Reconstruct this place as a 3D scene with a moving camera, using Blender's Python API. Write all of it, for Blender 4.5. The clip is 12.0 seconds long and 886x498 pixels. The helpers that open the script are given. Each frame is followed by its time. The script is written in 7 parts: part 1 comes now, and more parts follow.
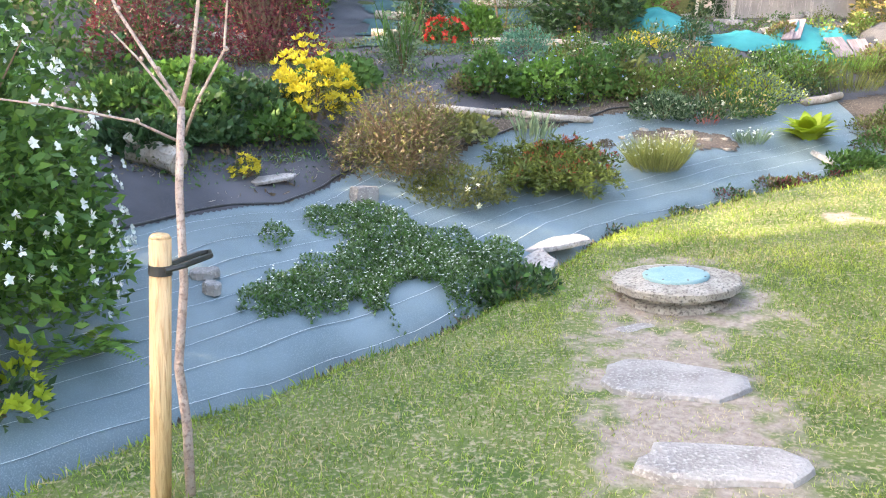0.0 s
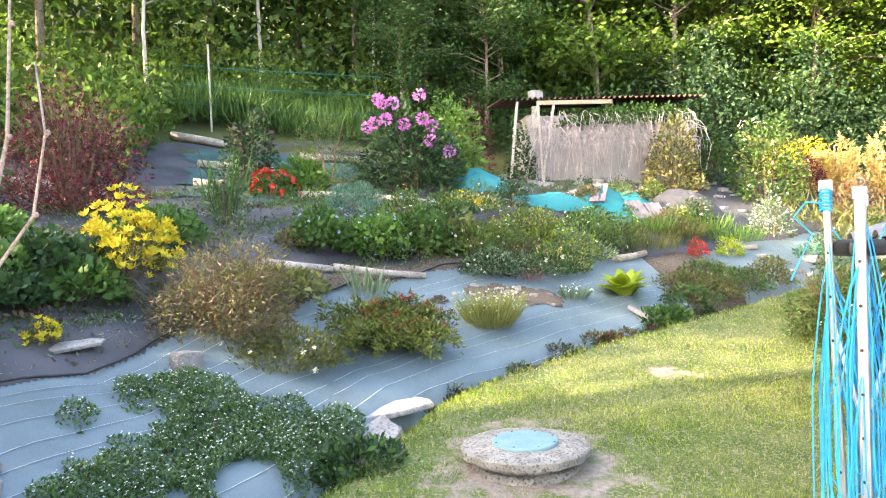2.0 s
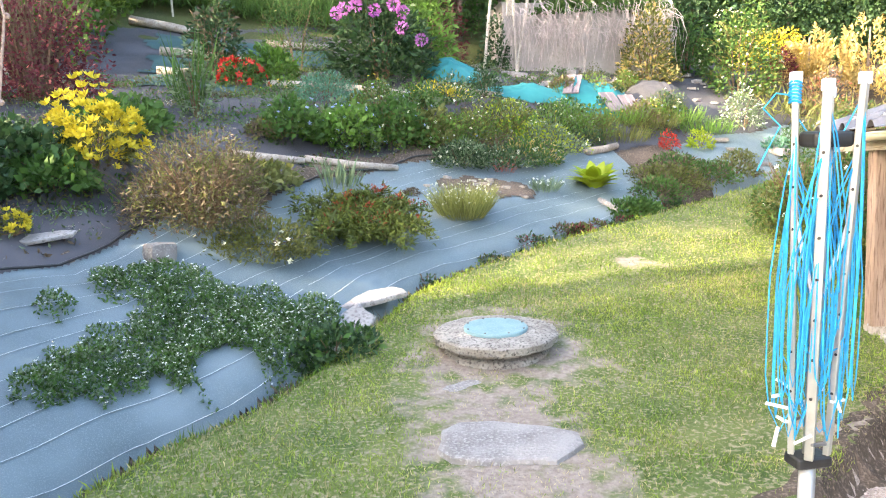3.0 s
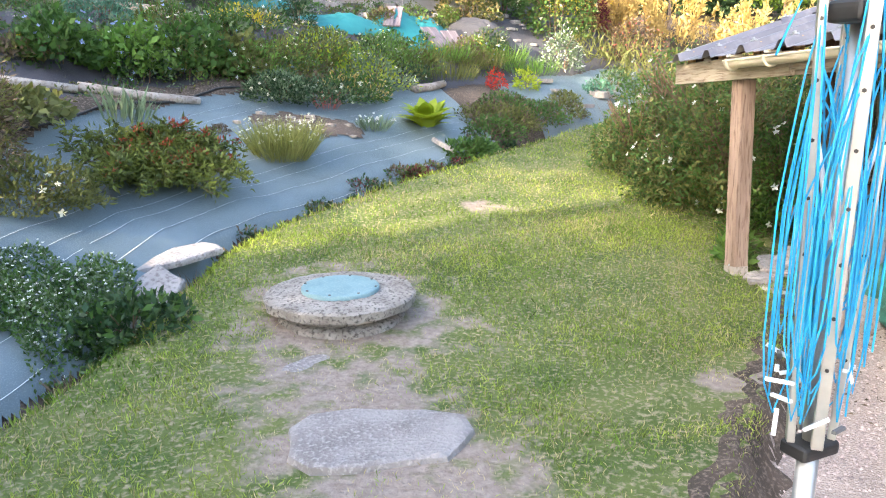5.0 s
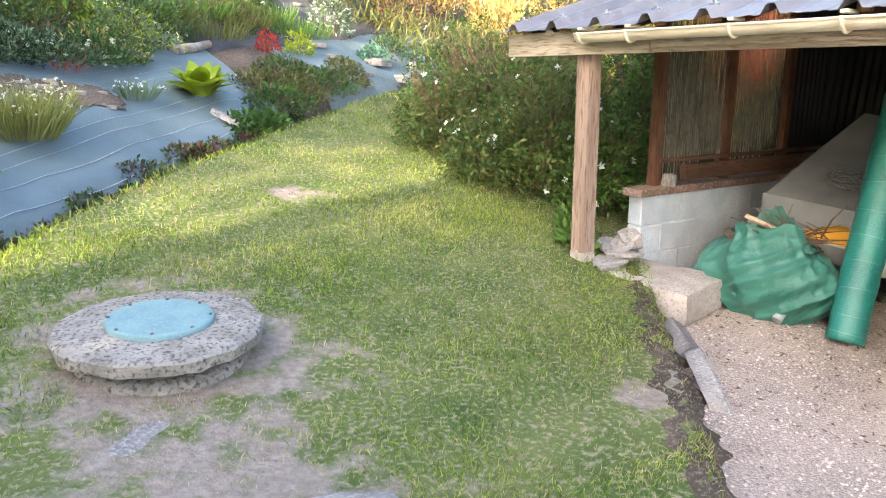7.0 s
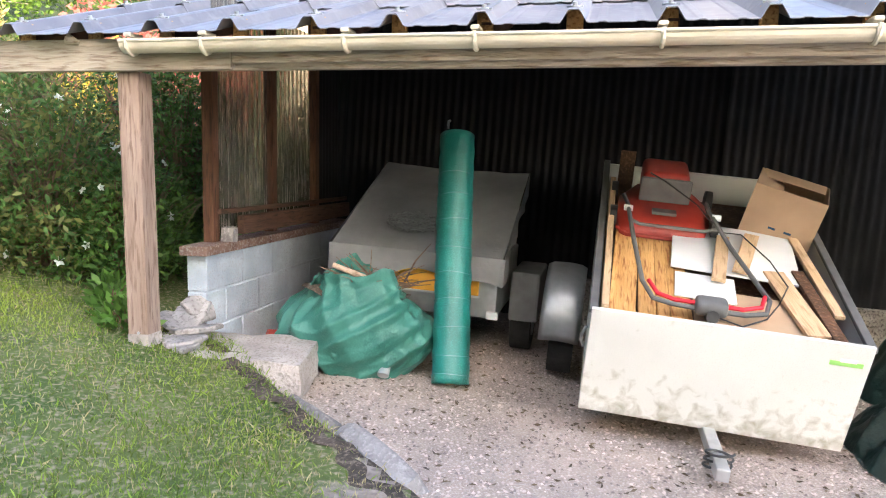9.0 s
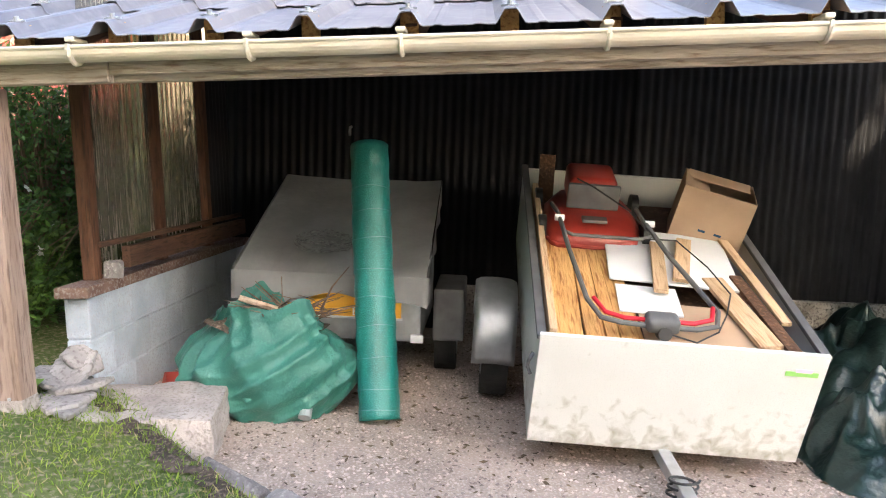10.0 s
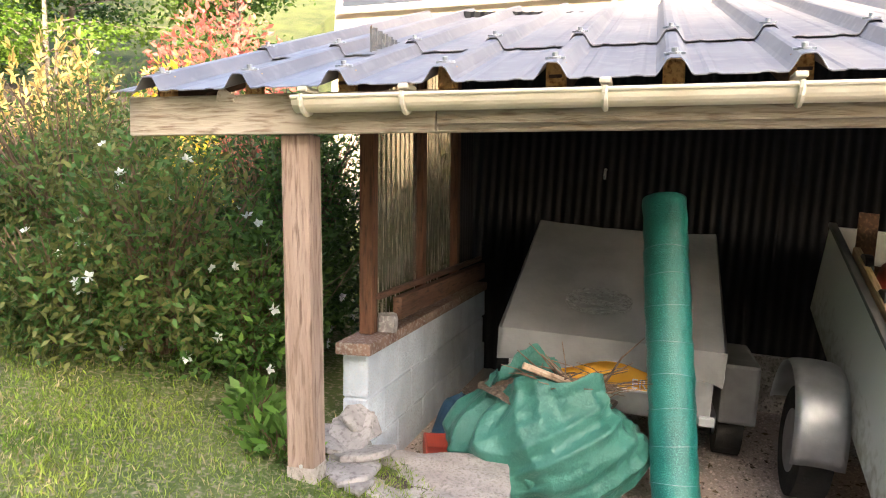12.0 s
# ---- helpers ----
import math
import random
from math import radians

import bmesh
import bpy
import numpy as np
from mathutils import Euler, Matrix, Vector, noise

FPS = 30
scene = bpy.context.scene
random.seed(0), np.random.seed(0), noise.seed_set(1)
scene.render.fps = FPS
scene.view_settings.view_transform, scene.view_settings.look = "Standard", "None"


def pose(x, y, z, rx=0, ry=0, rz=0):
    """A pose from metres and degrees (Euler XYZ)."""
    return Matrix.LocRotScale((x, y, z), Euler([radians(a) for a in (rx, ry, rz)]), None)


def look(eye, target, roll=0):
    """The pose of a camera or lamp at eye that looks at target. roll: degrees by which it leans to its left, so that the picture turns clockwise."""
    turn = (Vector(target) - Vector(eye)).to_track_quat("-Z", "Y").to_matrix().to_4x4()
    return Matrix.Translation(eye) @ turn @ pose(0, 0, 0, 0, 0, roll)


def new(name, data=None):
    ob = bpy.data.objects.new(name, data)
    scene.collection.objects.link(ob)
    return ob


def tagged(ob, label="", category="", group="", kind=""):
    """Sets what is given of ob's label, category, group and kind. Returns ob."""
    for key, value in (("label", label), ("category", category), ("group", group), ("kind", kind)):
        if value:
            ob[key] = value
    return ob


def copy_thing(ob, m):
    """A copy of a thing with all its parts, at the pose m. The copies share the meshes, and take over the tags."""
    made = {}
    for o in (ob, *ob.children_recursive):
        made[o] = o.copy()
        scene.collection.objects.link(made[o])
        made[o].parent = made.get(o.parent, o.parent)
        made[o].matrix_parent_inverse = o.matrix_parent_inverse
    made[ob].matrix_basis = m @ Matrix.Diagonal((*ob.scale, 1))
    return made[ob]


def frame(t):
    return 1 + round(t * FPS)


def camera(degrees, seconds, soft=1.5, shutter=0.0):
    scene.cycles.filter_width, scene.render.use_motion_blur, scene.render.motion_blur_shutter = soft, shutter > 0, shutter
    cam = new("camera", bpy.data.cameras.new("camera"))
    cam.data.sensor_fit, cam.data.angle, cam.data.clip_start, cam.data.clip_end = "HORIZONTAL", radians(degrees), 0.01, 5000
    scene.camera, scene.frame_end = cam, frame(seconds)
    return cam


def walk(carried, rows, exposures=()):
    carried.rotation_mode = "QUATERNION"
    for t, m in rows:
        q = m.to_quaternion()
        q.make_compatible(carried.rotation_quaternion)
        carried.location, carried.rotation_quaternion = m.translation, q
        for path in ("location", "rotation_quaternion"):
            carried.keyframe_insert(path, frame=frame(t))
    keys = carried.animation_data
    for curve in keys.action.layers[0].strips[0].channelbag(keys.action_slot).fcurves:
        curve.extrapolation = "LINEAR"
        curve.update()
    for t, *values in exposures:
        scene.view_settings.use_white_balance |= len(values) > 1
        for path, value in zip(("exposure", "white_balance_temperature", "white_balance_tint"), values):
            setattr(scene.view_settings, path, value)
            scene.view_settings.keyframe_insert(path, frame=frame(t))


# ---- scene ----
cam = camera(61.6, 12.0, soft=1.1)
PATH = [
    (0, (0.099, -0.436, 1.58), (-0.132, 1.508, 1.17), -2.8),
    (0.5, (-0.105, -0.194, 1.688), (-0.094, 1.771, 1.32), -2.5),
    (1, (-0.079, -0.144, 1.693), (0.073, 1.835, 1.448), -2.5),
    (1.5, (-0.064, -0.114, 1.697), (0.157, 1.871, 1.605), -2.1),
    (2, (-0.069, -0.123, 1.696), (0.195, 1.859, 1.651), -1.8),
    (2.5, (-0.07, -0.126, 1.695), (0.221, 1.847, 1.549), -1.7),
    (3, (-0.088, -0.162, 1.69), (0.239, 1.783, 1.357), -1.6),
    (3.2, (-0.115, -0.12, 1.662), (0.245, 1.807, 1.263), -1.6),
    (4.8, (-0.043, 0.717, 1.501), (0.696, 2.518, 1.042), -1.0),
    (5, (-0.092, 0.841, 1.465), (0.725, 2.606, 0.999), -0.1),
    (5.5, (-0.129, 1.161, 1.428), (0.879, 2.82, 0.944), 1.8),
    (6, (-0.074, 1.414, 1.437), (1.016, 3.022, 0.959), 1.2),
    (6.5, (-0.144, 1.626, 1.401), (1.016, 3.169, 0.878), 0.7),
    (7, (-0.215, 1.938, 1.46), (1.167, 3.278, 0.918), 2.4),
    (7.2, (-0.191, 2.025, 1.484), (1.309, 3.241, 0.962), 3.7),
    (8.8, (0.215, 3.083, 1.063), (2.192, 3.255, 0.817), 4.6),
    (9, (0.312, 3.146, 1.091), (2.297, 3.186, 0.849), 4.4),
    (9.5, (0.572, 3.263, 1.136), (2.55, 3.088, 0.894), 2.8),
    (10, (0.71, 3.341, 1.17), (2.679, 3.077, 0.935), 2.2),
    (10.5, (0.762, 3.532, 1.223), (2.738, 3.313, 1.013), 2.8),
    (11, (0.88, 3.69, 1.247), (2.87, 3.615, 1.053), 3.8),
    (11.5, (1.068, 3.804, 1.296), (3.058, 3.924, 1.148), 3.5),
    (12, (1.191, 4.01, 1.264), (3.176, 4.178, 1.078), 3.9),
]
walk(cam, [(t, look(eye, target, roll)) for t, eye, target, roll in PATH], exposures=[(0, 3.4, 7000, 11), (3.2, 3.3, 6900, 10), (5, 3.0, 6500, 11), (7.2, 2.9, 6400, 10), (9, 2.85, 5900, 10), (12, 2.8, 6500, 11)])

# ---- world and sun ----
world = bpy.data.worlds.new("world")
scene.world = world
world.use_nodes = True
wn = world.node_tree
sky = wn.nodes.new("ShaderNodeTexSky")
sky.sky_type = 'NISHITA'
sky.sun_disc = False
sky.sun_elevation = radians(25)
sky.dust_density = 4.0
sky.air_density = 1.0
sky.ozone_density = 0.6
sky.sun_rotation = radians(262)
wn.links.new(sky.outputs["Color"], wn.nodes["Background"].inputs["Color"])
wn.nodes["Background"].inputs["Strength"].default_value = 0.15
sun = new("sun", bpy.data.lights.new("sun", 'SUN'))
sun.data.energy, sun.data.angle, sun.data.color = 3.1, radians(0.6), (1.0, 0.82, 0.56)
SUN_FROM = Vector((-0.90, -0.13, 0.42))
sun.matrix_world = look(SUN_FROM * 30, (0, 0, 0))


# ---- materials ----
def mat(name, c1, c2=None, scale=8.0, rough=0.85, metal=0.0, bump=0.0, fine=None, c3=None, rnd=0.0, spec=0.3, coat=0.0, detail=6.0):
    """Two-scale procedural surface: broad blotches between c1 and c2, a fine grain towards c3, relief, and a shift per object."""
    m = bpy.data.materials.new(name)
    m.use_nodes = True
    n, l = m.node_tree.nodes, m.node_tree.links
    b = n["Principled BSDF"]
    b.inputs["Roughness"].default_value, b.inputs["Metallic"].default_value = rough, metal
    b.inputs["Specular IOR Level"].default_value = spec
    b.inputs["Coat Weight"].default_value = coat
    tc = n.new("ShaderNodeTexCoord")
    big = n.new("ShaderNodeTexNoise")
    big.inputs["Scale"].default_value, big.inputs["Detail"].default_value = scale, detail
    l.new(tc.outputs["Object"], big.inputs["Vector"])
    ramp = n.new("ShaderNodeValToRGB")
    ramp.color_ramp.elements[0].position, ramp.color_ramp.elements[1].position = 0.32, 0.68
    ramp.color_ramp.elements[0].color = (*c1, 1)
    ramp.color_ramp.elements[1].color = (*(c2 or c1), 1)
    l.new(big.outputs["Fac"], ramp.inputs["Fac"])
    col = ramp.outputs["Color"]
    fn = n.new("ShaderNodeTexNoise")
    fn.inputs["Scale"].default_value, fn.inputs["Detail"].default_value = fine or scale * 9, 4.0
    l.new(tc.outputs["Object"], fn.inputs["Vector"])
    if c3:
        mix = n.new("ShaderNodeMixRGB")
        mr = n.new("ShaderNodeMapRange")
        mr.inputs["From Min"].default_value, mr.inputs["From Max"].default_value = 0.5, 0.68
        l.new(fn.outputs["Fac"], mr.inputs["Value"])
        l.new(mr.outputs["Result"], mix.inputs["Fac"])
        l.new(col, mix.inputs["Color1"])
        mix.inputs["Color2"].default_value = (*c3, 1)
        col = mix.outputs["Color"]
    if rnd:
        oi = n.new("ShaderNodeNewGeometry") if rnd < 0 else n.new("ShaderNodeObjectInfo")
        hs = n.new("ShaderNodeHueSaturation")
        mr2 = n.new("ShaderNodeMapRange")
        mr2.inputs["To Min"].default_value, mr2.inputs["To Max"].default_value = 1 - abs(rnd), 1 + abs(rnd)
        l.new(oi.outputs["Random Per Island" if rnd < 0 else "Random"], mr2.inputs["Value"])
        l.new(mr2.outputs["Result"], hs.inputs["Value"])
        l.new(col, hs.inputs["Color"])
        col = hs.outputs["Color"]
    l.new(col, b.inputs["Base Color"])
    if bump:
        bp = n.new("ShaderNodeBump")
        bp.inputs["Strength"].default_value, bp.inputs["Distance"].default_value = bump, 0.02
        l.new(fn.outputs["Fac"], bp.inputs["Height"])
        l.new(bp.outputs["Normal"], b.inputs["Normal"])
    return m


def leaf_mat(name, c1, c2, rough=0.55, trans=0.35, rnd=0.35, scale=3.0):
    """Leaves: colour shifts over the plant and from leaf to leaf; some light comes through."""
    m = mat(name, c1, c2, scale, rough, rnd=-rnd, spec=0.35)
    n, l = m.node_tree.nodes, m.node_tree.links
    b, out = n["Principled BSDF"], n["Material Output"]
    tr = n.new("ShaderNodeBsdfTranslucent")
    src = b.inputs["Base Color"].links[0].from_socket
    l.new(src, tr.inputs["Color"])
    ms = n.new("ShaderNodeMixShader")
    ms.inputs["Fac"].default_value = trans
    l.new(b.outputs["BSDF"], ms.inputs[1])
    l.new(tr.outputs["BSDF"], ms.inputs[2])
    l.new(ms.outputs["Shader"], out.inputs["Surface"])
    return m


M = {}
M["soil"] = mat("soil", (0.17, 0.135, 0.10), (0.30, 0.245, 0.195), 3, 0.95, bump=0.6, fine=60, c3=(0.40, 0.34, 0.28))
M["turf"] = mat("turf", (0.06, 0.10, 0.022), (0.15, 0.17, 0.055), 2.2, 0.95, bump=0.9, fine=38, c3=(0.30, 0.26, 0.17))
M["gravel"] = mat("gravel", (0.30, 0.24, 0.205), (0.46, 0.375, 0.325), 2.2, 0.95, bump=1.0, fine=75, c3=(0.60, 0.52, 0.46))
M["dark_soil"] = mat("dark_soil", (0.05, 0.04, 0.03), (0.12, 0.09, 0.07), 3, 0.95, bump=0.7, fine=50, c3=(0.22, 0.17, 0.13))
M["wood_floor"] = mat("wood_floor", (0.035, 0.05, 0.015), (0.09, 0.11, 0.03), 1.1, 0.95, bump=0.6, fine=30, c3=(0.12, 0.10, 0.05))
M["fabric"] = mat("weed_fabric", (0.075, 0.11, 0.125), (0.155, 0.205, 0.23), 1.3, 0.48, bump=0.2, fine=150, c3=(0.165, 0.215, 0.24), spec=0.5)
M["fabric_black"] = mat("black_fabric", (0.035, 0.036, 0.045), (0.085, 0.084, 0.098), 1.7, 0.7, bump=0.2, fine=180, c3=(0.09, 0.085, 0.09))
M["white_line"] = mat("white_thread", (0.5, 0.55, 0.58), (0.62, 0.66, 0.68), 30, 0.8)
M["stone"] = mat("stone", (0.19, 0.175, 0.168), (0.33, 0.308, 0.30), 5, 0.9, bump=0.8, fine=55, c3=(0.37, 0.345, 0.335), rnd=0.15)
M["concrete"] = mat("concrete", (0.24, 0.215, 0.19), (0.42, 0.385, 0.35), 7, 0.9, bump=0.9, fine=52, c3=(0.10, 0.09, 0.078))
M["lid_blue"] = mat("lid_plastic", (0.17, 0.29, 0.31), (0.23, 0.36, 0.38), 6, 0.6, bump=0.1, fine=90, c3=(0.27, 0.38, 0.39))
M["post_wood"] = mat("weathered_timber", (0.40, 0.29, 0.20), (0.55, 0.43, 0.33), 6, 0.8, bump=0.4, fine=40, c3=(0.30, 0.21, 0.14))
M["dark_wood"] = mat("dark_timber", (0.07, 0.04, 0.025), (0.14, 0.075, 0.045), 7, 0.75, bump=0.4, fine=50, c3=(0.2, 0.11, 0.06))
M["pale_concrete"] = mat("pale_concrete", (0.38, 0.33, 0.30), (0.52, 0.47, 0.43), 6, 0.92, bump=0.8, fine=60, c3=(0.30, 0.26, 0.23))
M["slate"] = mat("pale_slate", (0.27, 0.25, 0.24), (0.42, 0.39, 0.375), 7, 0.85, bump=0.6, fine=40, c3=(0.20, 0.18, 0.17), rnd=0.12)
M["block"] = mat("painted_block", (0.42, 0.47, 0.54), (0.58, 0.63, 0.68), 5, 0.9, bump=0.5, fine=70, c3=(0.46, 0.48, 0.52), rnd=0.06)
M["coping"] = mat("coping", (0.14, 0.08, 0.06), (0.22, 0.14, 0.11), 8, 0.85, bump=0.4, fine=60, c3=(0.32, 0.27, 0.24))
M["roof"] = mat("box_profile_steel", (0.17, 0.165, 0.185), (0.24, 0.228, 0.24), 2.5, 0.42, 0.25, bump=0.06, fine=14, c3=(0.25, 0.24, 0.25))
M["gutter"] = mat("cream_gutter", (0.62, 0.55, 0.42), (0.72, 0.65, 0.52), 5, 0.38, bump=0.05, spec=0.5)
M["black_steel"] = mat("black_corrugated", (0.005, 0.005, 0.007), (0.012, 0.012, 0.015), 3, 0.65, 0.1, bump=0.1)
M["trailer_white"] = mat("trailer_paint", (0.60, 0.60, 0.57), (0.66, 0.66, 0.63), 3, 0.42, bump=0.03, fine=160, c3=(0.57, 0.57, 0.54))
M["galv"] = mat("galvanised", (0.42, 0.43, 0.44), (0.58, 0.59, 0.60), 9, 0.4, 0.7, bump=0.05)
M["cover_grey"] = mat("grey_tarp", (0.19, 0.19, 0.195), (0.28, 0.28, 0.285), 3, 0.55, bump=0.2)
M["green_tarp"] = mat("green_tarp", (0.022, 0.125, 0.098), (0.06, 0.205, 0.165), 4, 0.46, bump=0.3, fine=70, c3=(0.05, 0.18, 0.145), spec=0.5)
M["roll_green"] = mat("green_mesh_roll", (0.008, 0.14, 0.125), (0.018, 0.20, 0.175), 5, 0.30, bump=0.3, fine=160, c3=(0.05, 0.30, 0.26), spec=0.7)


# worn earth in the turf: the path along the stones, round the manhole, and a few bald spots
tn, tl = M["turf"].node_tree.nodes, M["turf"].node_tree.links
tco = [k for k in tn if k.type == 'TEX_COORD'][0]
least = None
for cx, cy, rx, ry in ((0.88, 3.0, 0.50, 1.9), (1.17, 4.95, 0.66, 0.66), (2.95, 6.6, 0.24, 0.15), (2.85, 3.35, 0.45, 0.16)):
    mp = tn.new("ShaderNodeMapping")
    mp.inputs["Location"].default_value = (-cx / rx, -cy / ry, 0)
    mp.inputs["Scale"].default_value = (1 / rx, 1 / ry, 0)
    tl.new(tco.outputs["Object"], mp.inputs["Vector"])
    ln = tn.new("ShaderNodeVectorMath")
    ln.operation = 'LENGTH'
    tl.new(mp.outputs["Vector"], ln.inputs[0])
    if least is None:
        least = ln.outputs["Value"]
    else:
        mn = tn.new("ShaderNodeMath")
        mn.operation = 'MINIMUM'
        tl.new(least, mn.inputs[0])
        tl.new(ln.outputs["Value"], mn.inputs[1])
        least = mn.outputs["Value"]
pn = tn.new("ShaderNodeTexNoise")
pn.inputs["Scale"].default_value, pn.inputs["Detail"].default_value = 5.5, 7
tl.new(tco.outputs["Object"], pn.inputs["Vector"])
sm = tn.new("ShaderNodeMath")
sm.operation = 'MULTIPLY_ADD'
sm.inputs[1].default_value = -3.4
tl.new(pn.outputs["Fac"], sm.inputs[0])
tl.new(least, sm.inputs[2])
wr = tn.new("ShaderNodeMapRange")
wr.inputs["From Min"].default_value, wr.inputs["From Max"].default_value = -0.5, -1.1
tl.new(sm.outputs["Value"], wr.inputs["Value"])
er = tn.new("ShaderNodeValToRGB")
er.color_ramp.elements[0].color, er.color_ramp.elements[1].color = (0.12, 0.092, 0.07, 1), (0.44, 0.37, 0.32, 1)
en = tn.new("ShaderNodeTexNoise")
en.inputs["Scale"].default_value, en.inputs["Detail"].default_value = 24, 8
tl.new(tco.outputs["Object"], en.inputs["Vector"])
tl.new(en.outputs["Fac"], er.inputs["Fac"])
tb = tn["Principled BSDF"].inputs["Base Color"]
srcc = tb.links[0].from_socket
mx = tn.new("ShaderNodeMixRGB")
tl.new(wr.outputs["Result"], mx.inputs["Fac"])
tl.new(srcc, mx.inputs["Color1"])
tl.new(er.outputs["Color"], mx.inputs["Color2"])
tl.new(mx.outputs["Color"], tb)


# ---- mesh helpers ----
def part(name, bm, material, parent=None, label="", smooth=False, at=None):
    """Links a bmesh as one mesh object under a thing or a part."""
    me = bpy.data.meshes.new(name)
    bm.to_mesh(me)
    bm.free()
    for mm in (material if isinstance(material, (list, tuple)) else [material]):
        me.materials.append(mm)
    if smooth:
        me.polygons.foreach_set("use_smooth", [True] * len(me.polygons))
    ob = new(name, me)
    if at is not None:
        ob.matrix_world = at
    if parent:
        ob.parent = parent
    if label:
        ob["label"] = label
    return ob


def thing(name, at, label, category, group="", kind=""):
    ob = new(name)
    ob.matrix_world = at
    ob.empty_display_size = 0.1
    return tagged(ob, label, category, group, kind)


def pydata(name, verts, faces, materials, parent=None, smooth=False, index=None, label=""):
    me = bpy.data.meshes.new(name)
    me.from_pydata(verts, [], faces)
    for mm in materials:
        me.materials.append(mm)
    if index is not None:
        me.polygons.foreach_set("material_index", index)
    if smooth:
        me.polygons.foreach_set("use_smooth", [True] * len(me.polygons))
    me.update()
    ob = new(name, me)
    if parent:
        ob.parent = parent
    if label:
        ob["label"] = label
    return ob


def box(bm, x0, x1, y0, y1, z0, z1, bevel=0.0, m=None, segs=2):
    t = Matrix.Translation(((x0 + x1) / 2, (y0 + y1) / 2, (z0 + z1) / 2)) @ Matrix.Diagonal((x1 - x0, y1 - y0, z1 - z0, 1))
    r = bmesh.ops.create_cube(bm, size=1, matrix=(m @ t) if m else t)
    if bevel:
        es = {e for v in r["verts"] for e in v.link_edges}
        bmesh.ops.bevel(bm, geom=list(es), offset=bevel, segments=segs, affect='EDGES', profile=0.6)
    return bm


def cyl(bm, p, q, r0, r1=None, n=12, cap=True):
    p, q = Vector(p), Vector(q)
    d = q - p
    m = Matrix.Translation((p + q) / 2) @ d.to_track_quat('Z', 'Y').to_matrix().to_4x4()
    bmesh.ops.create_cone(bm, cap_ends=cap, segments=n, radius1=r0, radius2=r0 if r1 is None else r1, depth=d.length, matrix=m)
    return bm


def tube(bm, pts, r, n=8, r1=None):
    """A bent round bar through the points, tapering from r to r1."""
    pts = [Vector(p) for p in pts]
    rings = []
    up = Vector((0.13, 0.21, 0.97))
    for i, p in enumerate(pts):
        d = (pts[min(i + 1, len(pts) - 1)] - pts[max(i - 1, 0)]).normalized()
        a = d.cross(up)
        if a.length < 0.1:
            a = d.cross(Vector((1, 0, 0)))
        a.normalize()
        b = d.cross(a)
        k = i / max(1, len(pts) - 1)
        rr = r + ((r if r1 is None else r1) - r) * k
        rings.append([bm.verts.new(p + rr * (a * math.cos(2 * math.pi * j / n) + b * math.sin(2 * math.pi * j / n))) for j in range(n)])
    for u, v in zip(rings, rings[1:]):
        for j in range(n):
            bm.faces.new((u[j], u[(j + 1) % n], v[(j + 1) % n], v[j]))
    bm.faces.new(rings[0][::-1])
    bm.faces.new(rings[-1])
    return bm


def BM():
    return bmesh.new()


# ---- lie of the land ----
TOE_X = np.array([-9.0, -3.2, -2.18, -1.8, -1.45, -1.0, -0.5, -0.07, 0.65, 1.35, 2.3, 3.5, 5.85, 7.32, 9.0, 16.0])
TOE_Y = np.array([-7.0, 0.9, 2.44, 3.08, 3.41, 4.07, 4.5, 5.07, 6.2, 6.8, 7.4, 8.05, 9.32, 10.0, 10.7, 12.5])
EDGE_X = np.array([-12.0, -4.0, 2.35, 2.9, 4.0, 4.5, 4.62, 8.0, 12.0])
EDGE_Y = np.array([-8.0, -2.0, 2.85, 3.25, 4.05, 4.35, 4.66, 4.03, 3.3])


def softplus(v, k=0.3):
    return k * np.logaddexp(0, v / k)


def side(px, py, X, Y):
    """Signed distance to a line through the points, positive on its upper side, and the y of the nearest place on it."""
    px, py = np.asarray(px, float), np.asarray(py, float)
    best, yy = np.full(px.shape, 1e9), np.zeros(px.shape)
    for i in range(len(X) - 1):
        ax, ay, bx, by = X[i], Y[i], X[i + 1], Y[i + 1]
        k = np.clip(((px - ax) * (bx - ax) + (py - ay) * (by - ay)) / ((bx - ax) ** 2 + (by - ay) ** 2), 0, 1)
        cx, cy = ax + k * (bx - ax), ay + k * (by - ay)
        d = np.hypot(px - cx, py - cy)
        yy = np.where(d < best, cy, yy)
        best = np.minimum(d, best)
    return np.where(py > np.interp(px, X, Y), best, -best), yy


def smooth01(v):
    v = np.clip(v, 0, 1)
    return v * v * (3 - 2 * v)


def lawn_z(y):
    return -0.06 + 0.165 * softplus(y - 4.5) - 0.10 * softplus(y - 11, 1.0)


RISE_D = np.array([0.0, 0.15, 0.4, 1.0, 1.66, 2.0, 2.6, 3.2, 4.5, 7.0, 12.0, 30.0, 80.0])
RISE_Z = np.array([0.0, -0.04, 0.09, 0.33, 0.60, 0.74, 1.03, 1.38, 1.75, 2.3, 4.2, 12.0, 30.0])


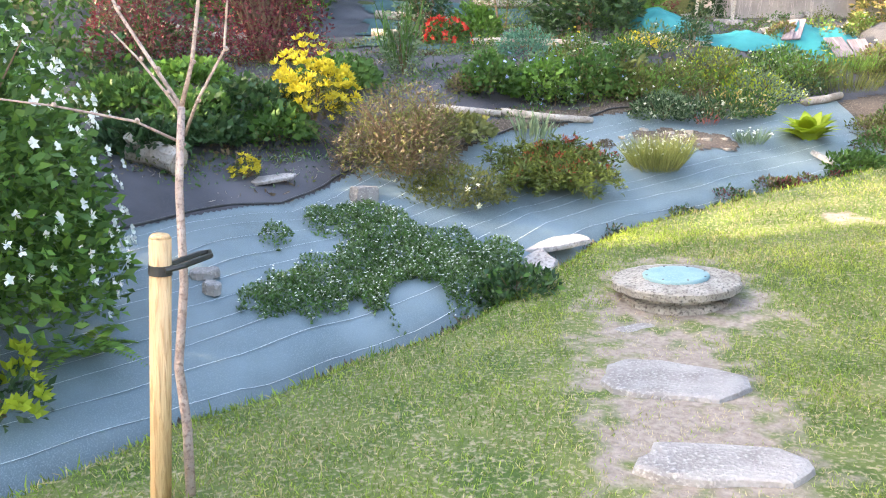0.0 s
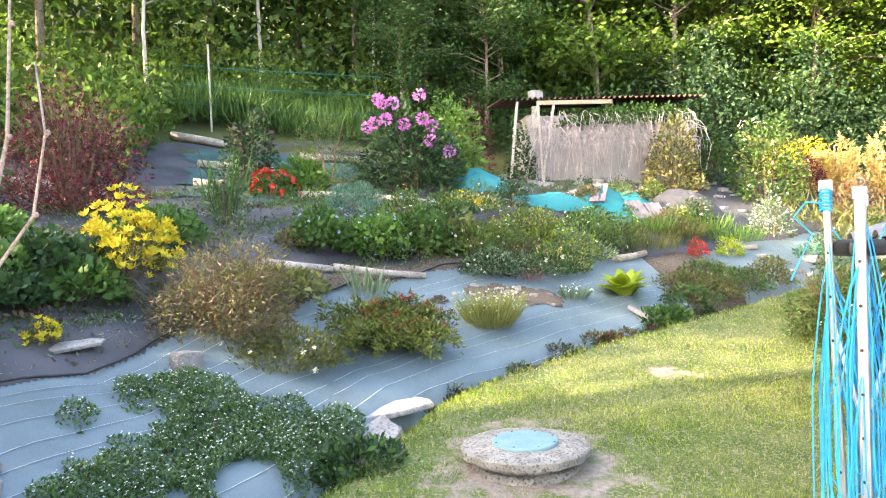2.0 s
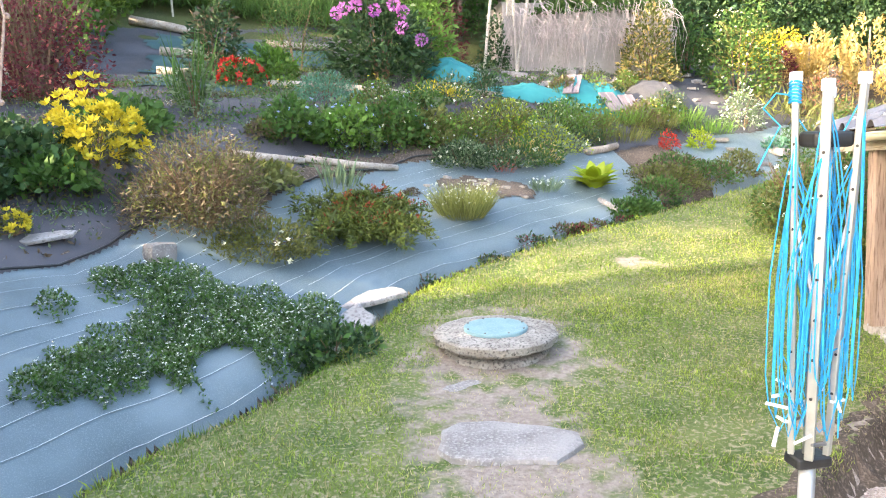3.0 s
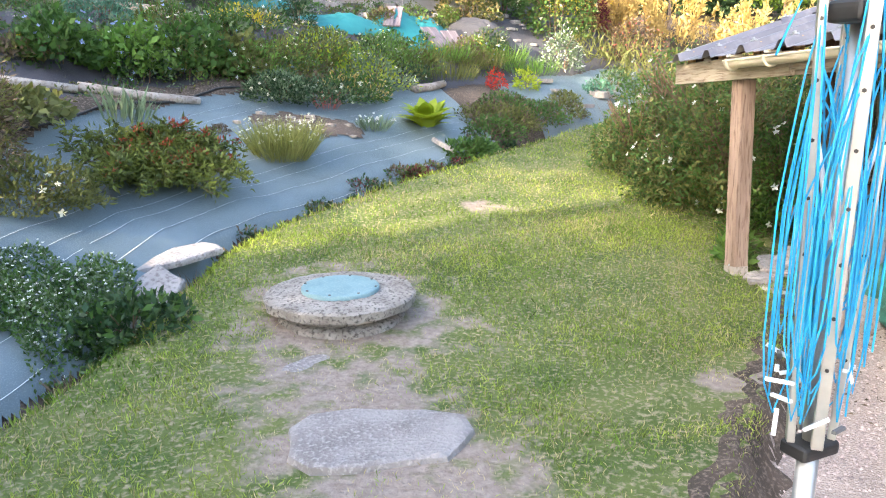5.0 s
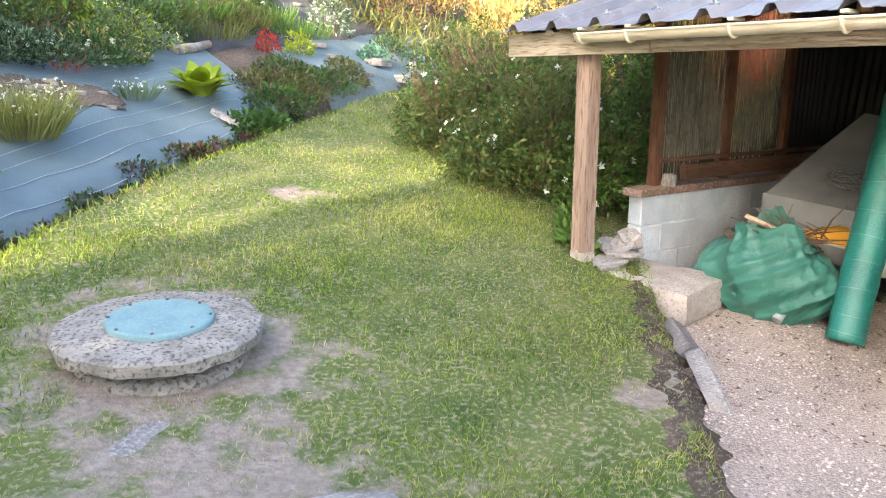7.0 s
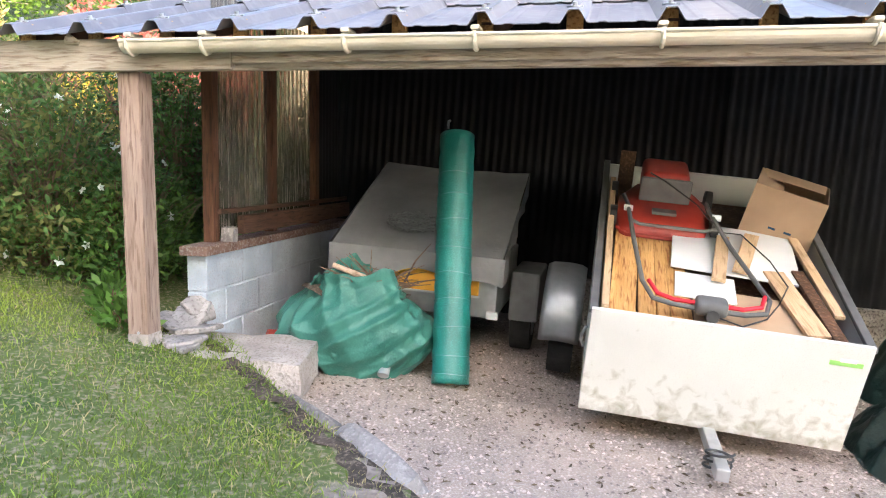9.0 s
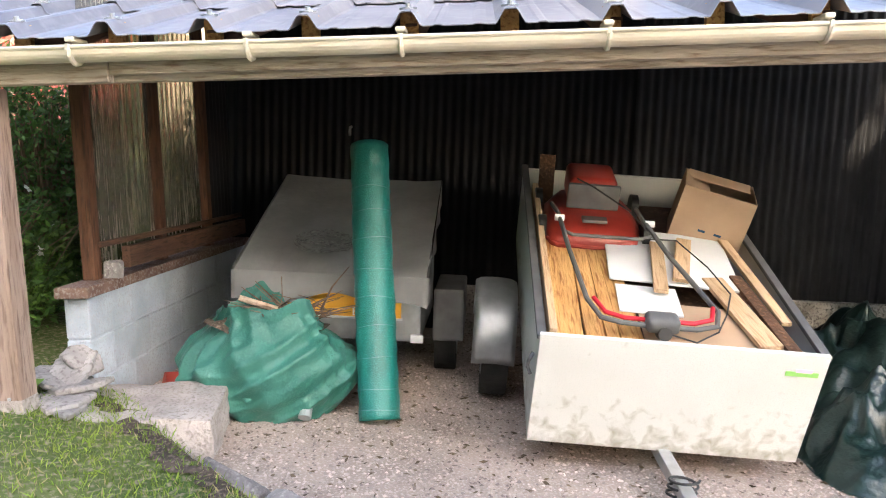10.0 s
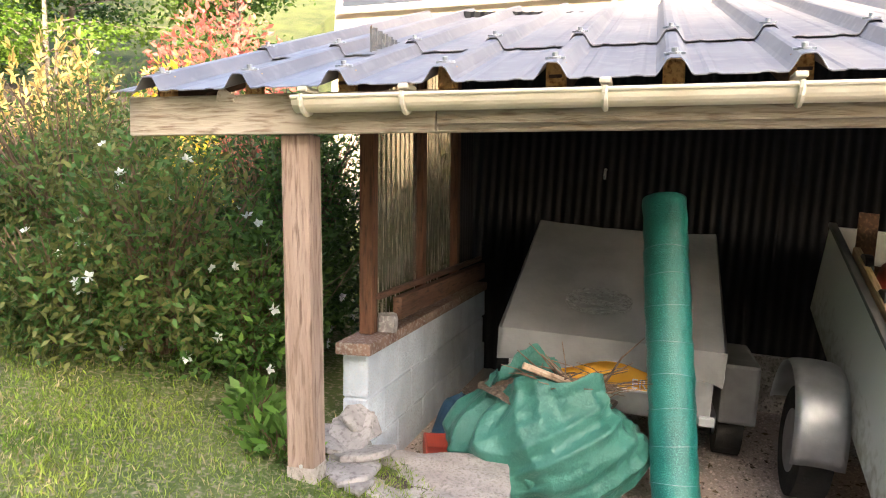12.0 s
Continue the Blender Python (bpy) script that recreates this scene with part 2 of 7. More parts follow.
def ground_z(x, y):
    """Height of the ground: lawn, bank above it, gravel yard below it."""
    d, ty = side(x, y, TOE_X, TOE_Y)
    g, _ = side(x, y, EDGE_X, EDGE_Y)
    up = lawn_z(np.where(d > 0, ty, y)) + np.interp(d, RISE_D, RISE_Z)
    lump = 0.015 * np.sin(3.1 * np.asarray(x) + 1.7 * np.asarray(y)) + 0.012 * np.sin(5.3 * np.asarray(y) - 2.9 * np.asarray(x))
    up = up - 0.17 * np.exp(-((d - 0.09) / 0.10) ** 2) + lump * np.clip(d + 0.4, 0.35, 1.6)
    k = smooth01((g + 0.02) / 0.10)
    return up * k + (1 - k) * (-0.24)


def gz(x, y):
    return float(ground_z(np.array([x]), np.array([y]))[0])


def graded(lo, hi, step, far, n):
    a = np.arange(lo, hi + step / 2, step)
    g = np.geomspace(step, far, n).cumsum()
    return np.concatenate([(lo - g)[::-1], a, hi + g])


gx, gy = graded(-4.2, 8.0, 0.06, 60, 34), graded(-1.5, 12.5, 0.06, 60, 34)
GX, GY = np.meshgrid(gx, gy)
GZ = ground_z(GX.ravel(), GY.ravel())
nx, ny = len(gx), len(gy)
verts = np.column_stack([GX.ravel(), GY.ravel(), GZ]).tolist()
ii, jj = np.meshgrid(np.arange(nx - 1), np.arange(ny - 1))
k0 = (jj * nx + ii).ravel()
faces = np.column_stack([k0, k0 + 1, k0 + nx + 1, k0 + nx]).tolist()
fx, fy = ((gx[:-1] + gx[1:]) / 2)[ii.ravel()], ((gy[:-1] + gy[1:]) / 2)[jj.ravel()]
fd, _ = side(fx, fy, TOE_X, TOE_Y)
fg, _ = side(fx, fy, EDGE_X, EDGE_Y)
zone = np.where(fg < 0, 1, np.where(fd < 0, 0, np.where(fd < 5.5, 2, 3)))
zone = np.where((fg > 0) & (fg < 0.10), 2, zone)

ground = pydata("ground", verts, faces, [M["turf"], M["gravel"], M["dark_soil"], M["wood_floor"], M["soil"]], smooth=True, index=zone.tolist())
tagged(ground, "sloping garden ground of lawn, gravel yard and dark soil bank", "ground", kind="structure")


def sheet(name, inside, lift, material, label, step=0.05, x0=-4, x1=8, y0=1, y1=14):
    """A cloth laid over the ground where inside(x, y, d) holds."""
    xs, ys = np.arange(x0, x1, step), np.arange(y0, y1, step)
    X, Y = np.meshgrid(xs, ys)
    x, y = X.ravel(), Y.ravel()
    z = ground_z(x, y) + lift + 0.008 * np.sin(7 * x + 3 * y) * np.sin(4 * y - 2 * x)
    w = len(xs)
    a, b = np.meshgrid(np.arange(w - 1), np.arange(len(ys) - 1))
    k = (b * w + a).ravel()
    d, _ = side(x[k], y[k], TOE_X, TOE_Y)
    k = k[inside(x[k], y[k], d)]
    f = np.column_stack([k, k + 1, k + w + 1, k + w])
    used, inv = np.unique(f.ravel(), return_inverse=True)
    ob = pydata(name, np.column_stack([x, y, z])[used].tolist(), inv.reshape(-1, 4).tolist(), [material], smooth=True)
    return tagged(ob, label, "ground cloth", kind="structure")


EDGE_W = lambda x: np.interp(x, (-4.2, -2.5, -1.0, 1.3, 2.0, 2.9, 4.8), (1.95, 2.0, 2.03, 2.12, 1.95, 1.78, 1.6))
sheet("weed_fabric_lower", lambda x, y, d: (d > 0.15 + 0.02 * np.sin(x * 9)) & (d < EDGE_W(x)) & (x > -4.2), 0.022, M["fabric"], "grey-blue woven weed fabric with white threads on the bank", step=0.035, x0=-4.3, x1=4.3, y0=0.5, y1=10.5)
sheet("weed_fabric_far", lambda x, y, d: (d > 0.10) & (d < 1.5) & (x > 5.2), 0.02, M["fabric"], "grey-blue woven weed fabric on the far bank", step=0.06, x0=5.2, x1=11, y0=8, y1=13.5)
sheet("weed_fabric_upper", lambda x, y, d: (d > EDGE_W(x) - 0.06) & (d < np.where(x < 2.5, 9.4, 6.0)) & (x > -9), 0.010, M["fabric_black"], "black woven weed fabric over the terraces above the bank", step=0.07, x0=-9, x1=11, y0=1, y1=19)


# broken earth bank where the lawn drops to the gravel
EX, EY = np.array([0.2, 1.2, 2.35, 2.9, 3.5, 4.0, 4.4]), np.array([1.25, 1.98, 2.85, 3.25, 3.68, 4.05, 4.3])
ss = np.linspace(0, 1, 170)
bx, by = np.interp(ss, np.linspace(0, 1, 7), EX), np.interp(ss, np.linspace(0, 1, 7), EY)
ev = []
for i in range(170):
    w1 = 0.03 * math.sin(i * 0.31) + 0.02 * math.sin(i * 0.83)
    for k, (o, zz) in enumerate(((0.20, None), (0.13, None), (0.085, -0.10), (0.05, -0.15), (0.0, -0.20), (-0.08, -0.245))):
        px, py = bx[i] - 0.6 * (o + w1), by[i] + 0.8 * (o + w1)
        z = lawn_z(py) + (0.012 if k else 0.002) if zz is None else zz + 0.02 * noise.noise(Vector((px * 9, py * 9, k)))
        ev.append((float(px), float(py), float(z)))
ef = [(i * 6 + k, i * 6 + k + 1, i * 6 + k + 7, i * 6 + k + 6) for i in range(169) for k in range(5)]
tagged(pydata("earth_bank", ev, ef, [M["dark_soil"]], smooth=True), "crumbling dark earth edge between lawn and gravel", "bank", kind="structure")


# ---- carport ----
CP = pose(4.15, 4.80, 0, 0, 0, -10.5)      # local x runs into the carport, y to its open lawn side
CPT = CP @ pose(0, 0, 0, -3.4, 0, 0)       # the timber frame leans a little with the slope


def cp(x, y, z, rx=0, ry=0, rz=0):
    return CP @ pose(x, y, z, rx, ry, rz)


def wood_mat(name, c1, c2, c3, axis=2, scale=14.0):
    """Timber with long grain along an axis, knots and weathering."""
    m = mat(name, c1, c2, 5, 0.8, bump=0.5, fine=26, c3=c3, rnd=0.10)
    n, l = m.node_tree.nodes, m.node_tree.links
    mp = n.new("ShaderNodeMapping")
    sc = [scale / 5, scale / 5, scale / 5]
    sc[axis] = 0.28
    mp.inputs["Scale"].default_value = sc
    tc = [k for k in n if k.type == 'TEX_COORD'][0]
    l.new(tc.outputs["Object"], mp.inputs["Vector"])
    for k in n:
        if k.type == 'TEX_NOISE':
            l.new(mp.outputs["Vector"], k.inputs["Vector"])
            k.inputs["Distortion"].default_value = 0.5
    return m


M["post_v"] = wood_mat("weathered_post_wood", (0.25, 0.175, 0.135), (0.38, 0.285, 0.235), (0.16, 0.105, 0.08), 2)
M["beam_h"] = wood_mat("weathered_beam_wood", (0.38, 0.32, 0.25), (0.54, 0.47, 0.385), (0.24, 0.18, 0.13), 1)
M["frame_v"] = wood_mat("stained_frame_wood", (0.09, 0.04, 0.022), (0.17, 0.08, 0.045), (0.05, 0.025, 0.015), 2)
M["frame_h"] = wood_mat("stained_rail_wood", (0.08, 0.042, 0.028), (0.15, 0.08, 0.05), (0.05, 0.03, 0.02), 0)
M["plank"] = wood_mat("pine_plank", (0.50, 0.27, 0.09), (0.66, 0.40, 0.16), (0.30, 0.13, 0.04), 0)
M["ply"] = wood_mat("pale_plywood", (0.55, 0.38, 0.22), (0.68, 0.50, 0.32), (0.42, 0.27, 0.15), 0)
M["card"] = mat("brown_cardboard", (0.42, 0.29, 0.19), (0.50, 0.36, 0.24), 4, 0.9, bump=0.05, fine=60)
M["white_board"] = mat("white_panel", (0.70, 0.71, 0.74), (0.78, 0.79, 0.80), 4, 0.5)
M["black"] = mat("black_plastic", (0.012, 0.012, 0.013), (0.03, 0.03, 0.03), 12, 0.45, spec=0.5)
M["rubber"] = mat("black_rubber", (0.015, 0.015, 0.015), (0.035, 0.033, 0.03), 10, 0.85, bump=0.3)
M["red_mower"] = mat("red_plastic", (0.27, 0.025, 0.018), (0.35, 0.04, 0.025), 6, 0.35, spec=0.5, coat=0.2)
M["red_grip"] = mat("red_grip", (0.6, 0.02, 0.04), (0.7, 0.03, 0.05), 9, 0.5)
M["dark_grey"] = mat("dark_grey_plastic", (0.10, 0.10, 0.10), (0.15, 0.15, 0.15), 8, 0.6)
M["plate"] = mat("orange_yellow_plate", (0.75, 0.36, 0.03), (0.82, 0.42, 0.05), 8, 0.45)
M["blue_thing"] = mat("blue_cloth", (0.02, 0.06, 0.12), (0.04, 0.10, 0.18), 8, 0.8, bump=0.2)
M["red_tray"] = mat("faded_red_plastic", (0.42, 0.07, 0.05), (0.5, 0.1, 0.07), 8, 0.6)
M["dark_tarp"] = mat("dark_green_tarp", (0.007, 0.02, 0.018), (0.016, 0.038, 0.034), 5, 0.3, bump=0.3, fine=30, spec=0.6)
M["twig"] = mat("dry_twig", (0.13, 0.08, 0.055), (0.26, 0.18, 0.13), 20, 0.85, bump=0.4, rnd=-0.3)
M["mud"] = mat("mud_splash", (0.30, 0.26, 0.20), (0.52, 0.50, 0.44), 22, 0.95)
M["wire"] = mat("steel_wire", (0.12, 0.12, 0.125), (0.28, 0.28, 0.28), 40, 0.5, 0.2)

# trailer paint: off-white, with green-brown splashes of mud towards the lower edge of the board
tn, tl = M["trailer_white"].node_tree.nodes, M["trailer_white"].node_tree.links
tco = [k for k in tn if k.type == 'TEX_COORD'][0]
sep = tn.new("ShaderNodeSeparateXYZ")
tl.new(tco.outputs["Object"], sep.inputs["Vector"])
spl = tn.new("ShaderNodeTexNoise")
spl.inputs["Scale"].default_value, spl.inputs["Detail"].default_value, spl.inputs["Distortion"].default_value = 17, 10, 0.5
tl.new(tco.outputs["Object"], spl.inputs["Vector"])
mr = tn.new("ShaderNodeMapRange")
mr.inputs["From Min"].default_value, mr.inputs["From Max"].default_value = 0.34, 0.0
mr.inputs["To Min"].default_value, mr.inputs["To Max"].default_value = -0.22, 0.10
tl.new(sep.outputs["Z"], mr.inputs["Value"])
ad = tn.new("ShaderNodeMath")
tl.new(mr.outputs["Result"], ad.inputs[0])
tl.new(spl.outputs["Fac"], ad.inputs[1])
st = tn.new("ShaderNodeMapRange")
st.inputs["From Min"].default_value, st.inputs["From Max"].default_value, st.inputs["To Max"].default_value = 0.44, 0.74, 0.8
tl.new(ad.outputs["Value"], st.inputs["Value"])
tb = tn["Principled BSDF"].inputs["Base Color"]
srcc = tb.links[0].from_socket
mx = tn.new("ShaderNodeMixRGB")
mx.inputs["Color2"].default_value = (0.27, 0.25, 0.18, 1)
tl.new(st.outputs["Result"], mx.inputs["Fac"])
tl.new(srcc, mx.inputs["Color1"])
tl.new(mx.outputs["Color"], tb)

post = thing("carport_post", CP @ pose(0, -0.055, 0, -4.3, 0, 0), "weathered square timber post standing at the lawn edge", "post")
part("shaft", box(BM(), -0.09, 0.03, -0.055, 0.065, 0.03, 1.405, 0.012), M["post_v"], post)
part("foot", box(BM(), -0.0925, 0.0325, -0.0575, 0.0675, -0.12, 0.065, 0.01), M["pale_concrete"], post, "pale painted foot")
part("bolt", cyl(BM(), (-0.096, 0.0, 0.07), (-0.088, 0.0, 0.07), 0.008, n=8), M["galv"], post)
beam = thing("eaves_beam", CPT, "weathered knotty timber beam under the roof edge", "beam")
part("front_board", box(BM(), -0.14, -0.09, -0.62, 0.69, 1.40, 1.555, 0.006), M["beam_h"], beam)
part("long_board", box(BM(), -0.135, -0.095, -5.6, -0.624, 1.43, 1.54, 0.005), M["beam_h"], beam)
part("lower_batten", box(BM(), -0.085, -0.03, -5.6, 0.1, 1.405, 1.47, 0.005), M["beam_h"], beam)
part("knot", cyl(BM(), (-0.146, 0.26, 1.555), (-0.142, 0.20, 1.535), 0.03, 0.012, 10), M["beam_h"], beam)
raf = None
for i in range(8):
    r = tagged(part("rafter", box(BM(), 0, 3.2, -0.024, 0.024, 0, 0.10, 0.004), M["frame_h"], at=CPT @ pose(-0.09, 0.55 - i * 0.8, 1.50, 0, -16.5, 0)), "dark sawn timber rafter under the roof sheets", "rafter", "rafters")

# roof of box-profile steel: a lower course, and an upper course lapped over it
PITCH = 0.395
SLOPE = 0.295


def roof_profile(y):
    t = (y + 0.262) % PITCH
    t = min(t, PITCH - t)
    rib = 0.055 * max(0.0, min(1.0, (0.055 - t) / 0.033))
    u = abs(t - PITCH * 0.30)
    return rib + 0.004 * max(0.0, min(1.0, (0.022 - u) / 0.008))


def roof_course(name, x0, x1, z0, ya, yb, label):
    ys = np.arange(ya, yb, 0.011)
    xs = np.linspace(x0, x1, 5)
    n1 = len(ys)
    prof = np.array([roof_profile(y) for y in ys])
    v, f = [], []
    for t in (0.0, -0.004):
        for x in xs:
            for y, p in zip(ys, prof):
                v.append((x, y, z0 + (x + 0.24) * SLOPE + p + t))
    m = len(xs) * n1
    for i in range(len(xs) - 1):
        for j in range(n1 - 1):
            a = i * n1 + j
            f.append((a, a + 1, a + n1 + 1, a + n1))
            f.append((m + a, m + a + n1, m + a + n1 + 1, m + a + 1))
    for j in range(n1 - 1):
        f.append((j, m + j, m + j + 1, j + 1))
    return pydata(name, v, f, [M["roof"]])


roof = thing("carport_roof", CPT, "grey box-profile steel roof sloping down to a gutter", "roof")
lower = roof_course("lower_sheet", -0.24, 0.78, 1.565, -5.7, 0.70, "")
upper = roof_course("upper_sheet", 0.66, 3.5, 1.578, -5.7, 0.66, "")
for o in (lower, upper):
    o.parent = roof
sb = cyl(BM(), (0, 0, 0), (0, 0, 0.02), 0.011, n=8)
cyl(sb, (0, 0, 0), (0, 0, 0.006), 0.022, n=10)
box(sb, -0.005, 0.005, -0.035, 0.035, -0.004, 0.004)
screw0 = None
for row, (sx, zb) in enumerate(((-0.14, 1.565), (0.72, 1.578))):
    for i in range(-2, 15):
        y = -0.262 - PITCH * i
        if y > 0.62 or y < -5.5:
            continue
        z = zb + (sx + 0.24) * SLOPE + 0.055
        if screw0 is None:
            screw0 = part("screw", sb, M["galv"], roof, "bright steel roofing screw with a cap")
            screw0.matrix_basis = pose(sx, y, z, 0, -16, 0)
        else:
            o = new("screw", screw0.data)
            o.parent = roof
            o.matrix_basis = pose(sx, y, z, 0, -16, 0)
for i in range(-2, 14):
    y = -0.262 - PITCH * i
    if -5.5 < y < 0.6:
        part("rib_filler", box(BM(), -0.115, -0.088, y - 0.036, y + 0.036, 1.556, 1.64, 0.004), M["plank"], beam, "orange pine packing under the roof ribs")
gut = thing("rain_gutter", CPT, "cream half-round plastic rain gutter along the eaves", "gutter")
bm = BM()
rings = []
for y in (-5.6, -0.10):
    r = []
    for k in range(13):
        a = math.pi + math.pi * k / 12
        r.append(bm.verts.new((-0.205 + 0.052 * math.cos(a), y, 1.522 + 0.052 * math.sin(a))))
    for k in range(12, -1, -1):
        a = math.pi + math.pi * k / 12
        r.append(bm.verts.new((-0.205 + 0.046 * math.cos(a), y, 1.522 + 0.046 * math.sin(a))))
    rings.append(r)
for k in range(26):
    bm.faces.new((rings[0][k], rings[0][(k + 1) % 26], rings[1][(k + 1) % 26], rings[1][k]))
part("channel", bm, M["gutter"], gut, smooth=False)
part("front_bead", cyl(BM(), (-0.257, -5.6, 1.524), (-0.257, -0.10, 1.524), 0.0085, n=8), M["gutter"], gut)
bm = BM()
bmesh.ops.create_circle(bm, cap_ends=True, segments=24, radius=0.05, matrix=pose(-0.205, -0.10, 1.52, 90, 0, 0))
bmesh.ops.bisect_plane(bm, geom=bm.verts[:] + bm.edges[:] + bm.faces[:], plane_co=(0, 0, 1.522), plane_no=(0, 0, 1), clear_outer=True)
part("end_cap", bm, M["gutter"], gut)
for i, y in enumerate((-0.14, -0.53, -1.23, -1.82, -2.6, -3.4, -4.2, -5.0)):
    pts = [(-0.205 + 0.057 * math.cos(a), y, 1.522 + 0.057 * math.sin(a)) for a in np.linspace(math.pi * 0.93, math.pi * 2.02, 10)]
    part("bracket", tube(BM(), pts, 0.011, 6), M["gutter"], gut)
    part("bracket_tab", box(BM(), -0.25, -0.14, y - 0.02, y + 0.02, 1.545, 1.565, 0.008), M["gutter"], gut)

# side wall of painted blocks with a dark coping, and the glazed frame on it
W = thing("wall_side", CPT, "low wall of pale painted concrete blocks under a dark coping", "wall", kind="structure")
for c in range(3):
    for i in range(7):
        a = 0.50 + i * 0.45 - (0.22 if c % 2 else 0)
        part("block", box(BM(), max(a, 0.5), min(a + 0.443, 3.02), -0.11, 0.02, -0.25 + c * 0.22, -0.25 + c * 0.22 + 0.214, 0.007, segs=1), M["block"], W)
part("mortar", box(BM(), 0.51, 3.0, -0.104, 0.014, -0.25, 0.40), M["block"], W)
for i in range(3):
    part("coping_slab", box(BM(), 0.44 + i * 0.86, 0.44 + i * 0.86 + 0.853, -0.145, 0.035, 0.408, 0.468, 0.012), M["coping"], W)
G = thing("side_screen", CPT, "timber-framed screen of clear corrugated plastic sheets on the wall", "screen")
for x in (0.66, 1.50, 2.32):
    part("upright", box(BM(), x, x + 0.075, -0.07, 0.0, 0.47, 1.62 + x * 0.28, 0.004), M["frame_v"], G)
part("bottom_rail", box(BM(), 0.95, 3.0, -0.125, -0.075, 0.50, 0.62, 0.006), M["frame_h"], G)
part("sill_bar", box(BM(), 0.70, 3.0, -0.10, -0.073, 0.640, 0.672, 0.004), M["frame_h"], G)
m = bpy.data.materials.new("clear_corrugated_plastic")
m.use_nodes = True
b = m.node_tree.nodes["Principled BSDF"]
b.inputs["Base Color"].default_value = (0.22, 0.195, 0.15, 1)
b.inputs["Transmission Weight"].default_value = 0.62
b.inputs["Roughness"].default_value = 0.22
b.inputs["IOR"].default_value = 1.2
nz = m.node_tree.nodes.new("ShaderNodeTexNoise")
nz.inputs["Scale"].default_value = 6
rp = m.node_tree.nodes.new("ShaderNodeMapRange")
rp.inputs["To Min"].default_value, rp.inputs["To Max"].default_value = 0.08, 0.42
m.node_tree.links.new(nz.outputs["Fac"], rp.inputs["Value"])
m.node_tree.links.new(rp.outputs["Result"], b.inputs["Roughness"])
M["clear"] = m
for x0, x1 in ((0.735, 1.50), (1.575, 2.32), (2.395, 3.0)):
    xs = np.arange(x0, x1, 0.0095)
    v = [(x, -0.02 + 0.012 * math.sin(x * 2 * math.pi / 0.076), z) for z in (0.49, 2.0) for x in xs]
    k = len(xs)
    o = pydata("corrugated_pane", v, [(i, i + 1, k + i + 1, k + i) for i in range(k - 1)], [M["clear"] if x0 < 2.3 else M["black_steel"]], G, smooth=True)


def corrugated(name, x0, y0, x1, y1, z0, z1, material, label, pitch=0.076, amp=0.011):
    n = max(2, int(math.hypot(x1 - x0, y1 - y0) / (pitch / 6)))
    nx_, ny_ = (y1 - y0), -(x1 - x0)
    ln = math.hypot(nx_, ny_)
    v, f = [], []
    for z in (z0, z1):
        for t in (0, 0.02):
            for i in range(n + 1):
                s = i / n
                w = amp * math.sin(s * ln * 2 * math.pi / pitch) + t
                v.append((x0 + (x1 - x0) * s + nx_ / ln * w, y0 + (y1 - y0) * s + ny_ / ln * w, z))
    k = n + 1
    for i in range(n):
        f += [(i, i + 1, 2 * k + i + 1, 2 * k + i), (k + i, 3 * k + i, 3 * k + i + 1, k + i + 1)]
    o = pydata(name, v, f, [material], smooth=True)
    o.matrix_world = CP
    return tagged(o, label, "wall", kind="structure")


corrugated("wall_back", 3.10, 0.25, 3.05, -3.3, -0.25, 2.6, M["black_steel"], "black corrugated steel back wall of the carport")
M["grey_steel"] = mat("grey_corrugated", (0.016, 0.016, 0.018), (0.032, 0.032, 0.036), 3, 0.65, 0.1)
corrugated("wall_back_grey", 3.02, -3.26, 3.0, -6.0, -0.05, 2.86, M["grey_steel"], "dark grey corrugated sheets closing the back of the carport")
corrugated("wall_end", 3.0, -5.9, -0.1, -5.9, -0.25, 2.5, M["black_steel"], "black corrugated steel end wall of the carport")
tagged(part("plinth", box(BM(), 2.9, 2.985, -5.9, -1.75, -0.25, 0.16, 0.01), M["concrete"], at=CP), "low concrete plinth along the back wall", "plinth", kind="structure")
tagged(part("door_hook", tube(BM(), [(3.0, -0.965, 1.42), (2.95, -0.965, 1.41), (2.94, -0.965, 1.37), (2.95, -0.965, 1.35)], 0.012, 6), M["galv"], at=CP), "small pale hook on the back wall", "hook")


# ---- things in the carport ----
def cloth_grid(fn, nu, nv):
    """A closed-sided surface from fn(u, v), u and v from 0 to 1."""
    bm = BM()
    g = [[bm.verts.new(fn(i / nu, j / nv)) for j in range(nv + 1)] for i in range(nu + 1)]
    for i in range(nu):
        for j in range(nv):
            bm.faces.new((g[i][j], g[i + 1][j], g[i + 1][j + 1], g[i][j + 1]))
    return bm


def fold(x, y, z, s=6.0, a=0.02):
    return a * (noise.noise(Vector((x * s, y * s, z * s))) + 0.5 * noise.noise(Vector((x * s * 2.3 + 5, y * s * 2.3, z * s * 2.3))))


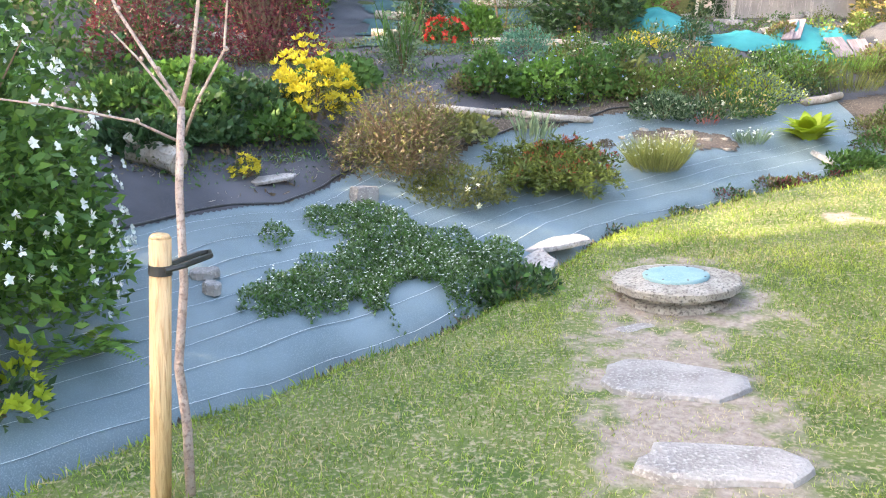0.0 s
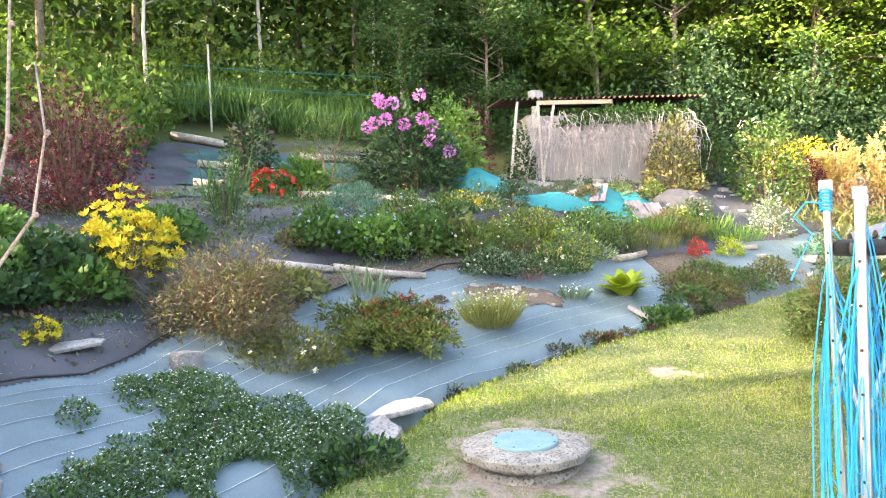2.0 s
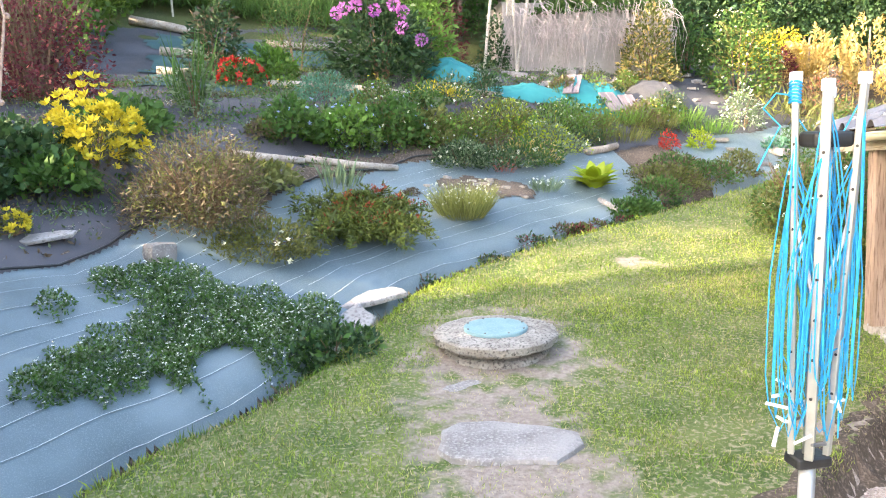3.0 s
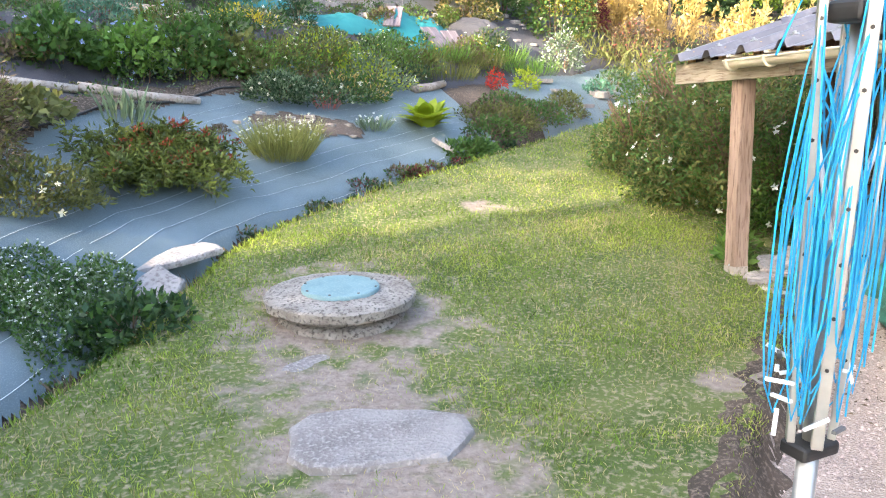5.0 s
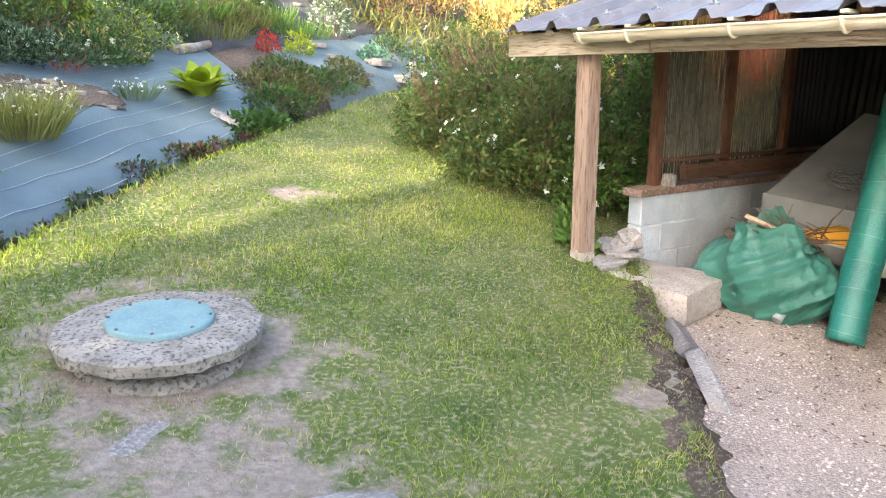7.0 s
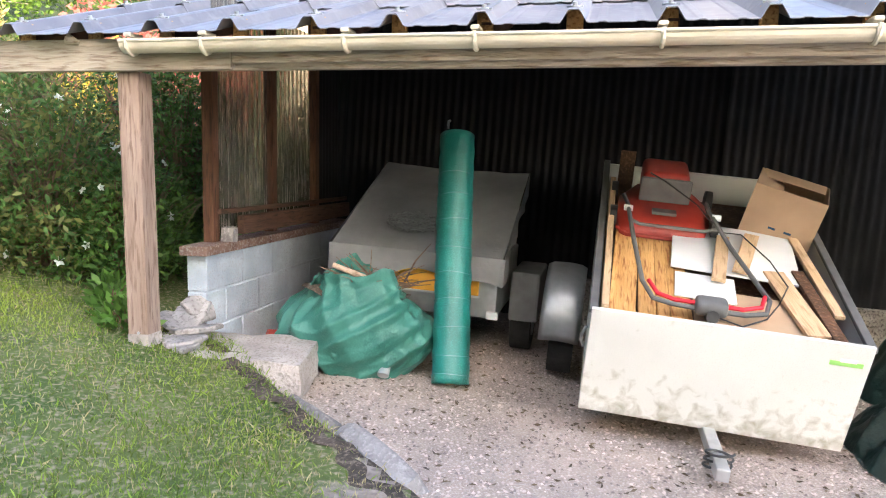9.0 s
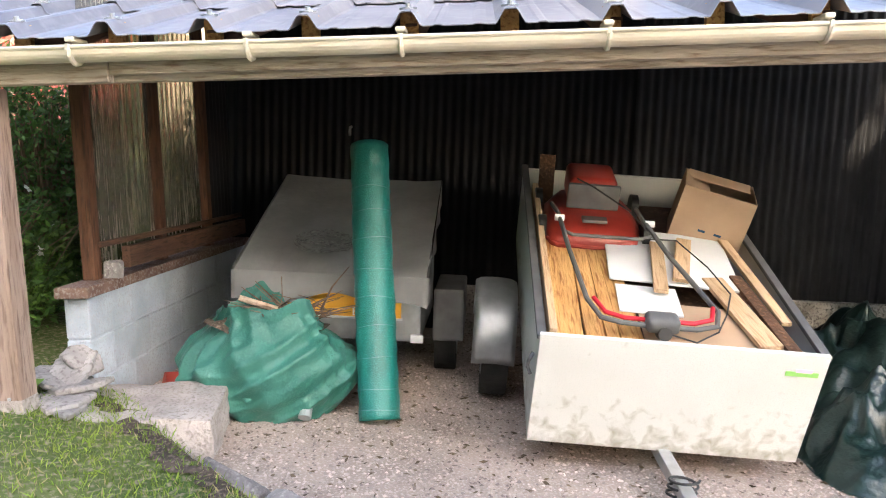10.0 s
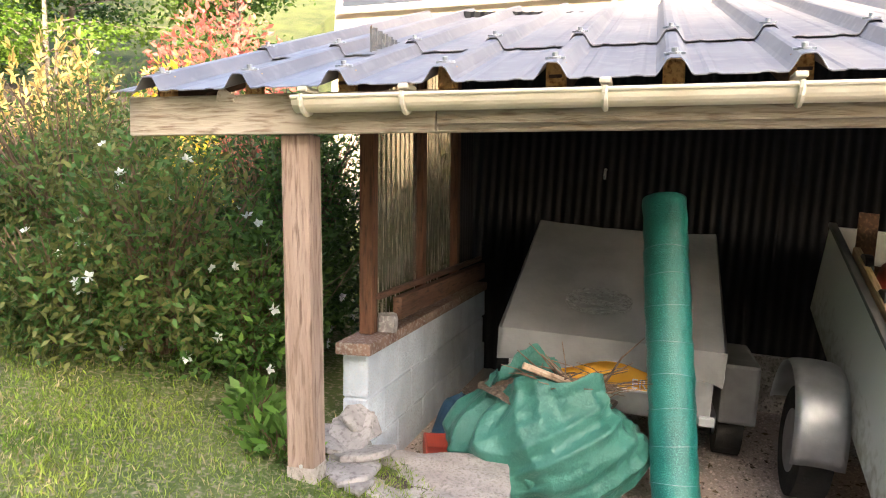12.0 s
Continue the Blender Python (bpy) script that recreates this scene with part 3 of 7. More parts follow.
def roll_of_net():
    at = Matrix.Translation((0.746, -1.56, -0.235))
    axis = Vector((0.545, 0.18, 1.475))
    L = axis.length
    q = axis.to_track_quat('Z', 'Y').to_matrix().to_4x4()
    t = thing("net_roll", CP @ at @ q, "tall roll of glossy green woven net leaning on a trailer", "net roll")
    bm = BM()
    n, k = 40, 46
    rr = []
    for j in range(k + 1):
        z = L * j / k
        ring = []
        for i in range(n):
            a = 2 * math.pi * i / n
            r = 0.112 + 0.004 * noise.noise(Vector((math.cos(a) * 1.5, math.sin(a) * 1.5, z * 4))) + 0.0025 * math.sin(z * 46 + a)
            ring.append(bm.verts.new((r * math.cos(a), r * math.sin(a), z)))
        rr.append(ring)
    for u, v in zip(rr, rr[1:]):
        for i in range(n):
            bm.faces.new((u[i], u[(i + 1) % n], v[(i + 1) % n], v[i]))
    bm.faces.new(rr[-1])
    bm.faces.new(rr[0][::-1])
    part("net", bm, M["roll_green"], t, smooth=True)
    for z in (0.05, 0.16, 0.33, 0.50, 0.66, 0.82, 1.0, 1.16, 1.30):
        bm = BM()
        pts = [((0.1155) * math.cos(a), 0.1155 * math.sin(a), z + 0.004 * math.sin(a * 2 + z * 9)) for a in np.linspace(0, 2 * math.pi, 33)]
        part("selvedge_line", tube(bm, pts, 0.0016, 4), M["lid_blue"], t)
    part("core", cyl(BM(), (0, 0, -0.004), (0, 0, L + 0.003), 0.03, n=14), M["card"], t)


roll_of_net()


def folding_camper():
    t = thing("covered_trailer", CP, "small grey trailer under a sloping grey cover", "trailer")

    def top(u, v):
        x = 1.26 + 1.24 * u
        y = -0.58 - 1.17 * v
        z = 0.474 + 0.55 * u + fold(x, y, 0, 4, 0.012) - 0.02 * math.sin(math.pi * v)
        return (x, y, z)
    part("cover", cloth_grid(top, 26, 26), M["cover_grey"], t, "grey tarpaulin cover pulled taut", smooth=True)

    def skirt(u, v):
        per = [(2.5, -0.575), (1.25, -0.565), (1.25, -1.765), (2.5, -1.755)]
        s = u * 3
        i = min(2, int(s))
        f = s - i
        x = per[i][0] + (per[i + 1][0] - per[i][0]) * f
        y = per[i][1] + (per[i + 1][1] - per[i][1]) * f
        z1 = 0.474 + 0.55 * (x - 1.26) / 1.24
        drop = 0.16 + 0.03 * math.sin(u * 21) + 0.02 * math.sin(u * 47)
        k = 0.012 * math.sin(u * 60) * v
        return (x + (k if i == 1 else 0), y + (k if i != 1 else 0), z1 + 0.004 - drop * v)
    part("cover_skirt", cloth_grid(skirt, 90, 4), M["cover_grey"], t, "hanging edge of the cover", smooth=True)
    part("body", box(BM(), 1.33, 2.45, -1.72, -0.62, 0.06, 0.46, 0.015), M["galv"], t)
    part("back_wedge", box(BM(), 2.0, 2.45, -1.70, -0.64, 0.4, 0.78, 0.01), M["cover_grey"], t)
    part("lamp_board", box(BM(), 1.30, 1.325, -1.60, -0.90, 0.20, 0.36, 0.008), M["plate"], t, "orange-yellow number board")
    pl = part("plate_edge", box(BM(), 1.296, 1.303, -1.61, -0.89, 0.195, 0.21, 0.002), M["white_board"], t)
    cu = bpy.data.curves.new("plate_letters", 'FONT')
    cu.body, cu.size, cu.extrude = "ER", 0.075, 0.001
    tx = new("plate_letters_curve", cu)
    bpy.context.view_layer.update()
    me = bpy.data.meshes.new_from_object(tx)
    bpy.data.objects.remove(tx)
    me.materials.append(M["white_board"])
    lt = new("plate_letters", me)
    lt.parent = t
    lt.matrix_basis = pose(1.296, -1.30, 0.218, 90, 0, -90)
    part("tail_lamp", box(BM(), 1.30, 1.34, -1.74, -1.66, 0.06, 0.11, 0.008), M["white_board"], t, "white corner lamp")
    part("side_box", box(BM(), 1.55, 2.2, -1.98, -1.78, 0.02, 0.36, 0.02), M["dark_grey"], t)
    for y in (-1.86, -0.56):
        w = part("wheel", cyl(BM(), (1.85, y - 0.07, 0.0), (1.85, y + 0.07, 0.0), 0.235, n=28), M["rubber"], t)
        part("rim", cyl(BM(), (1.85, y - 0.075, 0.0), (1.85, y + 0.075, 0.0), 0.13, n=20), M["galv"], w)
    part("tow_bar", box(BM(), 0.66, 1.4, -1.22, -1.16, -0.14, -0.09, 0.012), M["galv"], t)
    part("coupling_head", tube(BM(), [(0.62, -1.18, -0.20), (0.66, -1.18, -0.16), (0.78, -1.185, -0.11), (0.95, -1.19, -0.10)], 0.035, 12, 0.026), M["galv"], t)


folding_camper()


def wire_coils():
    t = thing("wire_bundle", cp(1.50, -1.08, 0.60, 0, -24, 10), "loose coils of grey fencing wire on the cover", "wire")
    rnd = random.Random(4)
    for c in range(9):
        r = 0.16 + 0.03 * rnd.random()
        pts = [(r * 0.40 * math.cos(a) + 0.02 * rnd.uniform(-1, 1), r * math.sin(a), 0.008 + 0.009 * c + 0.006 * math.sin(3 * a + c)) for a in np.linspace(0, 6.28, 28)]
        part("coil", tube(BM(), pts, 0.003, 5), M["wire"], t)


wire_coils()


def garden_sack():
    t = thing("garden_sack", CP, "green woven garden sack filled with cut branches", "sack")
    cx, cy = 0.88, -0.90

    def f(u, v):
        a = 2 * math.pi * u
        bulge = math.sin(math.pi * min(1, v * 1.15) * 0.9 + 0.25)
        rx, ry = 0.32 * (0.62 + 0.42 * bulge), 0.475 * (0.60 + 0.42 * bulge)
        if v > 0.86:
            k = (v - 0.86) / 0.14
            rx, ry = rx * (1 - 0.06 * k), ry * (1 - 0.05 * k)
        x, y = cx + rx * math.cos(a), cy + ry * math.sin(a)
        top = 0.315 + 0.06 * math.sin(2 * a + 0.6) + 0.03 * math.sin(5 * a) + 0.04 * noise.noise(Vector((math.cos(a) * 4, math.sin(a) * 4, 0)))
        z = -0.24 + (top + 0.24) * v
        # long slack creases that run down from the rim, and short ones where the cloth bends
        long = abs(noise.noise(Vector((a * 1.9 + z * 2.2, z * 1.1, 3))))
        slant = abs(noise.noise(Vector((y * 5 + z * 7, x * 4 - z * 3, 8))))
        small = abs(noise.noise(Vector((x * 14 - z * 6, y * 14 + z * 12, z * 8))))
        d = fold(x, y, z, 1.8, 0.04) + 0.055 - 0.10 * long - 0.055 * slant - 0.018 * small + 0.12 * max(0, v - 0.75) * math.sin(2 * a + 1)
        return (x + d * math.cos(a), y + d * math.sin(a), z + 0.5 * d * min(1, v * 4))
    part("bag", cloth_grid(f, 220, 60), M["green_tarp"], t, smooth=True)

    def inner(u, v):
        a = 2 * math.pi * u
        rx, ry = 0.25 * v, 0.35 * v
        return (cx + rx * math.cos(a), cy + ry * math.sin(a), 0.24 + fold(u * 9, v * 9, 1, 1, 0.05))
    part("filling", cloth_grid(inner, 30, 6), M["dark_soil"], t)

    def strap(u, v):
        y = -0.90 + 0.22 * (u - 0.5) * 2 * 0.5
        return (0.575 + 0.015 * math.sin(u * 9) - 0.012 * math.sin(v * 3.1), y, -0.05 + 0.05 * v - 0.07 * math.sin(math.pi * u) + 0.01 * math.sin(u * 21))
    part("handle_strap", cloth_grid(strap, 16, 4), M["green_tarp"], t, smooth=True)
    rnd = random.Random(8)
    for i in range(46):
        p = Vector((cx + rnd.uniform(-0.16, 0.2), cy + rnd.uniform(-0.30, 0.1), 0.26 + rnd.uniform(0, 0.05)))
        d = Vector((rnd.uniform(-0.5, 0.3), rnd.uniform(-0.8, 0.4), rnd.uniform(0.0, 0.24))).normalized() * rnd.uniform(0.15, 0.34)
        mid = p + d * 0.5 + Vector((rnd.uniform(-0.02, 0.02), rnd.uniform(-0.02, 0.02), 0.01))
        part("branch", tube(BM(), [p, mid, p + d], rnd.uniform(0.003, 0.008), 6, 0.002), M["twig"], t)
    part("split_stick", tube(BM(), [(0.70, -0.80, 0.41), (0.76, -0.95, 0.355), (0.82, -1.10, 0.30)], 0.017, 7), M["post_wood"], t, "pale split stick")


garden_sack()


def open_trailer():
    T = CP @ pose(0.232, -2.316, -0.095, 2.0, -20, 0)
    t = thing("box_trailer", T, "open white box trailer with mud-splashed board, tipped on its tow bar", "trailer")
    part("front_board", box(BM(), -0.012, 0.012, -1.232, 0, 0, 0.585, 0.004), M["trailer_white"], t)
    part("floor", box(BM(), 0.013, 2.1, -1.22, -0.012, 0.02, 0.05), M["ply"], t)
    for y in (-1.232, -0.018):
        s = part("side_board", box(BM(), 0.013, 2.1, y, y + 0.018, 0.0, 0.55, 0.003), M["trailer_white"], t)
        part("rim_rail", box(BM(), 0.0, 2.12, y - 0.012, y + 0.03, 0.551, 0.575, 0.005), M["dark_grey"], s)
    part("back_board", box(BM(), 2.1, 2.12, -1.232, 0, 0, 0.55, 0.003), M["trailer_white"], t)
    part("inner_lath", box(BM(), 0.02, 1.72, -0.075, -0.04, 0.50, 0.60, 0.004), M["ply"], t, "pale lath along the side")
    part("tow_bar", box(BM(), -0.50, 0.6, -0.66, -0.60, -0.11, -0.05, 0.008, m=pose(0, 0, 0.0, 0, 17, 0) @ pose(0.02, 0, 0.06)), M["galv"], t)
    for yy in (0.06, -1.30):
        w = part("wheel", cyl(BM(), (1.02, yy - 0.0, -0.20), (1.02, yy + 0.15, -0.20) if yy > 0 else (1.02, yy - 0.15, -0.20), 0.275, n=36), M["rubber"], t)
        part("rim", cyl(BM(), (1.02, yy + (0.152 if yy > 0 else -0.152), -0.20), (1.02, yy + (0.10 if yy > 0 else -0.1), -0.20), 0.16, n=24), M["galv"], w)
    for yy in (0.035, -1.265 - 0.24):
        def g(u, v, yy=yy):
            a = math.radians(12 + 170 * u)
            r = 0.345 if 0.02 < v < 0.98 else 0.335
            return (1.02 - r * math.cos(a) * 1.02, yy + 0.24 * v, -0.17 + r * math.sin(a) * 1.15 + (0.012 * math.sin(math.pi * v)))
        gb = cloth_grid(g, 28, 8)
        bmesh.ops.solidify(gb, geom=gb.faces[:], thickness=0.004)
        part("mudguard", gb, M["galv"], t, "dull galvanised mudguard", smooth=True)
    part("latch", tube(BM(), [(0.06, 0.012, 0.44), (0.05, 0.03, 0.40), (0.06, 0.03, 0.36), (0.05, 0.015, 0.33)], 0.009, 6), M["wire"], t)
    # sticker: coloured shapes only
    stk = part("sticker", box(BM(), -0.0165, -0.0125, -1.20, -1.06, 0.475, 0.498, 0.001), M["lime_st"], t, "small green and pink sticker")
    part("sticker_mark", box(BM(), -0.0195, -0.0167, -1.17, -1.10, 0.496, 0.515, 0.001), M["pink_st"], stk)
    cable = tube(BM(), [(-0.33 + 0.045 * math.cos(a), -0.63 + 0.06 * math.sin(a), 0.045 - 0.3 * 0.045 * math.cos(a) + 0.002 * k) for k, a in enumerate(np.linspace(0, 17, 50))], 0.006, 6)
    part("cable_loop", cable, M["black"], t)
    return T


M["lime_st"] = mat("green_sticker", (0.30, 0.62, 0.15), (0.35, 0.68, 0.18), 9, 0.4)
M["pink_st"] = mat("pink_sticker", (0.85, 0.55, 0.70), (0.9, 0.62, 0.74), 9, 0.4)
TR = open_trailer()


def in_trailer(x, y, z, rx=0, ry=0, rz=0):
    return TR @ pose(x, y, z, rx, ry, rz)


def plank(name, x, y, z, l, w, h, rz, material, label, ry=0, cat="plank", grp="timber in the trailer"):
    return tagged(part(name, box(BM(), 0, l, -w / 2, w / 2, 0, h, 0.003), material, at=in_trailer(x, y, z, 0, ry, rz)), label, cat, grp)


plank("load_board", 0.03, -0.6, 0.36, 1.95, 1.1, 0.03, 0, M["dark_wood"], "dark board under the load of the trailer")
for i, (y, w) in enumerate(((-0.145, 0.13), (-0.265, 0.085), (-0.345, 0.06), (-0.43, 0.10))):
    plank("pine_board", 0.03, y, 0.47 + 0.004 * i, 1.30, w, 0.03, 0.6 * i - 1, M["plank"], "orange pine board lying lengthways in the trailer")
for i, (x, y, rz, l, w) in enumerate(((0.50, -0.62, -8, 0.55, 0.07), (0.62, -0.74, -14, 0.5, 0.08), (0.10, -1.03, 10, 0.62, 0.11), (0.05, -1.12, 6, 0.7, 0.06), (0.30, -1.16, 4, 0.9, 0.05))):
    plank("offcut", x, y, 0.545 - 0.03 * (y < -1) + 0.004 * i, l, w, 0.022, rz, M["ply"] if i != 3 else M["dark_wood"], "short sawn timber offcut in the trailer", cat="offcut", grp="offcuts in the trailer")
plank("white_board_sheet", 0.62, -0.72, 0.525, 0.62, 0.66, 0.012, -4, M["white_board"], "white board lying under the mower handle", cat="panel")
plank("white_board_piece", 0.34, -0.55, 0.515, 0.26, 0.30, 0.01, -3, M["white_board"], "small white board in the trailer", cat="panel")
plank("cardboard_sheet", 0.04, -0.76, 0.505, 0.42, 0.56, 0.006, -2, M["card"], "flat sheet of brown cardboard on the timber", cat="cardboard")


def mower():
    t = thing("lawn_mower", in_trailer(1.02, -0.36, 0.50), "red electric lawn mower with dark folding handle", "lawn mower")
    bm = BM()
    prof = [(0.0, 0.20, 0.02), (0.03, 0.24, 0.07), (0.16, 0.27, 0.12), (0.42, 0.26, 0.14), (0.58, 0.20, 0.12), (0.64, 0.12, 0.05)]
    rows = []
    for x, w, h in prof:
        rows.append([bm.verts.new((x, w * s, z)) for s, z in ((-1, 0), (-1, h * 0.55), (-0.75, h * 0.95), (0, h), (0.75, h * 0.95), (1, h * 0.55), (1, 0))])
    for u, v in zip(rows, rows[1:]):
        for i in range(6):
            bm.faces.new((u[i], u[i + 1], v[i + 1], v[i]))
    bm.faces.new(rows[0][::-1])
    bm.faces.new(rows[-1])
    bmesh.ops.subdivide_edges(bm, edges=bm.edges[:], cuts=1, use_grid_fill=True, smooth=0.6)
    part("deck", bm, M["red_mower"], t, smooth=True)
    part("lip", tube(BM(), [(0.10, 0.275, 0.02), (0.0, 0.21, 0.018), (-0.012, 0, 0.018), (0.0, -0.21, 0.018), (0.10, -0.275, 0.02)], 0.012, 8), M["red_mower"], t)
    part("motor_cover", box(BM(), 0.30, 0.60, -0.14, 0.14, 0.12, 0.30, 0.05, segs=4), M["red_mower"], t, smooth=True)
    part("grass_flap", box(BM(), 0.26, 0.292, -0.15, 0.15, 0.13, 0.28, 0.012), M["dark_grey"], t, "grey rear flap")
    part("badge", box(BM(), 0.10, 0.16, -0.07, 0.07, 0.115, 0.135, 0.004), M["dark_grey"], t)
    for x in (0.12, 0.52):
        for y in (-0.29, 0.29):
            part("wheel", cyl(BM(), (x, y - 0.02, 0.06), (x, y + 0.02, 0.06), 0.075, n=20), M["black"], t)
    hx = [(0.22, 0.24, 0.17), (0.02, 0.22, 0.20), (-0.30, 0.18, 0.14), (-0.72, 0.13, 0.10)]
    loop = [Vector((x, y, z)) for x, y, z in hx]
    bend = [Vector((-0.86, 0.08, 0.09)), Vector((-0.89, 0.0, 0.09)), Vector((-0.90, -0.17, 0.085)), Vector((-0.89, -0.34, 0.08)), Vector((-0.85, -0.44, 0.08)), Vector((-0.74, -0.47, 0.09))]
    back = [Vector((-0.30, -0.33, 0.14)), Vector((0.02, -0.235, 0.20)), Vector((0.22, -0.24, 0.17))]
    part("handle", tube(BM(), loop + bend + back, 0.0125, 8), M["dark_grey"], t, "dark steel handle loop")
    part("cross_bar", tube(BM(), [(-0.12, 0.205, 0.165), (-0.15, 0.15, 0.155), (-0.15, -0.2, 0.155), (-0.12, -0.275, 0.165)], 0.01, 8), M["dark_grey"], t)
    part("red_lever", tube(BM(), [(-0.72, 0.10, 0.108), (-0.83, 0.06, 0.103), (-0.865, -0.02, 0.10), (-0.87, -0.15, 0.10)], 0.011, 8), M["red_grip"], t, "red switch lever")
    part("red_lever", tube(BM(), [(-0.87, -0.22, 0.10), (-0.865, -0.33, 0.095), (-0.82, -0.42, 0.095), (-0.73, -0.445, 0.105)], 0.011, 8), M["red_grip"], t, "red switch lever")
    bm = box(BM(), -0.93, -0.83, -0.26, -0.11, 0.06, 0.135, 0.03, segs=3)
    part("switch_box", bm, M["dark_grey"], t, smooth=True)
    part("switch_plug", cyl(BM(), (-0.95, -0.19, 0.08), (-0.89, -0.19, 0.05), 0.03, n=14), M["black"], t)
    for y in (0.215, -0.27):
        part("wing_nut", cyl(BM(), (-0.02, y - 0.025, 0.19), (-0.02, y + 0.025, 0.19), 0.018, n=10), M["white_board"], t)
    pts = [(-0.15, -0.22, 0.16), (-0.12, -0.40, 0.15), (-0.25, -0.55, 0.07), (-0.5, -0.60, 0.06), (-0.72, -0.52, 0.07), (-0.88, -0.44, 0.07), (-0.98, -0.32, 0.07), (-0.94, -0.20, 0.08)]
    part("flex", tube(BM(), pts, 0.004, 6), M["black"], t)
    pts = [(0.30, 0.10, 0.30), (0.18, 0.02, 0.30), (0.02, -0.16, 0.24), (-0.1, -0.25, 0.18)]
    part("flex", tube(BM(), pts, 0.005, 6), M["black"], t)


mower()


def carton():
    t = thing("cardboard_box", in_trailer(1.24, -0.80, 0.50, 8, 4, -14), "open brown cardboard box standing on the load", "cardboard box")
    w, d, h, k = 0.40, 0.36, 0.34, 0.006
    part("front_side", box(BM(), 0, k, -w, 0, 0, h), M["card"], t)
    part("back_side", box(BM(), d, d + k, -w, 0, 0, h), M["card"], t)
    part("end_side", box(BM(), k, d, -k, 0, 0, h), M["card"], t)
    part("end_side", box(BM(), k, d, -w, -w + k, 0, h), M["card"], t)
    part("bottom", box(BM(), k, d, -w + k, -k, 0, k), M["card"], t)
    part("flap", box(BM(), 0, d, 0, k, 0, 0.17, m=pose(0, 0, h, 112, 0, 0)), M["card"], t)
    part("flap", box(BM(), -0.12, 0, -w + 0.02, -0.02, 0, k, m=pose(d, 0, h, 0, -8, 0)), M["card"], t)
    for y in (-0.17, -0.26):
        part("print_mark", box(BM(), -0.002, -0.0005, y - 0.02, y + 0.02, 0.10, 0.113), M["blue_thing"], t)


carton()
tagged(part("leaning_board", box(BM(), 0, 0.46, -0.05, 0.05, 0, 0.02, 0.003), M["dark_wood"], at=in_trailer(1.75, -0.14, 0.3, 0, -62, 0)), "dark board sticking up behind the trailer side", "board")


def heap(name, x, y, rx, ry, h, seed, material, label, lump=0.05):
    """A slumped sheet or sack, with creases."""
    def f(u, v):
        a = 2 * math.pi * u
        r = math.sin(v * math.pi / 2) ** 0.8
        px, py = rx * r * math.cos(a), ry * r * math.sin(a)
        n = noise.noise(Vector((px * 4 + seed, py * 4, seed * 1.7))) + 0.6 * noise.noise(Vector((px * 9 + seed, py * 9, 3)))
        crease = 0.5 - 1.3 * abs(noise.noise(Vector((px * 3.5 + py * 2, py * 5 + seed, 9)))) ** 0.6 - 0.7 * abs(noise.noise(Vector((px * 8 + seed, py * 6 - px * 5, 4)))) ** 0.6 - 0.3 * abs(noise.noise(Vector((px * 19, py * 19, seed))))
        z = h * (1 - r ** 2.2) * (1 + 0.5 * n) + lump * crease * (1 - r * 0.6)
        k = 1 + 0.18 * noise.noise(Vector((math.cos(a) * 1.5 + seed, math.sin(a) * 1.5, 2)))
        return (px * k, py * k, max(0.004, z))
    o = part(name, cloth_grid(f, 130, 52), material, at=cp(x, y, -0.24), smooth=True)
    return tagged(o, label, "tarpaulin", "tarpaulins")


heap("tarpaulin", 0.55, -4.15, 0.62, 0.50, 0.36, 1.0, M["dark_tarp"], "crumpled dark green tarpaulin on the gravel beside the trailer", 0.10)
heap("tarpaulin", 1.9, -4.65, 0.75, 0.6, 0.42, 5.0, M["dark_tarp"], "crumpled dark green tarpaulin heaped at the back", 0.08)
heap("tarpaulin", 0.1, -4.75, 0.5, 0.55, 0.30, 8.0, M["dark_tarp"], "dark green tarpaulin bundle with dry leaves", 0.08)
heap("blue_sheet", 1.42, -0.34, 0.22, 0.16, 0.26, 3.0, M["blue_thing"], "crumpled dark blue sheet beside the block wall", 0.05)
tr = thing("red_tray", cp(1.0, -0.36, -0.235, 0, 0, 20), "faded red plastic tray on the ground by the wall", "tray")
part("base", box(BM(), -0.16, 0.16, -0.10, 0.10, 0, 0.01, 0.004), M["red_tray"], tr)
for a in ((-0.16, -0.15, -0.1, 0.1), (0.15, 0.16, -0.1, 0.1), (-0.15, 0.15, -0.1, -0.09), (-0.15, 0.15, 0.09, 0.1)):
    part("rim", box(BM(), a[0], a[1], a[2], a[3], 0.01, 0.09, 0.003), M["red_tray"], tr)


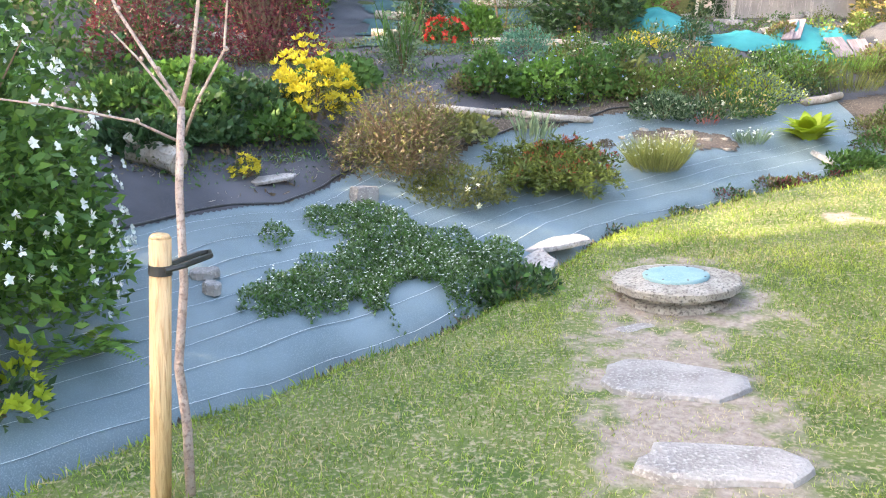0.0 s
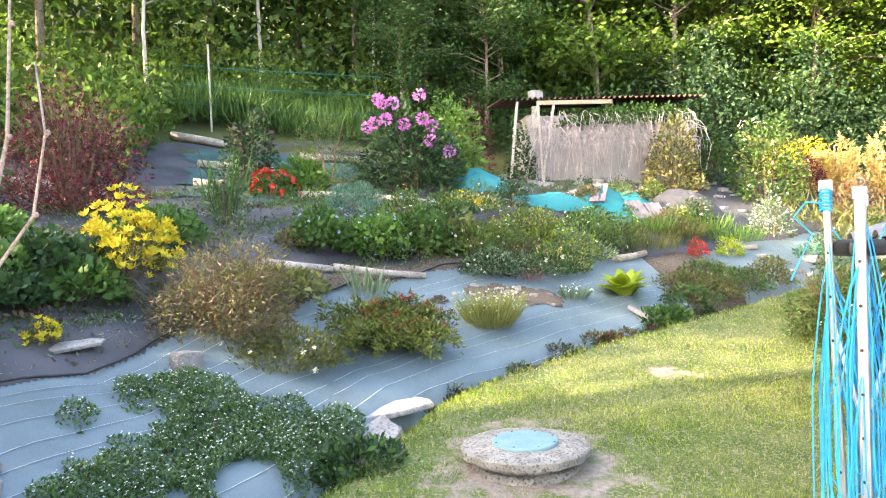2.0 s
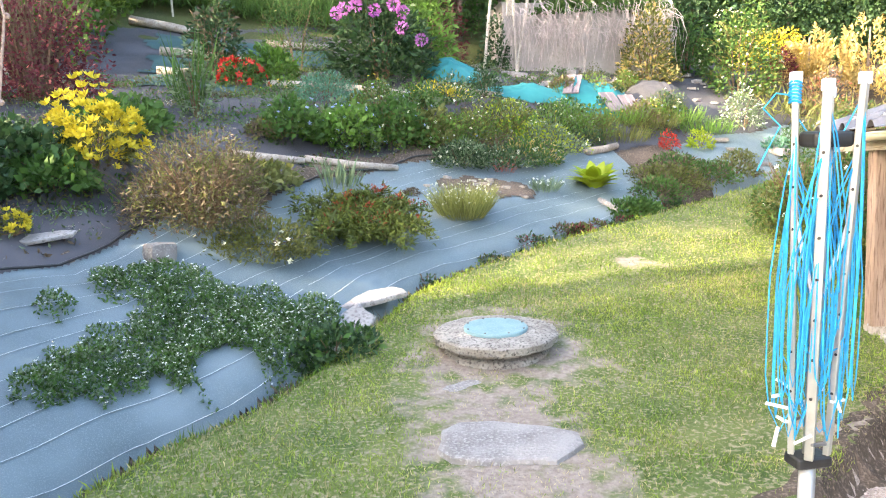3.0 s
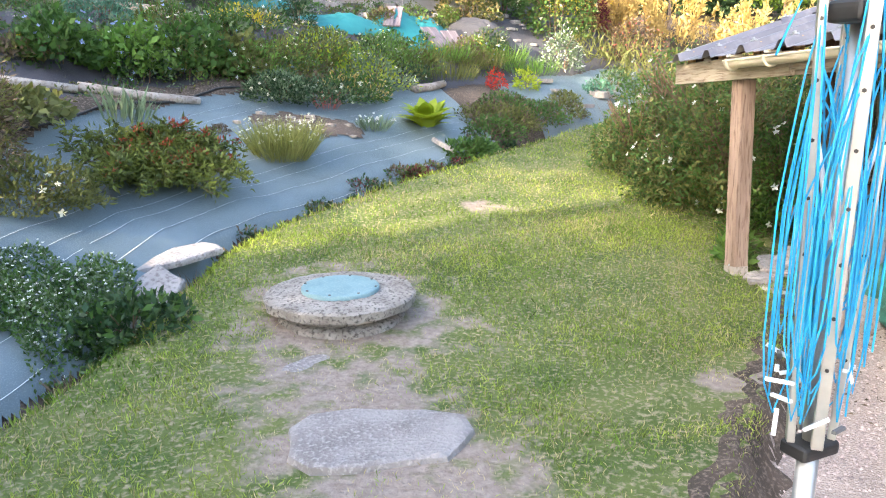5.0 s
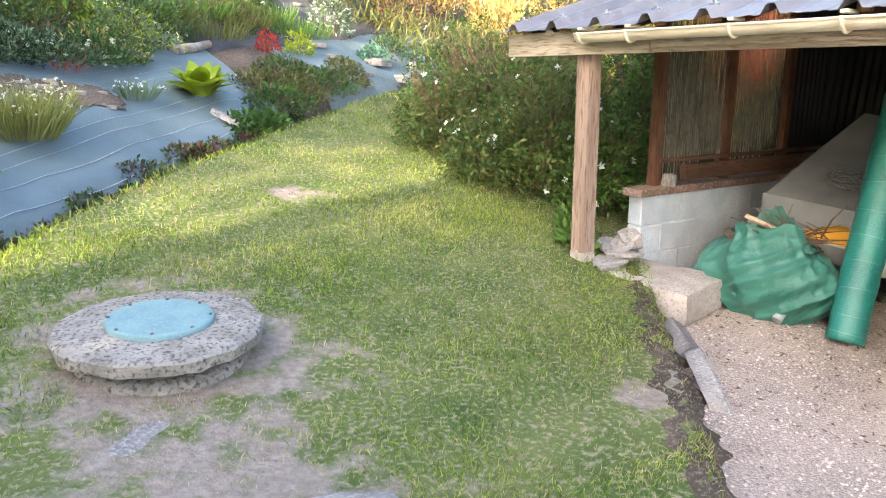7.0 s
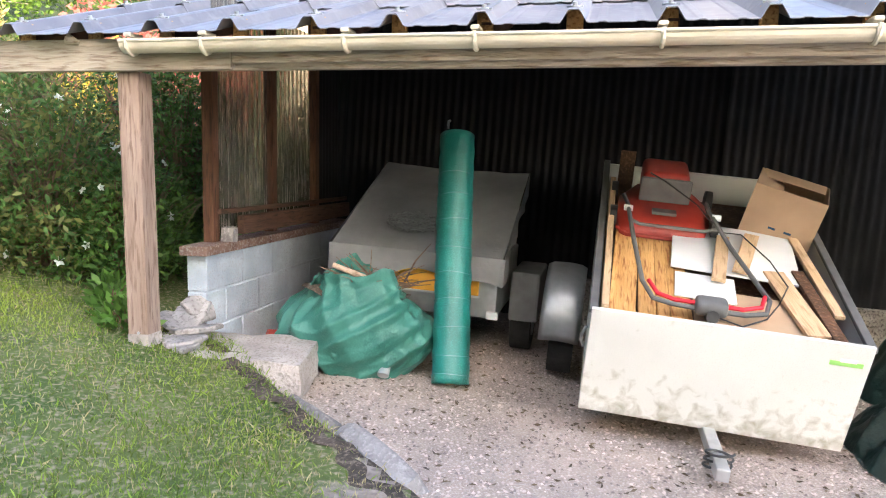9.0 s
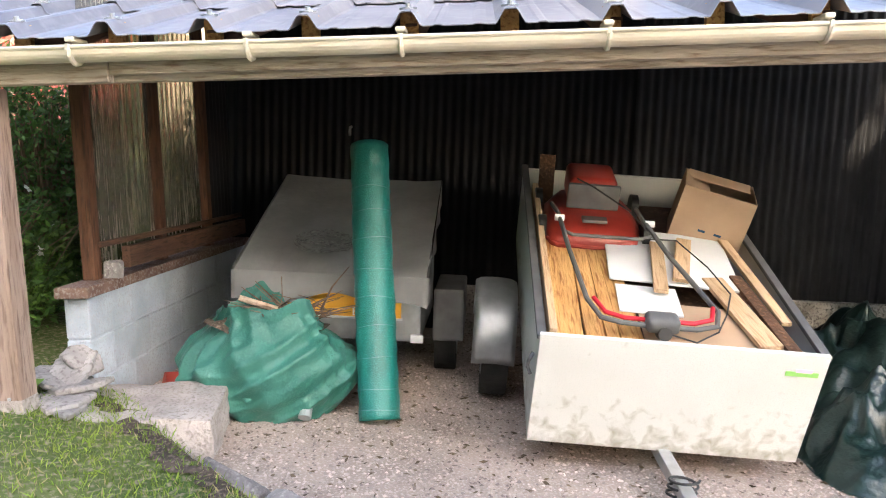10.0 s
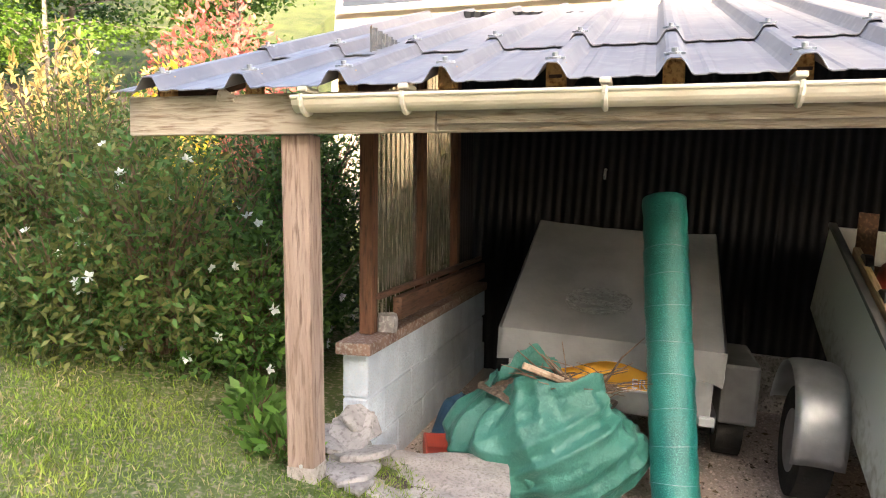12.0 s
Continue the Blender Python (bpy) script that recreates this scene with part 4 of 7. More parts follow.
# ---- stones ----
def slab(name, outline_seed, lx, ly, h, at, material, label, cat="stone", grp="", n=14, rough=0.12, z0=0.0):
    """A flat split stone with an uneven outline and broken edges."""
    rnd = random.Random(outline_seed)
    bm = BM()
    ks = [1 + rnd.uniform(-rough, rough) for _ in range(n)]
    sq = [max(abs(math.cos(2 * math.pi * i / n)), abs(math.sin(2 * math.pi * i / n))) ** -0.55 for i in range(n)]
    def ring(s, z, j):
        return [bm.verts.new((lx / 2 * ks[i] * sq[i] * s * math.cos(2 * math.pi * i / n), ly / 2 * ks[i] * sq[i] * s * math.sin(2 * math.pi * i / n), z + j * h * rnd.uniform(-1, 1))) for i in range(n)]
    rr = [ring(0.97, z0, 0), ring(1.0, h * 0.45, 0.06), ring(0.98, h * 0.85, 0.06), ring(0.90, h, 0.05), ring(0.45, h * 1.02, 0.05)]
    for u, v in zip(rr, rr[1:]):
        for i in range(n):
            bm.faces.new((u[i], u[(i + 1) % n], v[(i + 1) % n], v[i]))
    bm.faces.new(rr[-1])
    bm.faces.new(rr[0][::-1])
    o = part(name, bm, material, at=at)
    return tagged(o, label, cat, grp)


def on_ground(x, y, dz=0.0, rx=0, ry=0, rz=0):
    return pose(x, y, gz(x, y) + dz, rx, ry, rz)


slab("stepping_stone", 2, 0.76, 0.52, 0.07, pose(0.86, 3.56, -0.09, 0, 0, -16), M["stone"], "flat grey stepping stone set in bare earth", grp="stepping stones", z0=-0.05)
slab("stepping_stone", 5, 0.72, 0.30, 0.07, pose(0.90, 2.60, -0.085, 2, 0, -6), M["stone"], "flat grey stepping stone set in bare earth", grp="stepping stones", z0=-0.05)
slab("stepping_stone", 9, 0.30, 0.12, 0.05, pose(0.80, 4.47, -0.075, 8, 0, 24), M["stone"], "thin broken stone sticking out of the bare path", grp="stepping stones", z0=-0.04)
slab("bridge_slab", 11, 0.85, 0.28, 0.05, pose(0.24, 6.08, 0.19, 3, -4, 22), M["slate"], "long pale stone slab bridging the ditch beside the lawn", n=9, rough=0.2)
slab("ditch_slab", 14, 0.50, 0.30, 0.08, pose(0.13, 5.72, 0.05, 18, -22, 42), M["slate"], "pale stone slab tilted against the ditch edge", z0=-0.08, n=9, rough=0.2)
slab("ditch_slab", 15, 0.30, 0.22, 0.07, pose(-0.06, 5.48, 0.0, 8, -26, 55), M["slate"], "grey broken stone at the ditch edge", z0=-0.1, n=9, rough=0.2)
slab("white_rock", 21, 0.27, 0.20, 0.14, on_ground(-1.37, 6.13, 0.0, 0, 6, 30), M["stone"], "rounded whitish rock resting on the weed fabric", "rock", n=11)
slab("slate", 22, 0.42, 0.17, 0.03, on_ground(-2.22, 6.05, 0.03, 14, -6, 16), M["slate"], "thin tan slate lying on black fabric", "slate", n=9, rough=0.2)
slab("rock", 23, 0.21, 0.12, 0.06, on_ground(-2.20, 4.47, 0.02, 8, 0, 12), M["stone"], "small grey rock lying on the weed fabric", "rock")
slab("rock", 24, 0.10, 0.12, 0.08, on_ground(-2.08, 4.30, 0.02, 12, 0, 70), M["stone"], "small greenish rock lying on the weed fabric", "rock")
slab("rock", 25, 0.24, 0.14, 0.05, on_ground(-1.62, 6.98, 0.02, 10, 0, 10), M["stone"], "small flat rock on black fabric", "rock")
slab("edging_stone", 26, 0.30, 0.06, 0.05, pose(3.41, 8.42, 0.64, 0, 26, -48), M["stone"], "narrow grey stone leaning below the lime hosta", "stone")
bm = box(BM(), -0.30, 0.30, -0.42, 0.40, 0.0, 0.215)
bmesh.ops.subdivide_edges(bm, edges=bm.edges[:], cuts=7, use_grid_fill=True)
for v in bm.verts:
    k = max(0.0, abs(v.co.x) / 0.30 - 0.7) + max(0.0, abs(v.co.y) / 0.42 - 0.75) + max(0.0, v.co.z / 0.215 - 0.6)
    n = noise.noise(v.co * 7) + 0.5 * noise.noise(v.co * 17)
    v.co.x *= 1 - 0.05 * k + 0.05 * n
    v.co.y *= 1 - 0.05 * k + 0.04 * n
    v.co.z += (0.016 * n - 0.02 * k * k) * (v.co.z > 0.02)
tagged(part("concrete_step", bm, M["pale_concrete"], at=cp(0.27, -0.43, -0.235, 0, 0, 12)), "broken pale concrete step between lawn and gravel", "step")
for sd, lx, ly, m in ((32, 0.40, 0.26, cp(0.14, -0.16, -0.005, -4, 3, 30)), (33, 0.36, 0.24, cp(0.30, -0.06, 0.03, 6, -10, 65)), (34, 0.30, 0.20, cp(0.34, -0.09, 0.065, -12, -22, 20)), (38, 0.28, 0.17, cp(0.22, -0.20, 0.03, 5, 8, 110)), (39, 0.22, 0.18, cp(0.40, -0.10, 0.11, -10, -34, 80)), (40, 0.30, 0.14, cp(0.06, -0.24, -0.01, 3, 0, 10))):
    slab("loose_slate", sd, lx, ly, 0.028, m, M["slate"], "thin broken slate stacked between post and block wall", "slate", "loose slates", n=7, rough=0.20)
slab("wall_rock", 35, 0.12, 0.10, 0.085, cp(0.80, -0.07, 0.472, 0, 0, 30), M["stone"], "white quartz rock lying on the wall coping", "rock", n=9)
slab("edge_slab", 36, 0.60, 0.20, 0.10, pose(3.30, 3.42, -0.26, 62, -8, 42), M["stone"], "grey stone slab leaning on the lawn edge", "stone")
slab("edge_slab", 37, 0.46, 0.18, 0.10, pose(3.72, 3.80, -0.24, 40, 0, 40), M["stone"], "grey stone slab set in the lawn edge", "stone")


def septic_cover():
    t = thing("manhole", pose(1.17, 5.06, 0.0), "round concrete manhole with a pale blue lid in the lawn", "manhole")

    def lathe(prof, n=56, jag=0.0):
        bm = BM()
        rr = []
        for r, z in prof:
            rr.append([bm.verts.new(((r + jag * noise.noise(Vector((math.cos(i * 6.283 / n) * 4, math.sin(i * 6.283 / n) * 4, z * 9)))) * math.cos(2 * math.pi * i / n), (r + jag * noise.noise(Vector((math.cos(i * 6.283 / n) * 6, math.sin(i * 6.283 / n) * 6, z * 9 + 4)))) * math.sin(2 * math.pi * i / n), z + jag * 0.5 * noise.noise(Vector((r * 9, i * 0.7, 2))))) for i in range(n)])
        for u, v in zip(rr, rr[1:]):
            for i in range(n):
                bm.faces.new((u[i], u[(i + 1) % n], v[(i + 1) % n], v[i]))
        if prof[-1][0] > 0.01:
            bm.faces.new(rr[-1])
        return bm
    part("base_ring", lathe([(0.40, -0.2), (0.395, 0.025), (0.375, 0.038), (0.34, 0.045), (0.33, 0.09), (0.3, 0.091)], jag=0.012), M["concrete"], t)
    part("cover_ring", lathe([(0.33, 0.092), (0.44, 0.094), (0.455, 0.098), (0.460, 0.148), (0.448, 0.160), (0.40, 0.166), (0.32, 0.168), (0.25, 0.168), (0.22, 0.166)], jag=0.022), M["concrete"], t, "pitted concrete cover ring")
    lid = part("lid", lathe([(0.236, 0.166), (0.238, 0.188), (0.230, 0.196), (0.21, 0.194), (0.05, 0.195)]), M["lid_blue"], t, "pale blue-green plastic lid", smooth=True)
    for i in range(8):
        a = i * math.pi / 4 + 0.2
        part("lid_bolt", cyl(BM(), (0.222 * math.cos(a), 0.222 * math.sin(a), 0.192), (0.222 * math.cos(a), 0.222 * math.sin(a), 0.201), 0.008, n=8), M["dark_grey"], lid)


septic_cover()


# ---- plant materials ----
LM = {}
LM["green"] = leaf_mat("mid_green_leaf", (0.05, 0.12, 0.025), (0.10, 0.19, 0.045))
LM["fresh"] = leaf_mat("fresh_green_leaf", (0.09, 0.20, 0.03), (0.17, 0.29, 0.06))
LM["dark"] = leaf_mat("dark_green_leaf", (0.025, 0.065, 0.025), (0.055, 0.11, 0.04), trans=0.22)
LM["grey"] = leaf_mat("grey_green_leaf", (0.12, 0.18, 0.10), (0.22, 0.29, 0.17))
LM["blue"] = leaf_mat("blue_green_leaf", (0.07, 0.19, 0.13), (0.13, 0.28, 0.19))
LM["yellow"] = leaf_mat("golden_yellow_leaf", (0.55, 0.45, 0.03), (0.72, 0.62, 0.07), rnd=0.25, trans=0.35)
LM["pale_tuft"] = leaf_mat("silvery_yellow_green_leaf", (0.20, 0.22, 0.06), (0.34, 0.35, 0.12), rnd=0.3)
LM["lime"] = leaf_mat("lime_leaf", (0.27, 0.37, 0.02), (0.43, 0.50, 0.05), rnd=0.2, trans=0.45)
LM["gold"] = leaf_mat("straw_gold_leaf", (0.48, 0.35, 0.12), (0.60, 0.47, 0.20), rnd=0.2)
LM["red"] = leaf_mat("dark_red_leaf", (0.10, 0.02, 0.03), (0.20, 0.05, 0.06))
LM["pinkred"] = leaf_mat("pinkish_red_leaf", (0.42, 0.10, 0.10), (0.62, 0.22, 0.16))
LM["rusty"] = leaf_mat("rusty_shoot", (0.26, 0.05, 0.03), (0.38, 0.11, 0.05))
LM["olive"] = leaf_mat("olive_leaf", (0.10, 0.12, 0.03), (0.18, 0.19, 0.06))
LM["juniper"] = leaf_mat("juniper_scale_leaf", (0.07, 0.10, 0.02), (0.17, 0.20, 0.04), trans=0.2, rnd=0.5)
LM["brown"] = leaf_mat("brown_heather_leaf", (0.095, 0.068, 0.042), (0.18, 0.135, 0.085), trans=0.15)
LM["straw"] = leaf_mat("dry_straw", (0.42, 0.34, 0.26), (0.62, 0.54, 0.45), trans=0.2)
LM["grass"] = leaf_mat("grass_blade", (0.11, 0.20, 0.022), (0.31, 0.37, 0.065), rnd=0.55, scale=1.8)
LM["drygrass"] = leaf_mat("dry_grass_blade", (0.34, 0.29, 0.13), (0.48, 0.40, 0.22), rnd=0.3)
LM["white"] = leaf_mat("white_petal", (0.74, 0.76, 0.74), (0.82, 0.83, 0.80), rnd=0.08)
LM["cream"] = leaf_mat("cream_petal", (0.66, 0.66, 0.50), (0.76, 0.76, 0.62), rnd=0.1)
LM["purple"] = leaf_mat("pink_purple_petal", (0.44, 0.12, 0.44), (0.60, 0.26, 0.60), rnd=0.2)
LM["redfl"] = leaf_mat("bright_red_petal", (0.42, 0.025, 0.02), (0.58, 0.07, 0.04), rnd=0.2)
LM["bluefl"] = leaf_mat("pale_blue_petal", (0.28, 0.36, 0.66), (0.42, 0.50, 0.76), rnd=0.15)
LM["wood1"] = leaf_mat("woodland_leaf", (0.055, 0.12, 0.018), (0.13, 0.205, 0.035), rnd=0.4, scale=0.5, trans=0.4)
# deep-shade and sunlit copies of the woodland leaf, the light put in the colour
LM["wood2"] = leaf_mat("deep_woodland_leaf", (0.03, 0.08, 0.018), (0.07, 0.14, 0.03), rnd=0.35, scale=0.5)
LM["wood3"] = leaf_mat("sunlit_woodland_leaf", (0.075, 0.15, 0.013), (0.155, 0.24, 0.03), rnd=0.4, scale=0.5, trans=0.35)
M["bark"] = mat("bark", (0.14, 0.10, 0.08), (0.26, 0.21, 0.17), 12, 0.9, bump=0.7, fine=50, c3=(0.34, 0.29, 0.25))
M["young_bark"] = mat("young_bark", (0.30, 0.22, 0.19), (0.44, 0.35, 0.30), 14, 0.75, bump=0.5, fine=70, c3=(0.20, 0.14, 0.12))
M["birch"] = mat("pale_bark", (0.48, 0.44, 0.38), (0.60, 0.56, 0.50), 9, 0.8, bump=0.3, c3=(0.2, 0.18, 0.15))
M["stem"] = mat("brown_stem", (0.12, 0.08, 0.05), (0.22, 0.15, 0.10), 20, 0.85, rnd=-0.2)
rng = np.random.default_rng(7)


def fast_mesh(name, verts, faces, material, parent=None, label="", smooth=False):
    """A mesh from arrays: faces all of one size."""
    me = bpy.data.meshes.new(name)
    n, k = faces.shape
    me.vertices.add(len(verts))
    me.vertices.foreach_set("co", verts.astype(np.float32).ravel())
    me.loops.add(n * k)
    me.loops.foreach_set("vertex_index", faces.astype(np.int32).ravel())
    me.polygons.add(n)
    me.polygons.foreach_set("loop_start", np.arange(0, n * k, k, dtype=np.int32))
    me.update(calc_edges=True)
    me.materials.append(material)
    ob = new(name, me)
    if parent:
        ob.parent = parent
        ob["kind"] = "stuff"
    if label:
        ob["label"] = label
    return ob


def unit(v):
    return v / np.maximum(np.linalg.norm(v, axis=1, keepdims=True), 1e-6)


def leaf_arrays(pos, way, size, ratio=0.45, curl=0.25):
    """Folded pointed leaves: four corners each, tip bent down."""
    n = len(pos)
    w = unit(way)
    r = unit(np.cross(w, unit(rng.normal(size=(n, 3)))))
    up = np.cross(r, w)
    s = np.asarray(size).reshape(-1, 1) * np.ones((n, 1))
    b = pos
    l = pos + w * s * 0.5 + r * s * ratio * 0.5 + up * s * 0.06
    t = pos + w * s - up * s * curl * rng.uniform(0.2, 1, (n, 1))
    q = pos + w * s * 0.5 - r * s * ratio * 0.5 + up * s * 0.06
    v = np.stack([b, l, t, q], 1).reshape(-1, 3)
    f = np.arange(4 * n).reshape(n, 4)
    return v, f


def mound(n, rx, ry, h, seed=0, inner=0.45, lumps=5, low=0.0):
    """Points in the outer part of an uneven dome standing on z = 0, with the outward way at each."""
    g = np.random.default_rng(seed)
    d = unit(g.normal(size=(n, 3)))
    d[:, 2] = np.abs(d[:, 2]) * (1 - low) + low * g.uniform(-0.1, 1, n)
    d = unit(d)
    c = unit(g.normal(size=(lumps * 3, 3)))
    bump = np.max(d @ c.T, axis=1)
    rad = (inner + (1 - inner) * g.uniform(0, 1, n) ** 0.5) * (0.62 + 0.45 * bump ** 3)
    p = d * rad[:, None] * np.array([rx, ry, h])
    return p, unit(d * np.array([1 / rx, 1 / ry, 1 / h]))


def shrub(name, x, y, rx, ry, h, n, leaf, material, label, category="shrub", seed=0, ratio=0.45, flowers=None, wild=0.7, stems=6, group="", inner=0.4, up=0.0, z=None, low=0.0, second=None, stem_mat=None):
    zz = gz(x, y) if z is None else z
    t = thing(name, pose(x, y, zz), label, category, group)
    p, d = mound(n, rx, ry, h, seed + 1, inner, low=low)
    g = np.random.default_rng(seed + 50)
    way = unit(d + wild * g.normal(size=(n, 3)) + np.array([0, 0, up]))
    size = leaf * g.uniform(0.6, 1.3, n)
    if second:
        k = g.uniform(size=n) < second[1]
        v, f = leaf_arrays(p[k], way[k], size[k], ratio)
        fast_mesh("second_foliage", v, f, LM[second[0]], t)
        p, way, size = p[~k], way[~k], size[~k]
    v, f = leaf_arrays(p, way, size, ratio)
    fast_mesh("foliage", v, f, LM[material], t)
    if stems:
        bm = BM()
        for i in range(stems):
            a, r = g.uniform(0, 6.28), g.uniform(0.3, 0.75)
            top = Vector((rx * r * math.cos(a), ry * r * math.sin(a), h * g.uniform(0.5, 0.85)))
            mid = top * 0.5 + Vector((g.uniform(-0.05, 0.05) * rx, g.uniform(-0.05, 0.05) * ry, h * 0.08))
            tube(bm, [(0.1 * rx * math.cos(a), 0.1 * ry * math.sin(a), -0.03), mid, top], 0.012 * max(0.5, h), 5, 0.003)
        part("branching", bm, stem_mat or M["stem"], t)
    if flowers:
        fm, fn, fs, petals = flowers
        p2, d2 = mound(fn, rx * 1.04, ry * 1.04, h * 1.04, seed + 9, 0.92, low=low)
        a = unit(np.cross(d2, np.array([0.3, 0.2, 0.93])))
        b = np.cross(d2, a)
        P, Wy = [], []
        for k in range(petals):
            th = 2 * math.pi * k / petals
            P.append(p2)
            Wy.append(unit(a * math.cos(th) + b * math.sin(th) + 0.35 * d2))
        v, f = leaf_arrays(np.concatenate(P), np.concatenate(Wy), np.tile(fs * g.uniform(0.75, 1.2, fn), petals), 0.7, 0.1)
        fast_mesh("bloom", v, f, LM[fm], t)
    return t


def blades(name, x, y, rx, ry, h, n, material, label, category="grass clump", width=0.03, spread=0.5, seed=0, z=None, flowers=None, group=""):
    """Upright strap leaves from a base."""
    g = np.random.default_rng(seed)
    zz = gz(x, y) if z is None else z
    t = thing(name, pose(x, y, zz), label, category, group)
    r, a = np.sqrt(g.uniform(0, 1, n)), g.uniform(0, 6.28, n)
    base = np.column_stack([rx * r * np.cos(a), ry * r * np.sin(a), np.full(n, -0.01)])
    way = unit(np.column_stack([spread * r * np.cos(a), spread * r * np.sin(a), np.ones(n)]) + 0.12 * g.normal(size=(n, 3)))
    L = h * g.uniform(0.55, 1.1, n)
    v, f = leaf_arrays(base, way, L, width / h, 0.18)
    fast_mesh("leaves", v, f, LM[material], t)
    if flowers:
        fm, fn, fs = flowers
        k = g.integers(0, n, fn)
        p = base[k] + way[k] * (L[k] * 0.95)[:, None]
        v, f = leaf_arrays(np.repeat(p, 4, 0), unit(g.normal(size=(fn * 4, 3)) + np.array([0, 0, 0.6])), np.full(fn * 4, fs), 0.7)
        fast_mesh("bloom", v, f, LM[fm], t)
    return t


def whorls(name, x, y, rx, ry, h, n, leaf, material, label, seed=0, category="shrub", under=None):
    """A bush of leaf rosettes at the shoot ends, each of six leaves."""
    zz = gz(x, y)
    t = thing(name, pose(x, y, zz), label, category)
    p, d = mound(n, rx, ry, h, seed, 0.7, low=0.2)
    d = unit(d * np.array([1, 1, 0.6]) + np.array([0, 0, 1.1]))
    a = unit(np.cross(d, np.array([0.31, 0.17, 0.9])))
    b = np.cross(d, a)
    P, Wy = [], []
    for k in range(7):
        th = 2 * math.pi * k / 7
        P.append(p)
        Wy.append(unit(a * math.cos(th) + b * math.sin(th) + 0.95 * d))
    v, f = leaf_arrays(np.concatenate(P), np.concatenate(Wy), np.tile(leaf * rng.uniform(0.7, 1.2, n), 7), 0.5, 0.15)
    fast_mesh("foliage", v, f, LM[material], t)
    if under:
        p, d = mound(n * 5, rx * 0.95, ry * 0.95, h * 0.75, seed + 3, 0.5, low=0.3)
        v, f = leaf_arrays(p, unit(d + 0.8 * rng.normal(size=p.shape)), leaf * rng.uniform(0.5, 1, len(p)), 0.45)
        fast_mesh("lower_foliage", v, f, LM[under], t)
    bm = BM()
    for i in range(7):
        e = p[i * 3] * 0.8
        tube(bm, [(0, 0, -0.02), (e[0] * 0.4, e[1] * 0.4, e[2] * 0.5), e], 0.014, 5, 0.005)
    part("branching", bm, M["stem"], t)
    return t


# ---- plants on the bank ----
shrub("mock_orange", -3.15, 3.15, 1.0, 1.15, 2.05, 15000, 0.075, "green", "large leafy shrub covered in white star flowers", seed=3, ratio=0.5, flowers=("white", 400, 0.034, 5), wild=0.8, stems=12, inner=0.35, low=0.25, second=("fresh", 0.3))
shrub("mock_orange", -4.3, 4.6, 1.3, 1.2, 1.9, 6000, 0.11, "dark", "large leafy shrub with a few white flowers", seed=4, ratio=0.5, flowers=("white", 60, 0.04, 5), stems=10, low=0.2, second=("green", 0.4))
whorls("golden_shrub", -2.55, 2.80, 0.24, 0.22, 0.40, 26, 0.075, "lime", "low shrub with lime yellow leaf rosettes under the white shrub", seed=6, under="dark")


def fern(x, y, n, L, seed, label):
    t = thing("fern", pose(x, y, gz(x, y)), label, "fern", "ferns")
    g = np.random.default_rng(seed)
    for i in range(n):
        a = 2 * math.pi * i / n + g.uniform(-0.3, 0.3)
        el = g.uniform(0.55, 0.95)
        P, Wy, S = [], [], []
        prev = np.zeros(3)
        for k in range(1, 22):
            s = k / 22
            pt = np.array([math.cos(a) * L * s * 0.9, math.sin(a) * L * s * 0.9, L * (el * s - 0.75 * s * s)])
            w = pt - prev
            prev = pt
            sd = np.array([-math.sin(a), math.cos(a), 0])
            for q in (-1, 1):
                P.append(pt)
                Wy.append(sd * q + 0.35 * w / np.linalg.norm(w))
                S.append(0.24 * L * (1 - s) ** 0.8 * min(1, s * 5) + 0.01)
        v, f = leaf_arrays(np.array(P), np.array(Wy), np.array(S), 0.3, 0.1)
        fast_mesh("frond", v, f, LM["fresh"], t)


fern(-2.50, 3.42, 9, 0.48, 2, "bright green fern spreading at the foot of the shrub")
fern(-2.85, 3.85, 7, 0.42, 5, "bright green fern under the white shrub")
whorls("golden_shrub", -2.10, 7.30, 0.52, 0.50, 0.86, 300, 0.068, "yellow", "rounded shrub with bright golden yellow leaves", seed=11, under="olive")
whorls("golden_shrub", -2.43, 6.03, 0.14, 0.13, 0.20, 40, 0.045, "yellow", "tiny bright yellow shrub planted through black fabric", seed=12, under="olive")
shrub("heather", -1.10, 6.72, 0.78, 0.58, 0.86, 8500, 0.055, "brown", "wiry half-dry brown and green shrub", seed=14, ratio=0.22, wild=0.9, stems=70, second=("olive", 0.42), inner=0.2)
shrub("heather", -0.58, 6.50, 0.66, 0.34, 0.34, 3200, 0.05, "olive", "low spreading olive green plant with dots of white", seed=15, ratio=0.3, flowers=("cream", 8, 0.03, 5))
blades("dry_sticks", -1.35, 6.75, 0.20, 0.2, 0.80, 150, "brown", "spray of dry brown twigs in the shrub", "dry twigs", 0.006, 1.3, seed=16)


